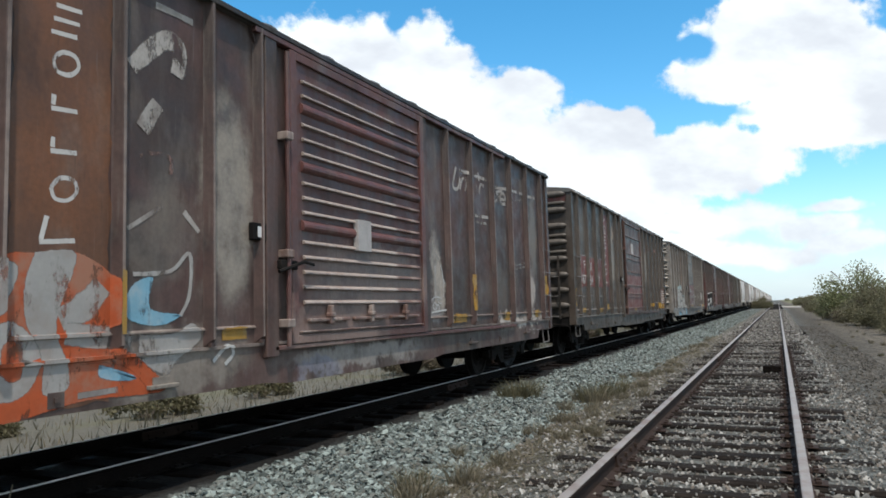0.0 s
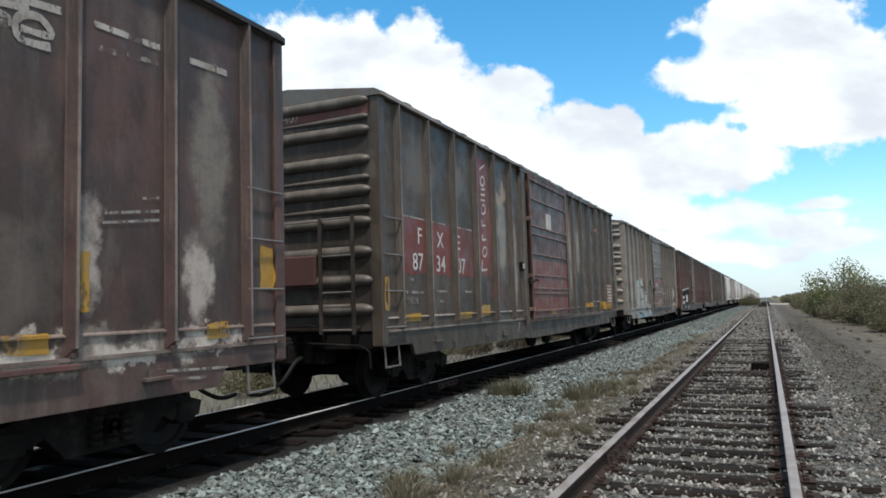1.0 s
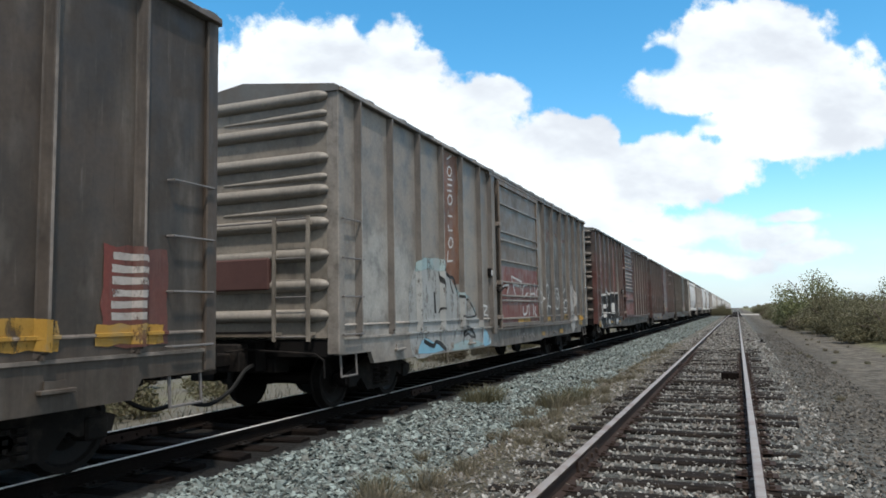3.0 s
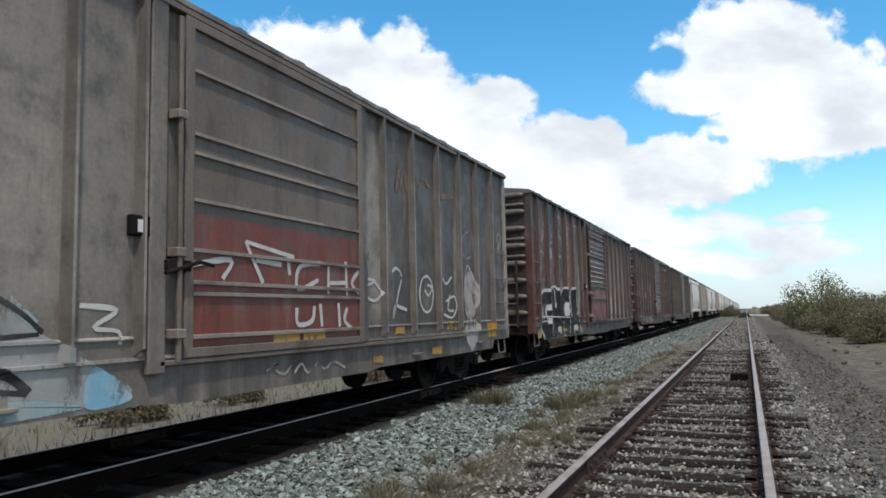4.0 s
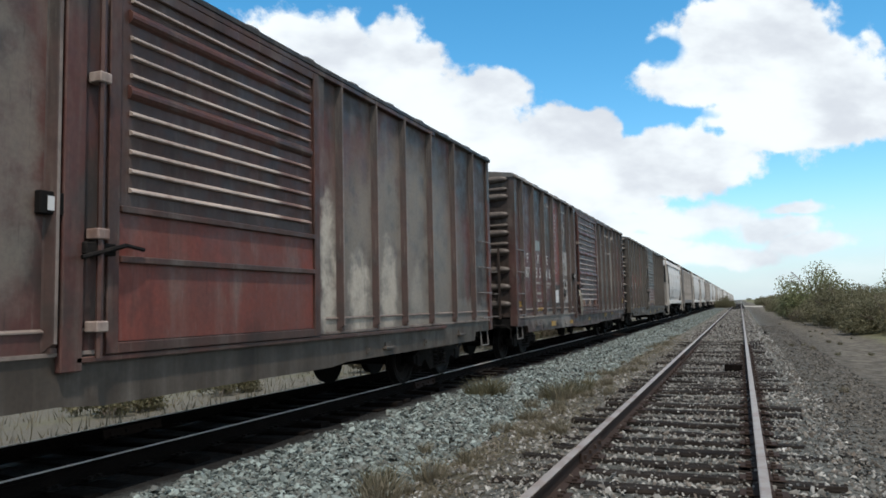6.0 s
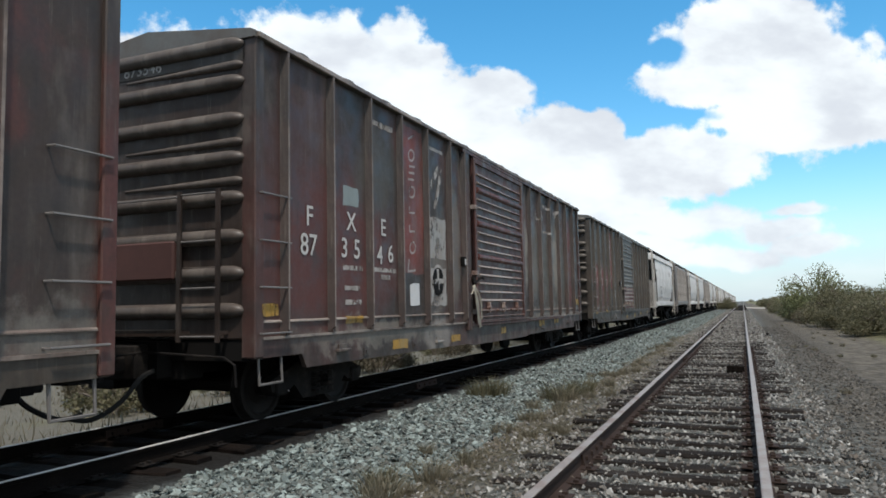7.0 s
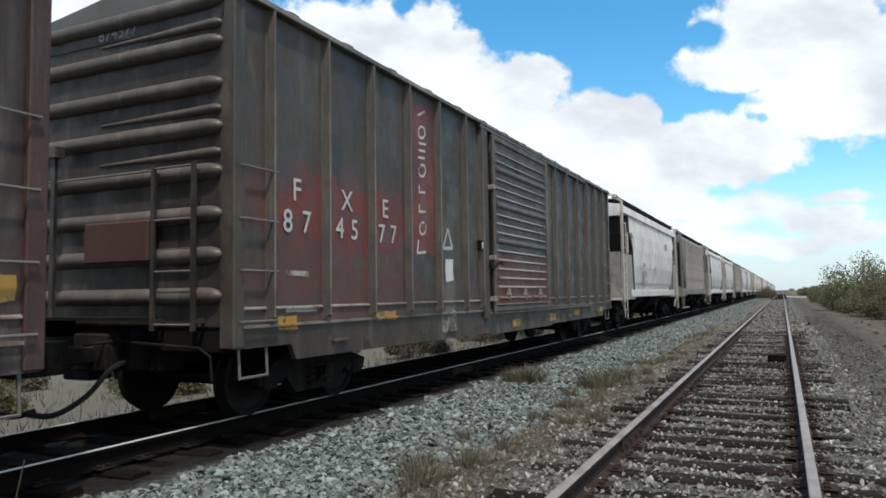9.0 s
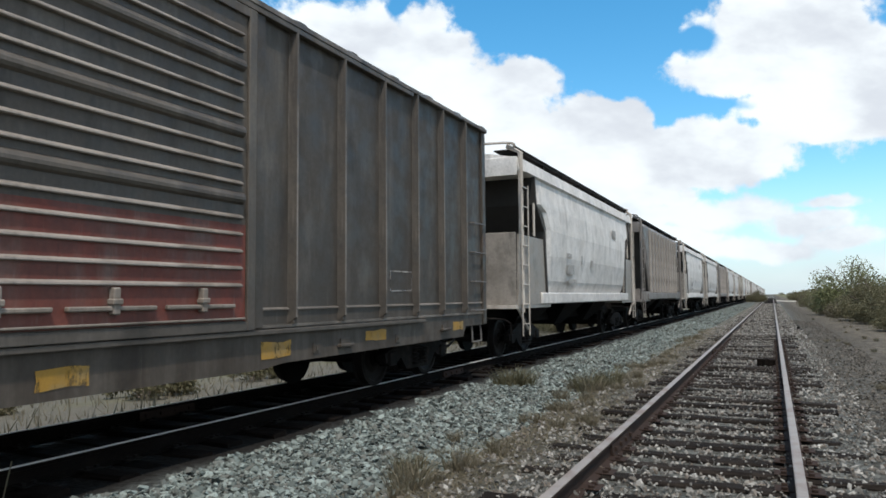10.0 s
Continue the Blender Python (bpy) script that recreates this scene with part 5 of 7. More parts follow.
car_b, wh_b = boxcar("grey-brown boxcar with red number panels and panelled door", P_B, D_B, E_DARK, R_DARK, L_B, "panel", 2.40, M_LOWRED, sill_mat=M_SILL, post_mat=Q_B, flank_mat=V_B, chord_mat=Q_B)
car_c, wh_c = boxcar("weathered grey boxcar with sprayed tags and red lower door", P_C, D_C, E_GREY, R_GREY, L_C, "panel", 2.40, M_LOWRED, sill_mat=P_C, post_mat=Q_C, flank_mat=V_C, chord_mat=Q_C)
car_d, wh_d = boxcar("red-brown boxcar with large black and white graffiti", P_D, D_D, E_DARK, R_DARK, L_D, "louver", 2.26, M_LOWRED, sill_mat=M_SILL, post_mat=Q_D, flank_mat=V_D, posts_b=(10.82, 11.82, 12.79, 13.84, 14.91, 15.94), d1=10.24)
car_e, wh_e = boxcar("brown ribbed boxcar with white numbers and round emblem", P_E, D_E, E_BROWN, R_BROWN, L_E, sill_mat=P_E, post_mat=Q_E, flank_mat=V_E, chord_mat=Q_E)
car_f, wh_f = boxcar("dark grey boxcar with red stripe and grey louvered door", P_F, D_F, E_DARK, R_DARK, L_F, low_mat=M_LOWRED, sill_mat=M_SILL, post_mat=Q_F, flank_mat=V_F, chord_mat=Q_F)
for car, y0, wh in ((car_a, -0.55, wh_a), (car_b, 18.6, wh_b), (car_c, 37.95, wh_c), (car_d, 57.0, wh_d), (car_e, 75.8, wh_e), (car_f, 94.7, wh_f)):
    settle(car, y0, wh)
for car, s in ((car_b, "873407"), (car_d, "873554"), (car_e, "873546"), (car_f, "874577")):
    part("end_band", boxm(-1.4, 1.4, TUCK - 0.03, TUCK - 0.021, 4.16, 4.44), M_REDP if car is car_b else E_DARK, car)
    part("lettering", text_mesh(s, 0.2, "lettering", M_FADED, "end"), None, car, at=(-0.1, TUCK - 0.033, 4.25))
# bent strapping on the fifth car's door
def strap(ctrl, width):
    """A flat bent band hanging off the door, with a little thickness."""
    bm = bmesh.new()
    rows = []
    for i, p in enumerate(curve_pts(ctrl, 5)):
        w = width * (0.8 + 0.3 * math.sin(i * 1.3))
        rows.append([bm.verts.new((p[0] + h, p[1] + k * w, p[2] + 0.3 * k * w)) for k, h in ((-0.5, 0), (0.5, 0.015), (0.5, 0.022), (-0.5, 0.007))])
    for a, b in zip(rows, rows[1:]):
        for k in range(4):
            bm.faces.new([a[k], a[(k + 1) % 4], b[(k + 1) % 4], b[k]])
    bm.faces.new(rows[0]), bm.faces.new(rows[-1][::-1])
    bmesh.ops.recalc_face_normals(bm, faces=bm.faces)
    return bm


part("bent_strap", strap([(SIDE + 0.15, 6.62, 1.76), (SIDE + 0.18, 6.70, 1.5), (SIDE + 0.16, 6.84, 1.12), (SIDE + 0.15, 6.98, 0.95)], 0.11), M_STRAP, car_e, "frayed pale strap hanging from the door latch")
part("bent_strap", strap([(SIDE + 0.16, 6.62, 1.75), (SIDE + 0.20, 6.85, 1.5), (SIDE + 0.18, 6.95, 1.1)], 0.05), M_STRAP, car_e, "frayed pale strap hanging from the door latch")
part("bent_strap", strap([(SIDE + 0.15, 6.64, 1.76), (SIDE + 0.2, 6.5, 1.70), (SIDE + 0.2, 6.36, 1.58)], 0.05), M_STRAP, car_e, "frayed pale strap hanging from the door latch")

# first car: brown with an orange-brown stripe
rect(car_a, M_STRIPE, 3.82, 4.66, 0.70, 4.38, "stripe")
letters_up(car_a, 4.25, 2.02, 4.32, M_WHITE)
spray(car_a, M_FADED, 0.2, [(4.87, 3.50), (5.23, 3.85), (5.42, 3.81), (5.38, 3.56)])
spray(car_a, M_FADED, 0.2, [(5.16, 3.25), (4.99, 2.98)], True)
rect(car_a, M_FADED, 5.13, 5.58, 4.14, 4.15)
spray(car_a, M_GHOST, 0.05, [(4.98, 2.62), (5.01, 2.77), (5.30, 2.78), (5.31, 2.63)])
spray(car_a, M_FADED, 0.07, [(5.47, 2.31), (5.66, 2.14)])
spray(car_a, M_FADED, 0.05, [(4.84, 2.10), (5.21, 2.33)])
area(car_a, M_ORANGEP, [(3.62, 1.39), (3.76, 1.80), (4.02, 1.86), (4.37, 1.88), (4.71, 1.69), (4.74, 1.32), (4.40, 1.12), (4.88, 1.05), (5.25, 0.72), (4.46, 0.72), (3.64, 0.68)])
area(car_a, M_GREYP, [(4.02, 1.86), (4.37, 1.86), (4.21, 1.34), (4.30, 1.04), (4.30, 0.83), (4.09, 0.81), (4.08, 1.06), (3.95, 1.35), (3.94, 1.63)])
spray(car_a, M_GREYP, 0.24, [(4.60, 1.62), (4.45, 1.46), (4.23, 1.35)])
spray(car_a, M_GREYP, 0.16, [(4.01, 1.06), (3.96, 0.91), (3.83, 0.86), (3.70, 0.94), (3.65, 1.09), (3.69, 1.23), (3.82, 1.29), (3.95, 1.22), (4.01, 1.06)])
area(car_a, M_GREYP, [(3.65, 1.81), (3.90, 1.75), (3.81, 1.47), (3.66, 1.39)])
spray(car_a, M_GREYP, 0.22, [(4.28, 1.25), (4.66, 1.19)])
area(car_a, M_GREYP, [(4.79, 1.23), (5.31, 1.21), (5.58, 1.30), (5.69, 1.14), (5.38, 0.96), (5.25, 0.84), (4.94, 1.01)])
area(car_a, M_BLUEP, [(4.81, 1.51), (4.91, 1.65), (5.12, 1.70), (5.09, 1.44), (5.44, 1.37), (5.18, 1.27), (4.85, 1.34)])
spray(car_a, M_GREYP, 0.05, [(4.90, 1.72), (5.31, 1.76), (5.54, 1.93), (5.54, 1.56), (5.43, 1.36)])
area(car_a, M_BLUEP, [(4.56, 1.00), (4.71, 0.96), (4.93, 0.87), (4.86, 0.83), (4.58, 0.88)])
spray(car_a, M_ORANGEP, 0.16, [(4.40, 1.07), (4.83, 1.02), (5.15, 0.76)])
rect(car_a, M_YELLOW, 4.72, 4.80, 1.22, 1.75)
rect(car_a, M_YELLOW, 5.96, 6.32, 1.11, 1.24)
spray(car_a, M_CHALK, 0.05, [(5.83, 0.92), (6.03, 1.06), (6.11, 0.98), (5.99, 0.88)])
spray(car_a, M_GHOST2, 0.06, [(4.38, 0.77), (4.75, 0.78)])
spray(car_a, M_FADED, 0.075, [(11.72, 3.79), (11.57, 3.44), (11.79, 3.44), (11.92, 3.77)])
spray(car_a, M_FADED, 0.075, [(11.86, 3.75), (12.22, 3.77)])
spray(car_a, M_FADED, 0.075, [(11.86, 3.42), (11.97, 3.61), (12.16, 3.61), (12.09, 3.42)])
spray(car_a, M_FADED, 0.075, [(12.52, 3.77), (13.13, 3.78)])
spray(car_a, M_FADED, 0.075, [(12.72, 3.86), (12.76, 3.70)])
spray(car_a, M_FADED, 0.075, [(12.53, 3.41), (12.64, 3.61)])
spray(car_a, M_FADED, 0.075, [(12.75, 3.46), (12.83, 3.64), (13.00, 3.64)])
spray(car_a, M_FADED, 0.075, [(12.52, 3.03), (13.16, 3.06)])
spray(car_a, M_FADED, 0.075, [(13.61, 3.70), (14.24, 3.76)])
spray(car_a, M_FADED, 0.075, [(13.97, 3.68), (13.64, 3.61), (13.82, 3.53), (13.54, 3.41)])
spray(car_a, M_FADED, 0.075, [(13.89, 3.51), (14.15, 3.53), (14.06, 3.64), (13.89, 3.59), (13.90, 3.43), (14.15, 3.44)])
spray(car_a, M_FADED, 0.075, [(14.54, 3.77), (15.24, 3.79)])
spray(car_a, M_FADED, 0.075, [(15.61, 3.79), (16.13, 3.81)])
spray(car_a, M_GHOST2, 0.06, [(12.57, 2.92), (13.06, 2.93)])
spray(car_a, M_GHOST2, 0.06, [(14.58, 3.58), (14.76, 3.59)])
spray(car_a, M_GHOST2, 0.06, [(14.87, 3.61), (15.23, 3.64)])
spray(car_a, M_FADED, 0.03, [(10.69, 2.43), (10.76, 2.30), (10.87, 2.18), (10.98, 2.06)])
spray(car_a, M_CHALK, 0.03, [(10.98, 2.06), (11.04, 1.92), (11.06, 1.75), (11.06, 1.55)])
spray(car_a, M_CHALK, 0.03, [(11.03, 1.88), (11.13, 1.76)])
spray(car_a, M_CHALK, 0.03, [(10.62, 1.51), (10.77, 1.55), (10.98, 1.53)])
spray(car_a, M_CHALK, 0.03, [(10.65, 1.40), (10.72, 1.46), (10.80, 1.41), (10.74, 1.35), (10.65, 1.39)])
spray(car_a, M_CHALK, 0.03, [(10.79, 1.41), (10.87, 1.42), (10.88, 1.33), (10.79, 1.32)])
spray(car_a, M_CHALK, 0.03, [(10.61, 1.30), (10.75, 1.32), (11.17, 1.34)])
spray(car_a, M_CHALK, 0.03, [(10.84, 1.53), (10.87, 1.45), (10.98, 1.45)])
rect(car_a, M_YELLOW, 12.22, 12.31, 1.32, 1.95)
rect(car_a, M_YELLOW, 11.42, 11.98, 1.12, 1.27)
rect(car_a, M_FADED, 10.72, 10.80, 1.55, 2.05)
rect(car_a, M_YELLOW, 14.43, 14.52, 1.40, 1.89)
rect(car_a, M_YELLOW, 16.62, 16.84, 1.61, 2.07)
rect(car_a, M_YELLOW, 13.80, 14.17, 1.11, 1.26)
rect(car_a, M_YELLOW, 15.83, 16.12, 1.12, 1.28)
spray(car_a, M_GHOST2, 0.03, [(15.11, 0.88), (15.57, 0.86), (16.10, 0.84)])
spray(car_a, M_GHOST2, 0.03, [(15.43, 0.79), (15.79, 0.77)])
spray(car_a, M_GHOST2, 0.03, [(14.63, 2.21), (15.23, 2.29)])
spray(car_a, M_GHOST2, 0.03, [(14.63, 2.13), (15.23, 2.21)])
spray(car_a, M_GHOST2, 0.03, [(15.04, 2.38), (15.23, 2.41)])
card(car_a, 8.30, 8.62, 2.12, 2.52, 0.13)

# second car: dark grey-brown with red panels and a six-panel door
for y in (0.75, 1.77, 2.81):
    rect(car_b, M_REDP, y, y + 0.84, 1.88, 2.74, "red_panel")
    spray(car_b, M_FADED, 0.025, [(y + 0.02, 2.755), (y + 0.82, 2.755)])
rect(car_b, M_REDP, 3.83, 4.65, 1.92, 4.22, "stripe")
letters_up(car_b, 4.24, 2.12, 4.05, M_WHITE)
word(car_b, "F", 1.37, 2.47, 0.36, M_WHITE)
word(car_b, "X", 2.15, 2.46, 0.36, M_WHITE)
word(car_b, "E", 2.91, 2.47, 0.36, M_WHITE)
word(car_b, "87", 1.29, 2.06, 0.38, M_WHITE)
word(car_b, "34", 2.15, 2.06, 0.38, M_WHITE)
word(car_b, "07", 3.02, 2.06, 0.38, M_WHITE)
rect(car_b, M_YELLOW, 0.86, 1.37, 1.15, 1.28)
rect(car_b, M_YELLOW, 2.91, 3.48, 1.14, 1.26)
rect(car_b, M_YELLOW, 3.92, 4.42, 1.16, 1.38)
spray(car_b, M_GHOST2, 0.05, [(0.88, 1.60), (1.47, 1.60)])
spray(car_b, M_GHOST2, 0.05, [(1.98, 1.62), (2.37, 1.62)])
spray(car_b, M_GHOST2, 0.05, [(1.99, 1.46), (2.41, 1.45)])
spray(car_b, M_GHOST2, 0.05, [(3.08, 1.62), (3.48, 1.62)])
spray(car_b, M_GHOST2, 0.05, [(0.99, 1.79), (1.12, 1.79)])
word(car_b, "TARA", 1.08, 1.46, 0.15, M_GHOST2)
rect(car_b, M_YELLOW, 0.12, 0.36, 1.33, 1.81)
card(car_b, 8.42, 8.84, 3.16, 3.58, 0.07)
rect(car_b, M_YELLOW, 8.54, 9.04, 1.06, 1.21)
spray(car_b, M_GHOST, 0.12, [(11.79, 3.42), (11.93, 3.75)])
spray(car_b, M_GHOST, 0.12, [(11.96, 3.44), (12.13, 3.78)])
spray(car_b, M_GHOST, 0.12, [(12.36, 3.82), (12.38, 3.61), (12.65, 3.61)])
spray(car_b, M_GHOST, 0.12, [(12.75, 3.61), (13.07, 3.62)])
spray(car_b, M_GHOST, 0.12, [(13.48, 3.58), (13.79, 3.54), (13.54, 3.38)])
spray(car_b, M_GHOST, 0.12, [(14.05, 3.67), (14.48, 3.50)])
rect(car_b, M_REDP, 15.63, 16.38, 1.12, 1.99)
rect(car_b, M_FADED, 15.74, 16.15, 1.89, 1.91)
rect(car_b, M_FADED, 15.73, 16.15, 1.78, 1.81)
rect(car_b, M_FADED, 15.73, 16.15, 1.68, 1.71)
rect(car_b, M_FADED, 15.73, 16.15, 1.57, 1.60)
rect(car_b, M_FADED, 15.73, 16.14, 1.47, 1.50)
rect(car_b, M_FADED, 15.73, 16.14, 1.37, 1.40)
spray(car_b, M_FADED, 0.03, [(13.60, 1.79), (14.14, 1.82)])
spray(car_b, M_FADED, 0.03, [(14.14, 1.82), (14.14, 1.39)])
spray(car_b, M_FADED, 0.03, [(14.14, 1.39), (13.60, 1.38)])
spray(car_b, M_FADED, 0.03, [(13.60, 1.38), (13.60, 1.79)])
rect(car_b, M_YELLOW, 12.53, 13.14, 1.22, 1.36)
rect(car_b, M_YELLOW, 14.49, 15.23, 1.13, 1.37)
rect(car_b, M_YELLOW, 15.58, 16.33, 1.14, 1.32)
spray(car_b, M_FADED, 0.03, [(6.02, 1.06), (6.22, 0.75)])
spray(car_b, M_FADED, 0.03, [(6.21, 1.05), (6.03, 0.77)])

# third car: grey, sprayed with tags, red lower door
rect(car_c, M_STRIPE, 3.82, 4.66, 1.9, 4.38, "stripe")
letters_up(car_c, 4.25, 2.4, 4.3, M_WHITE)
area(car_c, M_PALEP, [(2.35, 1.7), (2.7, 2.2), (3.65, 2.26), (4.05, 2.08), (4.44, 1.85), (4.62, 1.70), (5.13, 1.62), (5.52, 1.34), (6.07, 1.03), (6.42, 0.74), (5.2, 0.68), (3.75, 0.68), (2.45, 0.68)])
area(car_c, M_TEALP, [(2.6, 2.05), (2.72, 2.28), (3.3, 2.33), (3.68, 2.34), (3.98, 2.16), (3.6, 2.10), (3.2, 2.12)])
area(car_c, M_BLUEP, [(5.95, 0.90), (6.08, 1.02), (6.46, 0.72), (5.98, 0.67)])
area(car_c, M_TEALP, [(4.2, 0.78), (4.9, 0.84), (5.6, 0.80), (5.9, 0.68), (4.3, 0.66)])
area(car_c, M_BLUEP, [(2.6, 0.70), (2.9, 0.95), (3.35, 0.86), (3.9, 0.72), (3.3, 0.67)])
spray(car_c, M_TEALP, 0.12, [(4.44, 1.85), (4.62, 1.71), (5.13, 1.64), (5.52, 1.36)])
spray(car_c, M_BLACKP, 0.06, [(3.62, 2.10), (3.72, 1.9), (3.82, 1.77), (4.0, 1.74)])
spray(car_c, M_BLACKP, 0.07, [(3.72, 2.15), (3.95, 2.10), (4.14, 2.03), (4.35, 2.0), (4.51, 1.76)])
spray(car_c, M_BLACKP, 0.05, [(4.16, 2.0), (4.22, 1.85), (4.34, 1.72)])
spray(car_c, M_BLACKP, 0.06, [(4.62, 1.69), (4.9, 1.63), (5.13, 1.60), (5.40, 1.45), (5.58, 1.30)])
spray(car_c, M_BLACKP, 0.05, [(4.7, 1.30), (5.05, 1.27), (5.55, 1.29)])
spray(car_c, M_BLACKP, 0.10, [(4.80, 0.93), (4.92, 1.02), (5.07, 1.06), (5.3, 1.0), (5.47, 0.86)])
spray(car_c, M_BLACKP, 0.06, [(4.82, 0.90), (5.05, 0.95), (5.2, 0.9), (5.44, 0.86)])
spray(car_c, M_BLACKP, 0.10, [(2.9, 0.9), (3.3, 0.80), (3.42, 0.86), (3.6, 0.83), (3.9, 0.70)])
spray(car_c, M_BLACKP, 0.09, [(3.41, 1.74), (3.43, 1.55), (3.45, 1.36)])
spray(car_c, M_BLACKP, 0.05, [(3.6, 1.36), (3.72, 1.45), (3.95, 1.34)])
spray(car_c, M_CHALK, 0.05, [(5.90, 1.51), (6.27, 1.47), (6.04, 1.33), (6.29, 1.29), (6.31, 1.18)])
spray(car_c, M_CHALK, 0.07, [(7.09, 1.90), (7.66, 1.98), (7.53, 1.78)])
spray(car_c, M_CHALK, 0.07, [(7.89, 2.19), (8.19, 1.76)])
spray(car_c, M_CHALK, 0.07, [(7.89, 2.19), (8.78, 2.08)])
spray(car_c, M_CHALK, 0.07, [(8.07, 2.00), (8.53, 1.98)])
spray(car_c, M_CHALK, 0.07, [(8.64, 2.12), (8.69, 1.87)])
spray(car_c, M_CHALK, 0.07, [(9.34, 2.04), (8.89, 1.97), (8.86, 1.71), (9.29, 1.83)])
spray(car_c, M_CHALK, 0.07, [(9.53, 2.04), (9.52, 1.67)])
spray(car_c, M_CHALK, 0.07, [(9.95, 2.10), (9.98, 1.65)])
spray(car_c, M_CHALK, 0.07, [(9.52, 1.80), (9.95, 1.82)])
spray(car_c, M_CHALK, 0.07, [(10.39, 2.04), (10.11, 1.82), (10.38, 1.65)])
spray(car_c, M_CHALK, 0.07, [(8.83, 1.49), (8.85, 1.30), (9.14, 1.33), (9.20, 1.51)])
spray(car_c, M_CHALK, 0.07, [(9.33, 1.54), (9.37, 1.26)])
spray(car_c, M_CHALK, 0.07, [(9.76, 1.55), (9.79, 1.25)])
spray(car_c, M_CHALK, 0.07, [(9.98, 1.49), (9.91, 1.33), (10.09, 1.22)])
rect(car_c, M_YELLOW, 8.37, 8.88, 1.04, 1.21)
rect(car_c, M_YELLOW, 8.95, 9.45, 1.06, 1.21)
spray(car_c, M_FADED, 0.04, [(8.32, 0.80), (8.54, 0.86), (8.41, 0.83), (8.64, 0.74), (8.78, 0.83)])
spray(car_c, M_FADED, 0.04, [(8.84, 0.73), (8.99, 0.83), (9.13, 0.71), (9.33, 0.82)])
spray(car_c, M_FADED, 0.04, [(9.42, 0.77), (9.52, 0.73), (9.71, 0.81), (9.99, 0.71)])
spray(car_c, M_CHALK, 0.055, [(11.43, 2.04), (11.57, 2.10), (11.74, 1.98), (11.63, 1.73), (11.44, 1.34), (11.50, 1.52), (11.68, 1.50), (11.91, 1.46)])
spray(car_c, M_CHALK, 0.055, [(12.96, 1.73), (12.89, 1.52), (12.72, 1.42), (12.54, 1.46), (12.42, 1.61), (12.42, 1.81), (12.53, 1.97), (12.72, 2.02), (12.89, 1.92), (12.96, 1.73)])
spray(car_c, M_CHALK, 0.055, [(12.72, 1.88), (12.90, 1.83), (12.76, 1.70), (12.61, 1.79)])
spray(car_c, M_CHALK, 0.055, [(13.39, 2.01), (13.55, 1.92), (13.80, 2.06)])
spray(car_c, M_CHALK, 0.055, [(13.51, 1.60), (13.88, 1.70), (14.03, 1.52), (13.80, 1.32), (13.41, 1.38)])
spray(car_c, M_CHALK, 0.055, [(13.71, 1.73), (13.60, 1.47), (13.88, 1.44)])
spray(car_c, M_CHALK, 0.055, [(10.52, 1.90), (10.87, 1.88), (10.60, 1.80)])
spray(car_c, M_CHALK, 0.055, [(10.87, 1.86), (11.06, 1.71), (10.88, 1.60), (10.67, 1.63), (10.60, 1.78)])
area(car_c, M_GREYP, [(15.10, 1.73), (14.98, 1.37), (14.72, 1.23), (14.48, 1.38), (14.38, 1.72), (14.49, 2.06), (14.74, 2.22), (15.00, 2.09)])
area(car_c, M_GREYP, [(15.13, 1.00), (15.01, 0.79), (14.75, 0.72), (14.51, 0.82), (14.41, 1.03), (14.51, 1.24), (14.76, 1.32), (15.02, 1.23)])
spray(car_c, M_GREYP, 0.03, [(14.96, 2.73), (14.87, 2.54), (14.65, 2.44), (14.44, 2.49), (14.36, 2.66), (14.44, 2.85), (14.65, 2.96), (14.87, 2.91), (14.96, 2.73)])
spray(car_c, M_CHALK, 0.03, [(14.44, 1.97), (14.64, 2.31), (14.99, 1.99)])
spray(car_c, M_CHALK, 0.03, [(14.49, 0.97), (14.75, 0.69), (15.04, 0.98)])
rect(car_c, M_YELLOW, 11.46, 11.82, 1.09, 1.22)
rect(car_c, M_YELLOW, 13.54, 13.99, 1.10, 1.25)
rect(car_c, M_YELLOW, 15.67, 16.17, 0.93, 1.19)
rect(car_c, M_YELLOW, 12.83, 13.26, 0.70, 0.84)
rect(car_c, M_YELLOW, 10.77, 11.09, 0.70, 0.82)
rect(car_c, M_BLACKP, 10.62, 10.67, 2.16, 2.29)
spray(car_c, M_GHOST, 0.1, [(11.61, 3.30), (11.72, 3.68)])
spray(car_c, M_GHOST, 0.1, [(11.76, 3.37), (11.89, 3.71), (11.97, 3.37)])
spray(car_c, M_GHOST, 0.1, [(12.28, 3.68), (12.45, 3.49)])
spray(car_c, M_GHOST, 0.1, [(12.49, 3.68), (12.89, 3.57)])
spray(car_c, M_GHOST, 0.1, [(13.39, 3.47), (13.96, 3.53)])
spray(car_c, M_GREYP, 0.035, [(16.41, 2.93), (16.57, 3.12), (16.71, 2.97), (16.51, 2.75)])
spray(car_c, M_GREYP, 0.035, [(16.44, 2.74), (16.74, 3.06)])
spray(car_c, M_GREYP, 0.035, [(16.55, 2.99), (16.56, 2.76)])
rect(car_c, M_YELLOW, 15.70, 16.20, 0.89, 1.09)

# fourth car: red-brown with large black and white graffiti
word(car_d, "F", 1.03, 2.48, 0.34, M_FADED)
word(car_d, "X", 2.02, 2.46, 0.34, M_FADED)
word(car_d, "E", 3.04, 2.46, 0.34, M_FADED)
word(car_d, "8", 0.82, 2.11, 0.36, M_FADED)
word(car_d, "7", 1.23, 2.13, 0.36, M_FADED)
word(car_d, "3", 1.80, 2.10, 0.36, M_FADED)
word(car_d, "5", 2.23, 2.10, 0.36, M_FADED)
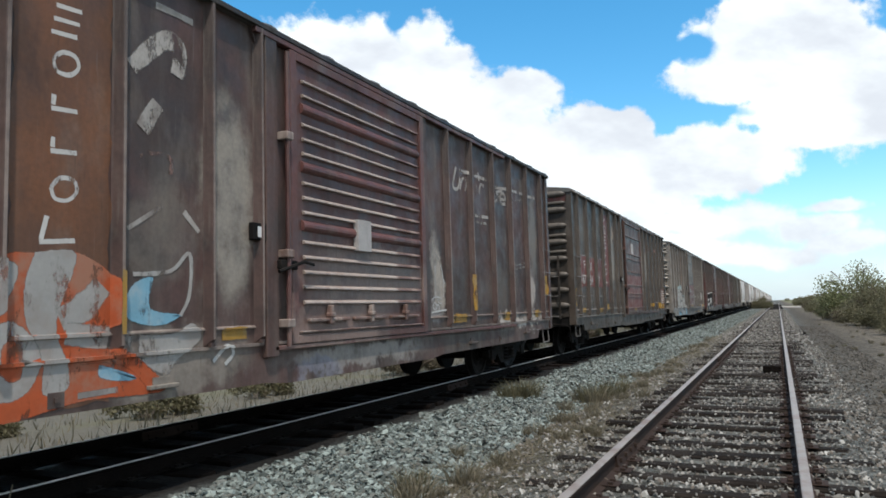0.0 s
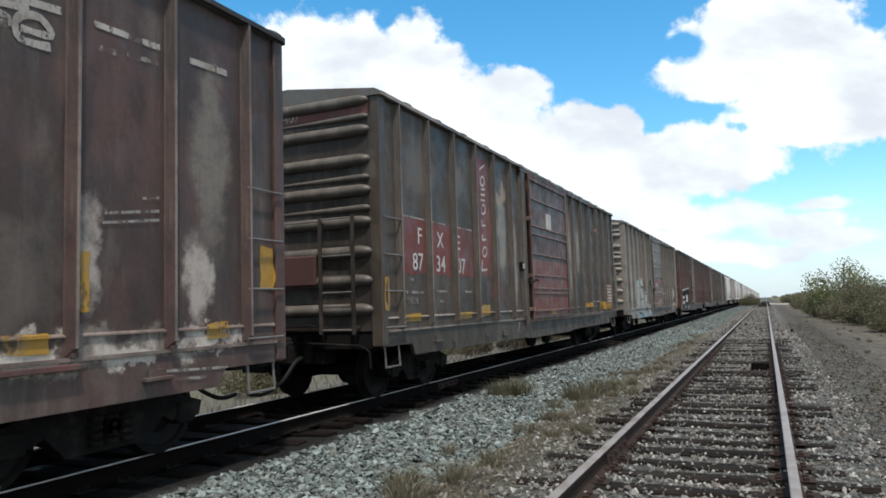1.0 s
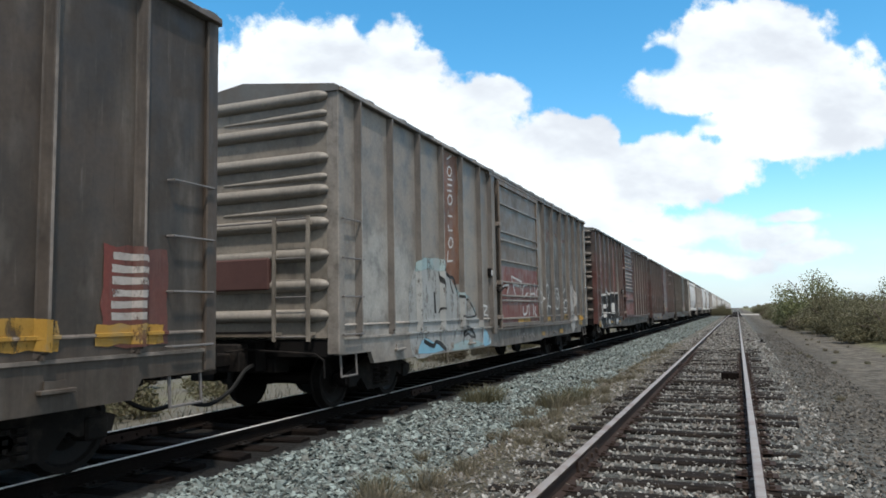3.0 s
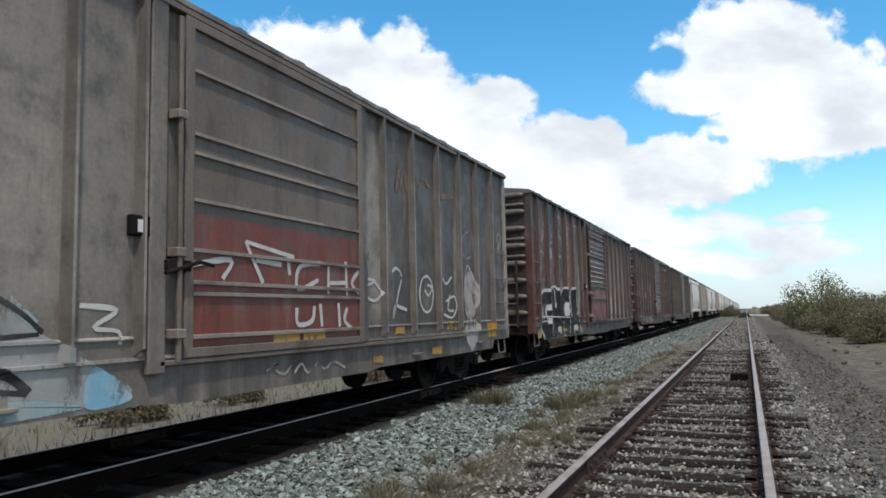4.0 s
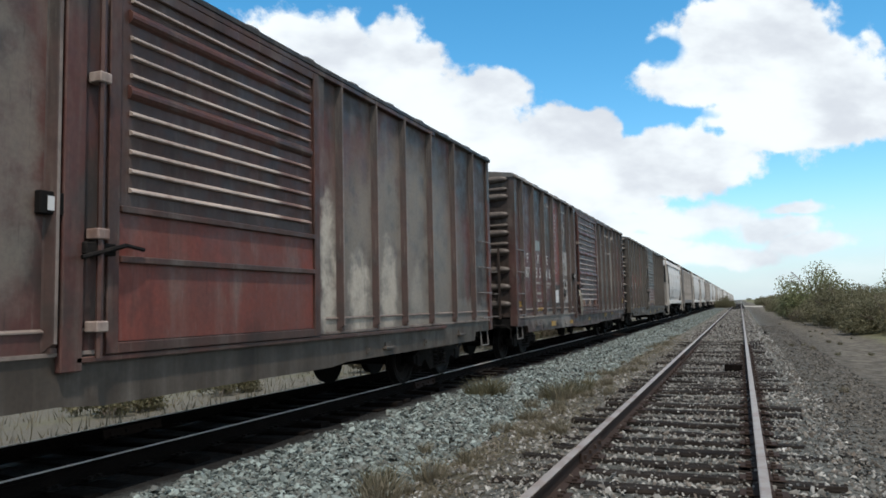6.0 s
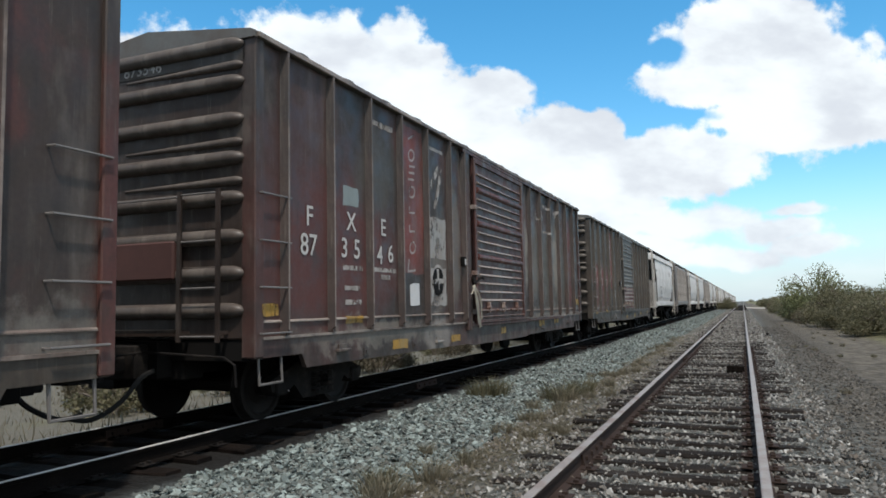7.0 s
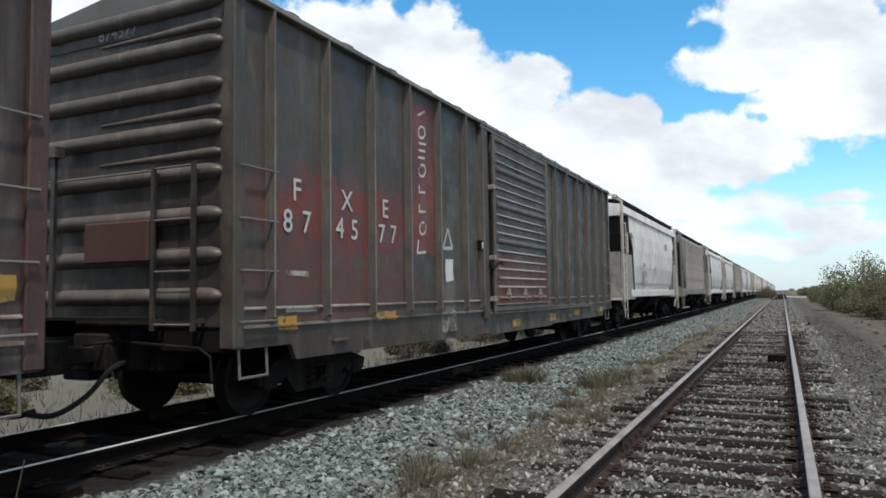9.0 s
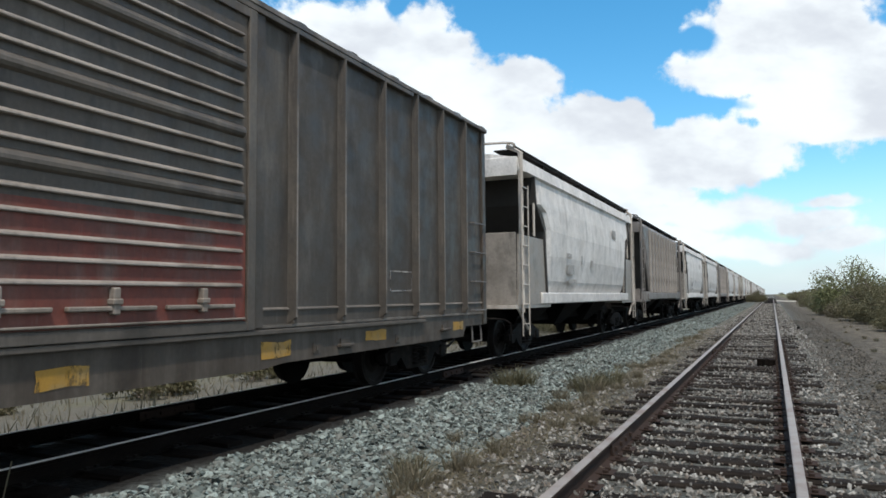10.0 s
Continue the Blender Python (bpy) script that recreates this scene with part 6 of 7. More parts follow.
word(car_d, "5", 2.89, 2.13, 0.36, M_FADED)
word(car_d, "4", 3.27, 2.13, 0.36, M_FADED)
word(car_d, "de", 3.04, 3.52, 0.56, M_FADED, 0.3)
rect(car_d, M_REDP, 3.82, 4.66, 2.05, 4.2, "stripe")
letters_up(car_d, 4.25, 2.3, 4.1, M_STENCIL)
spray(car_d, M_FADED, 0.09, [(1.40, 3.80), (1.34, 3.49), (1.15, 3.26)])
spray(car_d, M_FADED, 0.09, [(2.42, 3.88), (2.29, 3.46)])
spray(car_d, M_FADED, 0.09, [(2.01, 3.27), (2.33, 3.35)])
spray(car_d, M_FADED, 0.09, [(0.96, 3.00), (1.38, 2.94)])
spray(car_d, M_FADED, 0.09, [(2.73, 2.99), (3.33, 2.98)])
spray(car_d, M_FADED, 0.09, [(2.97, 4.14), (3.44, 4.12)])
spray(car_d, M_FADED, 0.09, [(4.77, 4.09), (5.46, 4.10)])
rect(car_d, M_SLATE, 1.88, 2.25, 2.85, 3.15)
area(car_d, M_BLACKP, [(0.69, 1.35), (0.87, 1.73), (1.18, 1.93), (1.73, 1.95), (2.02, 2.04), (2.60, 2.08), (2.89, 1.85), (3.07, 1.79), (3.38, 2.04), (3.94, 2.04), (4.31, 1.77), (4.52, 2.03), (4.94, 2.03), (5.47, 1.33), (5.65, 0.75), (2.78, 0.71), (1.17, 0.69), (0.83, 0.92)])
spray(car_d, M_CHALK, 0.1, [(1.69, 1.97), (1.15, 1.94), (0.81, 1.71), (0.67, 1.35), (0.78, 0.99), (1.14, 0.71)])
spray(car_d, M_CHALK, 0.05, [(1.24, 1.60), (1.10, 1.39), (1.19, 1.12)])
spray(car_d, M_CHALK, 0.09, [(2.01, 2.02), (2.03, 1.65), (2.03, 1.21), (2.07, 0.72)])
spray(car_d, M_CHALK, 0.08, [(1.98, 2.05), (2.55, 2.08), (2.89, 1.80), (2.78, 1.40), (3.02, 1.29)])
spray(car_d, M_CHALK, 0.09, [(2.38, 2.00), (2.47, 1.51)])
spray(car_d, M_CHALK, 0.08, [(3.02, 1.30), (2.97, 1.67), (3.32, 2.03), (3.82, 2.06), (4.31, 1.70), (4.41, 1.20)])
spray(car_d, M_CHALK, 0.08, [(4.16, 1.56), (4.42, 2.04), (4.94, 2.04), (5.31, 1.56), (5.54, 0.93), (5.70, 0.73)])
spray(car_d, M_CHALK, 0.05, [(4.87, 1.86), (4.78, 1.41)])
spray(car_d, M_CHALK, 0.04, [(0.69, 1.26), (1.81, 1.26), (4.30, 1.20)])
spray(car_d, M_CHALK, 0.07, [(3.32, 1.10), (3.35, 0.73), (3.47, 0.70)])
spray(car_d, M_CHALK, 0.07, [(4.24, 1.14), (4.05, 0.74)])
spray(car_d, M_CHALK, 0.06, [(5.01, 1.79), (5.39, 1.37), (4.93, 1.32)])
spray(car_d, M_CHALK, 0.04, [(0.72, 1.13), (1.96, 1.16)])
area(car_d, M_CHALK, [(1.68, 1.60), (1.40, 1.56), (1.29, 1.36), (1.55, 1.07), (1.77, 1.12), (1.74, 1.22), (1.50, 1.27), (1.48, 1.41), (1.69, 1.43)])
area(car_d, M_CHALK, [(3.86, 1.45), (3.80, 1.30), (3.64, 1.24), (3.50, 1.30), (3.44, 1.45), (3.50, 1.60), (3.65, 1.67), (3.80, 1.61)])
area(car_d, M_CHALK, [(2.58, 0.96), (2.97, 0.99), (3.02, 0.72), (2.87, 0.80), (2.71, 0.81), (2.64, 0.71)])
area(car_d, M_CHALK, [(4.59, 0.97), (5.14, 0.99), (5.17, 0.71), (4.99, 0.79), (4.73, 0.79), (4.59, 0.71)])
area(car_d, M_CHALK, [(0.87, 0.87), (1.17, 0.69), (1.04, 0.70)])
area(car_d, M_CHALK, [(2.38, 1.65), (2.58, 1.63), (2.53, 1.51), (2.41, 1.50)])
area(car_d, M_CHALK, [(4.05, 1.35), (4.26, 1.34), (4.21, 1.52)])
rect(car_d, M_YELLOW, 3.21, 3.67, 0.82, 0.91)
rect(car_d, M_YELLOW, 5.45, 5.78, 0.80, 0.90)
rect(car_d, M_YELLOW, 0.43, 0.83, 0.72, 0.96)
spray(car_d, M_FADED, 0.03, [(0.67, 1.77), (1.03, 1.76), (0.76, 1.62), (0.95, 1.53), (0.74, 1.37)])

# fifth car: brown with numbers, a pale panel and a round emblem
word(car_e, "X", 2.23, 2.53, 0.36, M_WHITE)
word(car_e, "E", 3.18, 2.54, 0.36, M_WHITE)
word(car_e, "3", 2.04, 2.16, 0.38, M_WHITE)
word(car_e, "5", 2.38, 2.16, 0.38, M_WHITE)
word(car_e, "4", 3.06, 2.12, 0.38, M_WHITE)
word(car_e, "6", 3.41, 2.16, 0.38, M_WHITE)
word(car_e, "F", 1.20, 2.50, 0.36, M_WHITE)
word(car_e, "87", 1.18, 2.14, 0.38, M_WHITE)
rect(car_e, M_SLATE, 2.03, 2.45, 2.76, 3.04)
rect(car_e, M_FADED, 2.85, 3.60, 1.90, 1.93)
rect(car_e, M_FADED, 2.01, 2.56, 1.90, 1.92)
rect(car_e, M_REDP, 3.82, 4.66, 1.9, 4.3, "stripe")
letters_up(car_e, 4.22, 2.02, 4.15, M_STENCIL)
rect(car_e, M_PLACARD, 4.09, 4.45, 1.38, 1.73)
rect(car_e, M_GREYP, 4.86, 5.63, 2.19, 2.92)
rect(car_e, M_GREYP, 4.93, 5.62, 1.37, 2.04)
area(car_e, M_UNDER, [(5.54, 1.82), (5.46, 1.62), (5.27, 1.54), (5.07, 1.61), (4.98, 1.79), (5.05, 1.98), (5.24, 2.07), (5.44, 2.01)])
spray(car_e, M_FADED, 0.06, [(5.54, 1.82), (5.46, 1.62), (5.27, 1.54), (5.07, 1.61), (4.98, 1.79), (5.05, 1.98), (5.24, 2.07), (5.44, 2.01), (5.54, 1.82)])
spray(car_e, M_FADED, 0.1, [(5.02, 1.79), (5.52, 1.82)])
spray(car_e, M_FADED, 0.1, [(5.24, 2.02), (5.27, 1.56)])
spray(car_e, M_FADED, 0.14, [(4.89, 3.34), (5.35, 3.83)])
spray(car_e, M_FADED, 0.14, [(5.44, 3.83), (5.36, 3.51), (5.15, 3.07)])
rect(car_e, M_FADED, 2.84, 3.54, 4.05, 4.14)
rect(car_e, M_FADED, 4.82, 5.56, 4.11, 4.14)
rect(car_e, M_YELLOW, 2.06, 2.53, 1.15, 1.26)
rect(car_e, M_YELLOW, 3.43, 3.96, 0.72, 0.87)
rect(car_e, M_YELLOW, 5.78, 6.24, 0.72, 0.85)
rect(car_e, M_FADED, 2.03, 2.46, 1.62, 1.65)
rect(car_e, M_FADED, 2.05, 2.50, 1.43, 1.46)
rect(car_e, M_FADED, 3.08, 3.39, 1.80, 1.82)
rect(car_e, M_YELLOW, 0.20, 0.56, 1.29, 1.43)
spray(car_e, M_FADED, 0.08, [(11.90, 3.85), (11.89, 3.62), (12.12, 3.65), (12.22, 3.94)])
spray(car_e, M_FADED, 0.08, [(12.28, 3.62), (12.44, 3.87), (12.56, 3.66)])
spray(car_e, M_FADED, 0.08, [(12.55, 4.04), (13.18, 3.99)])
spray(car_e, M_FADED, 0.08, [(13.74, 3.91), (14.12, 4.04), (13.89, 3.83)])
spray(car_e, M_FADED, 0.08, [(12.57, 3.32), (13.18, 3.32)])
spray(car_e, M_FADED, 0.08, [(14.36, 3.90), (14.61, 3.75)])
rect(car_e, M_YELLOW, 11.86, 12.40, 0.80, 0.97)
rect(car_e, M_YELLOW, 13.47, 13.97, 0.85, 1.00)
rect(car_e, M_YELLOW, 8.69, 9.03, 0.75, 0.89)
rect(car_e, M_YELLOW, 16.03, 16.82, 1.33, 1.53)

# last boxcar: dark grey with a red stripe and numbers
for c, y, z, h in (("F", 1.13, 2.52, 0.36), ("X", 2.15, 2.51, 0.36), ("E", 3.10, 2.51, 0.36), ("8", 0.97, 2.16, 0.36), ("7", 1.31, 2.17, 0.36), ("4", 1.99, 2.16, 0.36),
                   ("5", 2.32, 2.16, 0.36), ("7", 3.00, 2.16, 0.36), ("7", 3.32, 2.17, 0.36)):
    word(car_f, c, y, z, h, M_WHITE)
rect(car_f, M_REDP, 3.83, 4.65, 1.95, 4.25, "stripe")
letters_up(car_f, 4.24, 2.05, 4.1, M_WHITE)
spray(car_f, M_CHALK, 0.06, [(4.95, 2.08), (5.13, 2.41)])
spray(car_f, M_CHALK, 0.06, [(5.13, 2.41), (5.30, 2.10)])
spray(car_f, M_CHALK, 0.06, [(5.30, 2.10), (4.95, 2.08)])
rect(car_f, M_PLACARD, 5.03, 5.32, 1.56, 1.90)
rect(car_f, M_YELLOW, 0.81, 1.14, 0.99, 1.14)
rect(car_f, M_YELLOW, 2.84, 3.38, 1.01, 1.13)
rect(car_f, M_YELLOW, 8.08, 8.54, 0.68, 0.84)
rect(car_f, M_YELLOW, 10.60, 11.10, 0.70, 0.88)
rect(car_f, M_YELLOW, 12.71, 13.26, 0.77, 0.91)
rect(car_f, M_YELLOW, 15.53, 15.96, 0.78, 0.93)
spray(car_f, M_GHOST2, 0.025, [(13.40, 1.71), (14.06, 1.71)])
spray(car_f, M_GHOST2, 0.025, [(14.06, 1.71), (14.05, 1.44)])
spray(car_f, M_GHOST2, 0.025, [(14.05, 1.44), (13.40, 1.43)])
spray(car_f, M_GHOST2, 0.025, [(13.40, 1.43), (13.40, 1.71)])
rect(car_f, M_GHOST2, 4.83, 5.38, 0.75, 1.11)
rect(car_f, M_FADED, 0.94, 1.35, 1.58, 1.62)
rect(car_f, M_FADED, 0.94, 1.51, 1.19, 1.22)


# ---- covered hopper cars ----
HLEN = 14.2


def loft(rings, close=True):
    bm = bmesh.new()
    rows = [[bm.verts.new(p) for p in r] for r in rings]
    for a, b in zip(rows, rows[1:]):
        for k in range(len(a) - 1):
            bm.faces.new([a[k], a[k + 1], b[k + 1], b[k]])
    if close:
        for r in (rows[0], rows[-1]):
            m = len(r) - 1
            for k in range(m // 2):
                f = [r[k], r[k + 1], r[m - k - 1], r[m - k]]
                bm.faces.new(f if k + 1 < m - k - 1 else f[:2] + f[3:])
    bmesh.ops.recalc_face_normals(bm, faces=bm.faces)
    return bm


def hopper(label, mat, frame_mat, ribbed=False):
    car = thing("hopper_car", label, "hopper car", group="hopper cars of the train")
    # body outline: height, half width, setback of the end
    prof = [(1.36, 1.36, 2.1), (1.7, 1.50, 2.2), (2.3, 1.58, 2.25), (2.9, 1.60, 2.2), (3.3, 1.58, 1.95), (3.45, 1.57, 1.45), (4.02, 1.50, 1.3), (4.06, 1.56, 0.4), (4.34, 1.50, 0.35), (4.46, 0.9, 0.35), (4.52, 0.0, 0.35)]
    if ribbed:
        prof = [(1.36, 1.50, 2.6), (1.7, 1.50, 2.5), (2.9, 1.50, 1.9), (3.9, 1.50, 1.1), (4.25, 1.50, 0.7), (4.42, 1.35, 0.6), (4.5, 0.8, 0.6), (4.54, 0.0, 0.6)]
    sec = [(-w, z, s) for z, w, s in prof] + [(w, z, s) for z, w, s in prof[-2::-1]]
    cuts = [0.0, 0.02, 0.25, 0.5, 0.75, 0.98, 1.0]
    rings = []
    for c in cuts:
        sh = 0.06 if c in (0.0, 1.0) else 0.0
        rings.append([((x - math.copysign(sh, x) if x else 0), s + (HLEN - 2 * s) * c, z) for x, z, s in sec])
    part("body", loft(rings), mat, car)
    # bay partitions seen below, with their outlets
    for y in (3.6, 7.1, 10.6):
        bm = loft([[(-1.3, y - 1.5, 1.5), (1.3, y - 1.5, 1.5), (1.3, y + 1.5, 1.5), (-1.3, y + 1.5, 1.5), (-1.3, y - 1.5, 1.5)],
                   [(-0.4, y - 0.4, 0.5), (0.4, y - 0.4, 0.5), (0.4, y + 0.4, 0.5), (-0.4, y + 0.4, 0.5), (-0.4, y - 0.4, 0.5)]], False)
        part("outlet", bm, M_UNDER, car)
    for s in (-1, 1):
        part("side_sill", boxm(s * 1.45 - 0.12, s * 1.45 + 0.12, 1.75, HLEN - 1.75, 1.16, 1.42, 0.02), mat, car)
        part("roof_walk", boxm(s * 1.12 - 0.25, s * 1.12 + 0.25, 0.5, HLEN - 0.5, 4.53, 4.56), M_IRON, car)
        bm = bmesh.new()
        for k in range(8):
            y = 0.9 + k * (HLEN - 1.8) / 7
            box(bm, s * 1.34 - 0.02, s * 1.34 + 0.02, y - 0.03, y + 0.03, 4.32, 4.60)
        tube(bm, [(s * 1.34, 0.5, 4.61), (s * 1.34, HLEN - 0.5, 4.61)], 0.03)
        part("roof_walk_rail", bm, M_IRON, car)
        if ribbed:
            rib = shared("hopper_rib%d" % s, lambda: mesh_of(boxm(s * 1.54 - 0.045, s * 1.54 + 0.045, -0.05, 0.05, 1.45, 4.2, 0.01), "side_post", H_RIB))
            for k in range(11):
                part("side_post", rib, None, car, at=(0, 2.6 + k * (HLEN - 5.2) / 10, 0))
    for k in range(5):
        part("hatch", box(boxm(-0.45, 0.45, 1.6 + k * 2.45, 2.8 + k * 2.45, 4.54, 4.64, 0.02), -0.05, 0.05, 2.1 + k * 2.45, 2.3 + k * 2.45, 4.64, 4.70), mat, car)
    for turn in (0, 1):
        def put(o):
            if turn:
                o.rotation_euler, o.location = (0, 0, math.pi), (0, HLEN, 0)
            return o
        for s in (-1, 1):
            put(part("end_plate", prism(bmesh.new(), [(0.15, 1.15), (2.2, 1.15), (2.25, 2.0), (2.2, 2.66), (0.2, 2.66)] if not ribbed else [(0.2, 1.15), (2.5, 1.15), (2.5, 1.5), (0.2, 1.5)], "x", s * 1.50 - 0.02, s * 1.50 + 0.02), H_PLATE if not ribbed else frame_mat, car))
            put(part("stanchion", tube(bmesh.new(), [(s * 1.5, 0.45, 1.0), (s * 1.5, 0.45, 4.45), (s * 1.2, 0.45, 4.62)], 0.06), frame_mat, car))
            put(part("stanchion", tube(bmesh.new(), [(s * 1.5, 1.35, 2.7), (s * 1.5, 1.35, 3.45)], 0.03), frame_mat, car))
            lad = bmesh.new()
            for k in range(8):
                tube(lad, [(s * 1.56, 0.3, 0.75 + 0.42 * k), (s * 1.56, 0.75, 0.75 + 0.42 * k)], 0.014)
            tube(lad, [(s * 1.56, 0.3, 0.5), (s * 1.56, 0.3, 3.75)], 0.016)
            tube(lad, [(s * 1.56, 0.75, 0.5), (s * 1.56, 0.75, 3.75)], 0.016)
            put(part("ladder", lad, frame_mat, car))
            put(part("brace", tube(bmesh.new(), [(s * 1.45, 0.2, 1.15), (s * 1.45, 0.95, 0.62)], 0.03), frame_mat, car))
        put(part("platform", box(boxm(-1.5, 1.5, 0.0, 2.6, 1.08, 1.16), -1.0, 1.0, 1.2, 2.4, 1.16, 1.5), frame_mat, car))
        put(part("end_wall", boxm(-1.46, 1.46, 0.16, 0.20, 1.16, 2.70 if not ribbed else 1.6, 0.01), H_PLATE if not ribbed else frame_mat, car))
        put(part("end_header", boxm(-1.45, 1.45, 0.33, 0.37, 3.95, 4.36, 0.01), mat, car))
        put(part("slope_sheet", prism(bmesh.new(), [(1.24, 4.04), (1.30, 4.04), (1.42, 3.42), (2.05, 2.85), (2.25, 1.2), (2.17, 1.2), (1.95, 2.85), (1.34, 3.42)], "x", -1.56, 1.56) if not ribbed else prism(bmesh.new(), [(0.68, 4.25), (0.72, 4.25), (2.6, 1.4), (2.5, 1.4)], "x", -1.44, 1.44), M_SLOPE, car, "sloping end sheet coloured dark for shade"))
        put(part("roof_hoop", tube(bmesh.new(), curve_pts([(-1.34, 0.45, 4.55), (-1.15, 0.35, 4.68), (1.15, 0.35, 4.68), (1.34, 0.45, 4.55)]), 0.03), frame_mat, car))
    part("center_sill", boxm(-0.3, 0.3, -0.1, HLEN + 0.1, 0.65, 1.1), M_UNDER, car)
    add_ends_gear(car, HLEN)
    return car, add_trucks(car, HLEN, 1.75)


# dark colour stands in for the shade below the roof overhang
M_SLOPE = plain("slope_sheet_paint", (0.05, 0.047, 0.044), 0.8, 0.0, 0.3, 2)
H_WHITE = paint("off_white_hopper_paint", (0.74, 0.77, 0.80), (0.62, 0.64, 0.66), dust=(0.36, 0.345, 0.32), chalk=0.3, rough=0.6)
H_WFRAME = paint("pale_frame_paint", (0.56, 0.55, 0.53), (0.38, 0.37, 0.35), dust=(0.34, 0.32, 0.30))
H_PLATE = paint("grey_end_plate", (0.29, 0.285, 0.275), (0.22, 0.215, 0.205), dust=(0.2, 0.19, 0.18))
H_BROWN = paint("grey_brown_hopper_paint", (0.215, 0.21, 0.21), (0.172, 0.168, 0.168))
H_RIB = paint("pale_worn_hopper_posts", (0.36, 0.355, 0.35), (0.288, 0.284, 0.280))
H_TAN = paint("tan_hopper_paint", (0.414, 0.368, 0.299), (0.28, 0.24, 0.2))
white_hopper, wh_w = hopper("off-white covered hopper car with rounded sides", H_WHITE, H_WFRAME)
brown_hopper, wh_h = hopper("grey-brown ribbed covered hopper car", H_BROWN, H_BROWN, True)
for y, z, w, h in ((3.8, 2.3, 0.5, 0.14), (3.9, 1.9, 0.7, 0.25), (5.4, 2.2, 0.14, 0.25), (6.5, 2.15, 0.3, 0.2), (4.0, 1.65, 0.8, 0.12), (9.6, 3.2, 0.6, 0.3)):
    part("faded_bar", ragged(y, y + w, z, z + h, 0.01), M_GREYP, white_hopper, at=(1.603 if z > 2.2 else 1.59, 0, 0))
PITCH, H0 = 15.6, 113.5
settle(white_hopper, H0, wh_w)
settle(brown_hopper, H0 + PITCH, wh_h)
for k, c in enumerate("wwbwwtwwwbwwwwbwwwwwbwwwwtwwbwwww"):
    src = {"w": white_hopper, "b": brown_hopper, "t": white_hopper}[c]
    o = copy_thing(src, pose(0, 0, 0))
    if c == "t":
        tagged(o, "tan covered hopper car with rounded sides")
        for q in o.children:
            if q.name.startswith(("body", "side_sill", "hatch", "end_plate")):
                q.data = shared("tan_" + q.data.name, lambda: recolour(q.data, H_TAN))
    settle(o, H0 + PITCH * (k + 2))


# ---- plants ----
def leaf_cloud(name, centres, radii, count, size, seed, mat, flat=0.8):
    """Many small leaf faces in uneven clumps."""
    rng = np.random.default_rng(seed)
    c, r = np.array(centres), np.array(radii)
    k = rng.choice(len(c), count, p=r ** 2 / (r ** 2).sum())
    d = rng.normal(0, 1, (count, 3))
    d /= np.linalg.norm(d, axis=1)[:, None]
    rad = rng.uniform(0.05, 1.0, count) ** 0.55
    p = c[k] + d * (r[k] * rad)[:, None] * np.array([1, 1, flat])
    p = p[p[:, 2] > 0.03]
    n = len(p)
    a = rng.normal(0, 1, (n, 3))
    a /= np.linalg.norm(a, axis=1)[:, None]
    b = np.cross(a, rng.normal(0, 1, (n, 3)))
    b /= np.linalg.norm(b, axis=1)[:, None]
    s = size * rng.uniform(0.5, 1.3, n)[:, None]
    v = np.stack([p - a * s, p + b * s * 0.7, p + a * s, p - b * s * 0.7], 1).reshape(-1, 3)
    return np_mesh(name, v, np.arange(4 * n).reshape(-1, 4), mat)


def shrub(name, label, category, width, height, seed, mat, leaves, size, clumps=14, tree=False):
    rng = random.Random(seed)
    th = thing(name, label, category)
    bm = bmesh.new()
    cs, rs = [], []
    for k in range(clumps):
        a, q = rng.uniform(0, math.tau), rng.uniform(0.1, 1.0) ** 0.6
        top = height * (1 - 0.45 * q) * rng.uniform(0.55, 1.0)
        tip = (math.cos(a) * q * width / 2, math.sin(a) * q * width / 2, top)
        base = (tip[0] * 0.12, tip[1] * 0.12, -0.1)
        mid = (tip[0] * 0.5 + rng.uniform(-.15, .15), tip[1] * 0.5 + rng.uniform(-.15, .15), top * (0.55 if not tree else 0.65))
        pts = curve_pts([base, mid, tuple(0.75 * a + 0.25 * b for a, b in zip(tip, mid))], 3)
        tube(bm, pts, 0.022 if not tree else 0.04, 4)
        for _ in range(2):
            e = tuple(t + rng.uniform(-0.4, 0.4) for t in tip)
            tube(bm, [mid, tuple(0.6 * a + 0.4 * b for a, b in zip(e, mid))], 0.01, 4)
        cs.append((tip[0], tip[1], max(0.25, top - 0.22 * height)))
        rs.append(rng.uniform(0.16, 0.32) * (width + height) / 2)
        if not tree:
            cs.append((tip[0] * 1.05, tip[1] * 1.05, top * 0.35))
            rs.append(rng.uniform(0.14, 0.26) * (width + height) / 2)
    part("trunk", bm, M_TWIG, th, "bare grey-brown stems")
    fine, inner = leaf_cloud("crown", cs, rs, leaves, size, seed, mat), leaf_cloud("crown_core", cs, [r * 0.82 for r in rs], leaves // 2, size * (1.7 if not tree else 1.2), seed + 5, mat)
    bm = bmesh.new()
    bm.from_mesh(fine), bm.from_mesh(inner)
    part("crown", bm, mat, th)
    return th


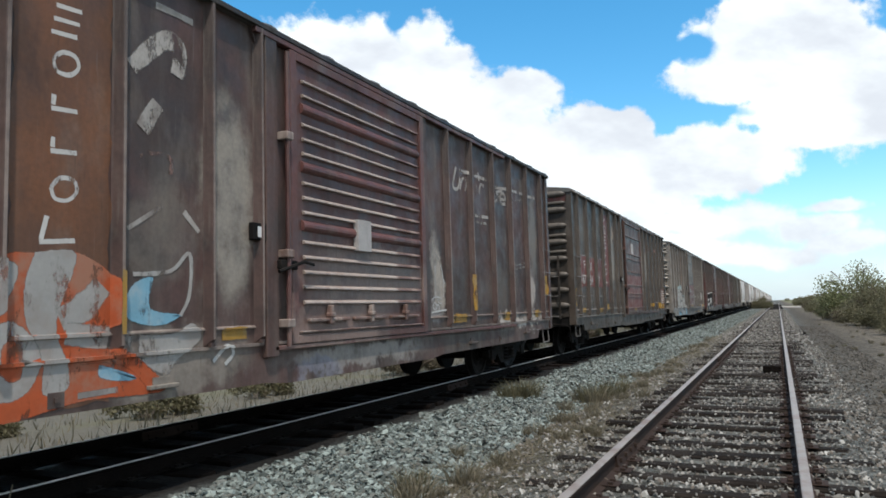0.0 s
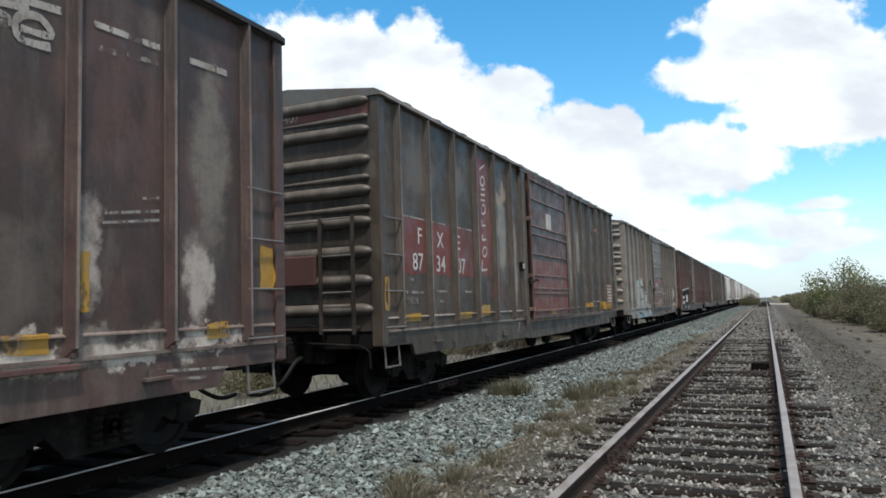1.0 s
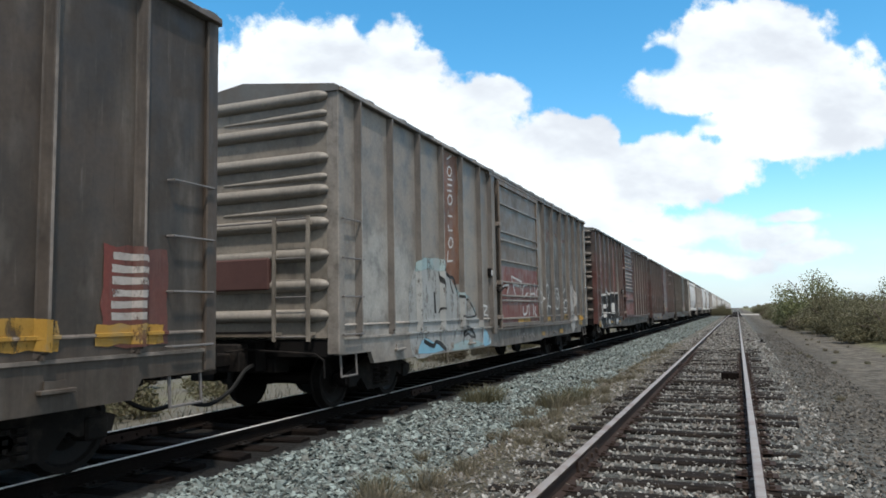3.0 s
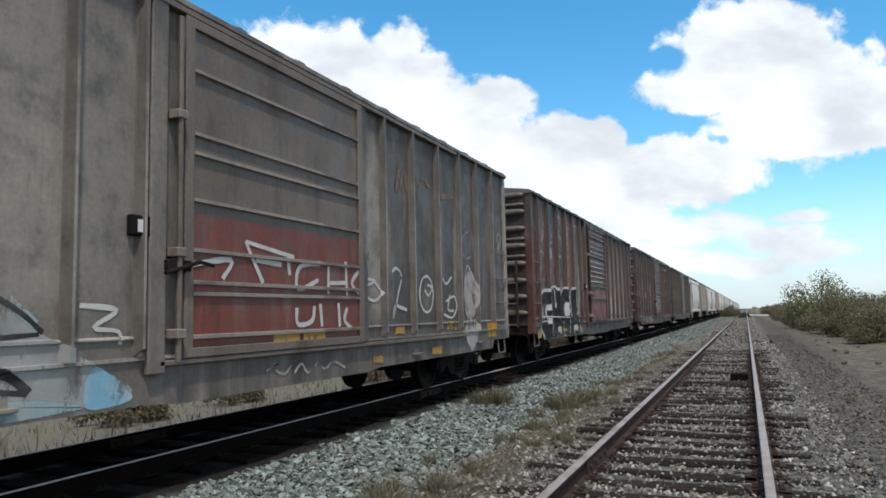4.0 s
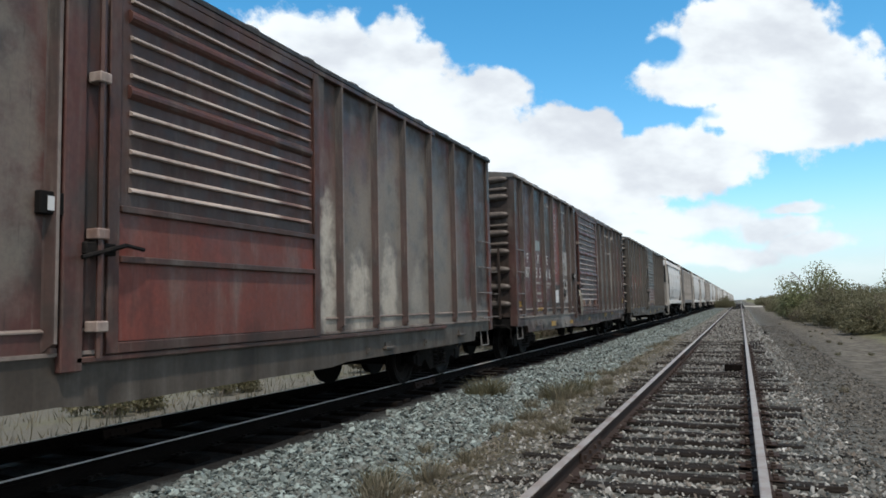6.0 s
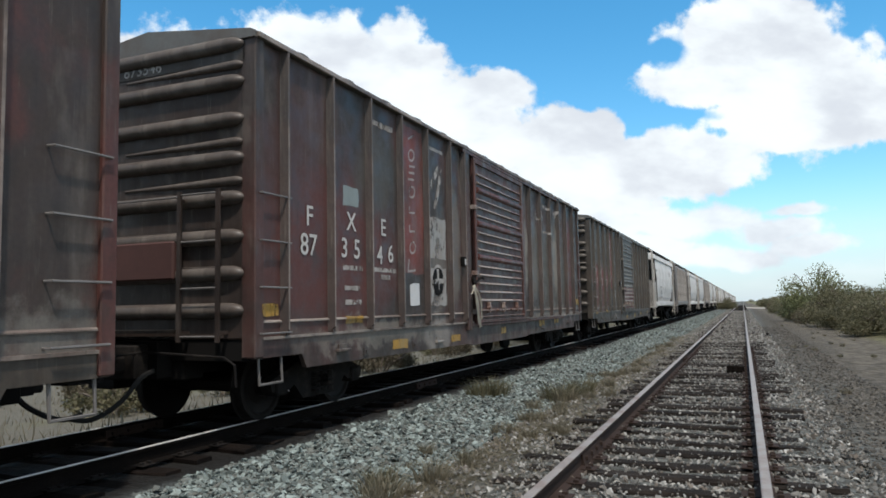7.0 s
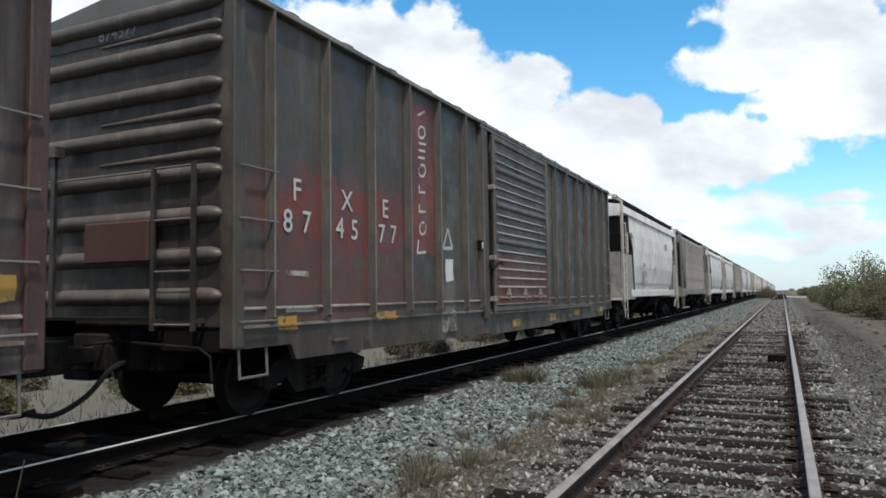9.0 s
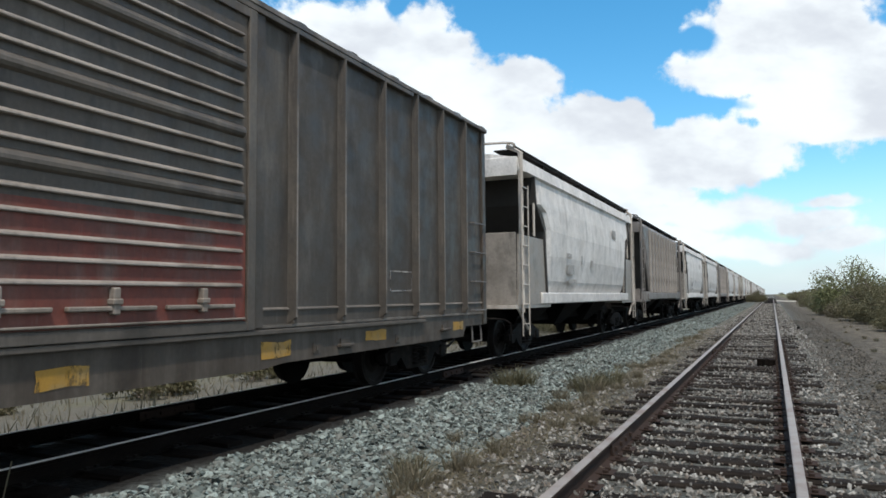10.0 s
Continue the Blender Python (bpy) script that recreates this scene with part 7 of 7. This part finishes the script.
def tuft_mesh(seed, count, spread, height, mat):
    """Grass blades bending outward from a root."""
    rng = np.random.default_rng(seed)
    a = rng.uniform(0, math.tau, count)
    r = spread * rng.uniform(0, 1, count) ** 0.7
    base = np.stack([np.cos(a) * r * 0.6, np.sin(a) * r * 0.6, np.full(count, -0.03)], 1)
    h = height * rng.uniform(0.4, 1.0, count)
    lean = rng.normal(0, 0.35, (count, 2)) + np.stack([np.cos(a), np.sin(a)], 1) * 0.35
    mid = base + np.stack([lean[:, 0] * h * 0.35, lean[:, 1] * h * 0.35, h * 0.6], 1)
    tip = base + np.stack([lean[:, 0] * h, lean[:, 1] * h, h], 1)
    w = np.stack([-np.sin(a + 1), np.cos(a + 1), np.zeros(count)], 1) * rng.uniform(0.003, 0.007, count)[:, None]
    v = np.stack([base - w, base + w, mid + w * 0.8, mid - w * 0.8, tip], 1).reshape(-1, 3)
    i = np.arange(count)[:, None] * 5
    me = bpy.data.meshes.new("blades")
    me.from_pydata(v.tolist(), [], (i + np.array([0, 1, 2, 3])).tolist() + (i + np.array([3, 2, 4])).tolist())
    me.materials.append(mat)
    return me


def build_plants():
    rng = random.Random(21)
    def gz(x, y):
        return ground_height(x, y)
    tufts = [tuft_mesh(k, 160, 0.28, 0.34, M_DRYGRASS if k % 2 else M_GREENGRASS) for k in range(6)]
    def tuft(x, y, s, k, lab="dry tuft of grass growing in the ballast"):
        o = new("grass_tuft", tufts[k % 6])
        o.location, o.scale, o.rotation_euler = (x, y, gz(x, y)), (s, s, s), (0, 0, rng.uniform(0, 6))
        tagged(o, lab, "grass", group="grass tufts")
    for x, y, s, k in ((-4.2, 11.9, 1.3, 0), (-4.05, 12.1, 1.15, 2), (-4.4, 12.0, 1.0, 4), (-2.85, 11.8, 1.3, 2), (-2.6, 12.3, 1.2, 4), (-2.7, 11.5, 1.0, 1), (-3.1, 12.0, 0.9, 3), (-2.95, 12.4, 0.7, 0), (-3.0, 10.7, 0.7, 1),
                       (-2.9, 5.5, 0.95, 3), (-2.6, 5.9, 0.8, 5), (-2.75, 5.2, 0.85, 1), (-3.05, 5.8, 0.7, 0)):
        tuft(x, y, s, k)
    for k in range(60):
        tuft(rng.gauss(-2.55, 0.28), rng.uniform(4.2, 34) if k > 24 else rng.uniform(6, 16), rng.uniform(0.3, 0.65), 1 + 2 * (k % 3))
    for k in range(26):
        tuft(rng.uniform(1.3, 4.5), rng.uniform(12, 50), rng.uniform(0.25, 0.6), k)
    # straw lying along the shoulder
    n = 8500
    g = np.random.default_rng(8)
    y = 4 + 30 * g.uniform(0, 1, n) ** 1.6
    x = g.normal(-2.45, 0.34, n) + 0.12 * np.sin(y * 0.9)
    z = np.array([gz(a, b) for a, b in zip(x, y)]) + 0.012
    an = g.normal(1.2, 0.7, n)
    ln = g.uniform(0.05, 0.2, n)
    d = np.stack([np.cos(an) * ln, np.sin(an) * ln, g.normal(0.1, 0.12, n) * ln], 1)
    w = np.stack([-np.sin(an), np.cos(an), np.zeros(n)], 1) * 0.0035
    p = np.stack([x, y, z], 1)
    v = np.stack([p - d - w, p - d + w, p + d + w, p + d - w + np.array([0, 0, 0.004])], 1).reshape(-1, 3)
    tagged(new("straw", np_mesh("straw", v, np.arange(4 * n).reshape(-1, 4), M_DRYGRASS)), "dry straw lying along the siding shoulder", "dry grass", kind="stuff")
    # a thin stalk beside the main track
    o = new("dry_stalk", mesh_of(tube(bmesh.new(), [(0, 0, -0.05), (0.03, 0.02, 0.16), (0.09, 0.03, 0.4)], 0.005, 4), "dry_stalk", M_DRYGRASS))
    o.location = (-5.15, 3.42, gz(-5.15, 3.42))
    tagged(o, "thin dry stalk standing beside the main track", "plant")
    # thicket along the siding
    kinds = [shrub("shrub", "dense olive-green thorn shrub beside the tracks", "shrub", 4.4, 3.1, s, M_LEAF, 30000, 0.032, 26) for s in (31, 32, 33)]
    kinds.append(shrub("shrub", "dry brownish shrub with bare twigs", "shrub", 3.8, 2.6, 34, M_LEAFD, 17000, 0.03, 20))
    spots = [(5.6, 35.5), (7.6, 33.5), (9.5, 36), (6.3, 39), (8.5, 40), (11, 38), (5.2, 43), (7.4, 45), (10, 46), (4.9, 48), (6.8, 51), (9.3, 52), (4.8, 55), (7, 58), (10, 60), (4.6, 62), (6.5, 66), (9, 68),
             (4.6, 72), (6.5, 76), (8.8, 80), (4.7, 84), (6.8, 90), (4.6, 97), (7, 104), (4.8, 112), (6.5, 122), (5, 134), (7, 146), (5, 200), (8, 210), (5.5, 224)]
    for k, (x, y) in enumerate(spots):
        s = rng.uniform(0.85, 1.12)
        m = pose(x + 0.6, y, gz(x, y), 0, 0, rng.uniform(0, 360))
        if k < 4:
            o = kinds[k]
            o.matrix_basis = m
        else:
            o = copy_thing(kinds[3 if k % 5 == 2 else k % 3], m)
        o.scale = (s, s, s * rng.uniform(0.78, 1.0))
        tagged(o, group="shrubs of the thicket")
    tree = shrub("mesquite_tree", "sparse light-green tree rising above the thicket", "tree", 5.2, 5.6, 41, M_LEAFT, 6500, 0.07, 18, True)
    tree.matrix_basis = pose(5.1, 60, -0.2)
    t2 = copy_thing(tree, pose(11.5, 62, -0.2, 0, 0, 130))
    t2.scale = (0.8, 0.8, 0.9)
    o = copy_thing(kinds[1], pose(-2.9, 150, -0.3, 0, 0, 40))
    o.scale = (0.75, 0.75, 1.0)
    # far scrub, and scrub behind the train
    cs, rs = [], []
    for k in range(520):
        y = 150 + 900 * rng.random() ** 1.5
        x = rng.choice((1, -1)) * (9 + (y - 120) * 0.06 * rng.random() + 250 * rng.random() ** 3)
        cs.append((x, y, rng.uniform(0.2, 1.5)))
        rs.append(rng.uniform(1.6, 3.2))
    far = new("far_scrub", leaf_cloud("far_scrub", cs, rs, 42000, 0.42, 55, M_LEAF, 0.6))
    tagged(far, "low green scrub in the distance", "scrub", kind="stuff")
    back = [shrub("bush", "dry olive bush behind the main track", "bush", 1.7, 1.2, s, M_LEAFD if s == 62 else M_LEAF, 3200, 0.03, 13) for s in (61, 62, 63)]
    for k in range(46):
        x, y = -9.9 - 7 * rng.random() ** 1.3, 4.5 + k * 1.15 + rng.uniform(-0.6, 0.6)
        m = pose(x, y, gz(x, y), 0, 0, rng.uniform(0, 360))
        if k < 3:
            o = back[k]
            o.matrix_basis = m
        else:
            o = copy_thing(back[k % 3], m)
        s = rng.uniform(0.6, 1.15)
        o.scale = (s, s, s)
        tagged(o, group="bushes behind the track")
    vs = []
    g = np.random.default_rng(9)
    n = 5500
    y = 3 + 75 * g.uniform(0, 1, n) ** 1.4
    x = -8.9 - 9 * g.uniform(0, 1, n) ** 1.2
    z = np.array([gz(a, b) for a, b in zip(x, y)])
    p = np.stack([x, y, z], 1)
    h = g.uniform(0.06, 0.28, n)
    lean = g.normal(0, 0.3, (n, 2))
    tip = p + np.stack([lean[:, 0] * h, lean[:, 1] * h, h], 1)
    a = g.uniform(0, math.tau, n)
    w = np.stack([np.cos(a), np.sin(a), np.zeros(n)], 1) * 0.012
    v = np.stack([p - w, p + w, tip], 1).reshape(-1, 3)
    tagged(new("tall_dry_grass", np_mesh("tall_dry_grass", v, np.arange(3 * n).reshape(-1, 3), M_DRYGRASS)), "tall pale dry grass behind the train", "grass", kind="stuff")


M_LEAFT = leaf_material("mesquite_leaf", (0.17, 0.19, 0.085), (0.28, 0.30, 0.14), (0.32, 0.30, 0.17))
build_plants()
# short loose timber lying beside the siding rail
o = new("timber_scrap", tie_mesh("timber_scrap", random.Random(3), 0.34, M_TIE_DARK))
o.location, o.rotation_euler = (-0.2, 16.15, -0.03), (0, 0.02, 0.05)
tagged(o, "dark broken tie end lying against the siding rail", "timber")
o = new("switch_rod", mesh_of(box(boxm(-0.1, 0.1, -0.3, 0.3, 0, 0.1, 0.02), -0.05, 0.05, -0.2, -0.08, 0.1, 0.2, 0.02), "switch_rod", M_IRON))
o.location, o.rotation_euler = (0.85, 33.0, -0.24), (0, 0, 0.25)
tagged(o, "dark iron fitting on the ground beside the rail", "track fitting")


# ---- motion of the train ----
def motions():
    for car, y0, wheels in TRAIN:
        walk(car, [(t, pose(MAIN, y0 - SPEED * t, ZM)) for t in (0, 2.5, 5, 7.5, 10)])
        for w, dy in wheels:
            walk(w, [(k / FPS, pose(0, dy, WHEEL_R, math.degrees(SPEED * k / FPS / WHEEL_R))) for k in range(10 * FPS + 1)])


motions()
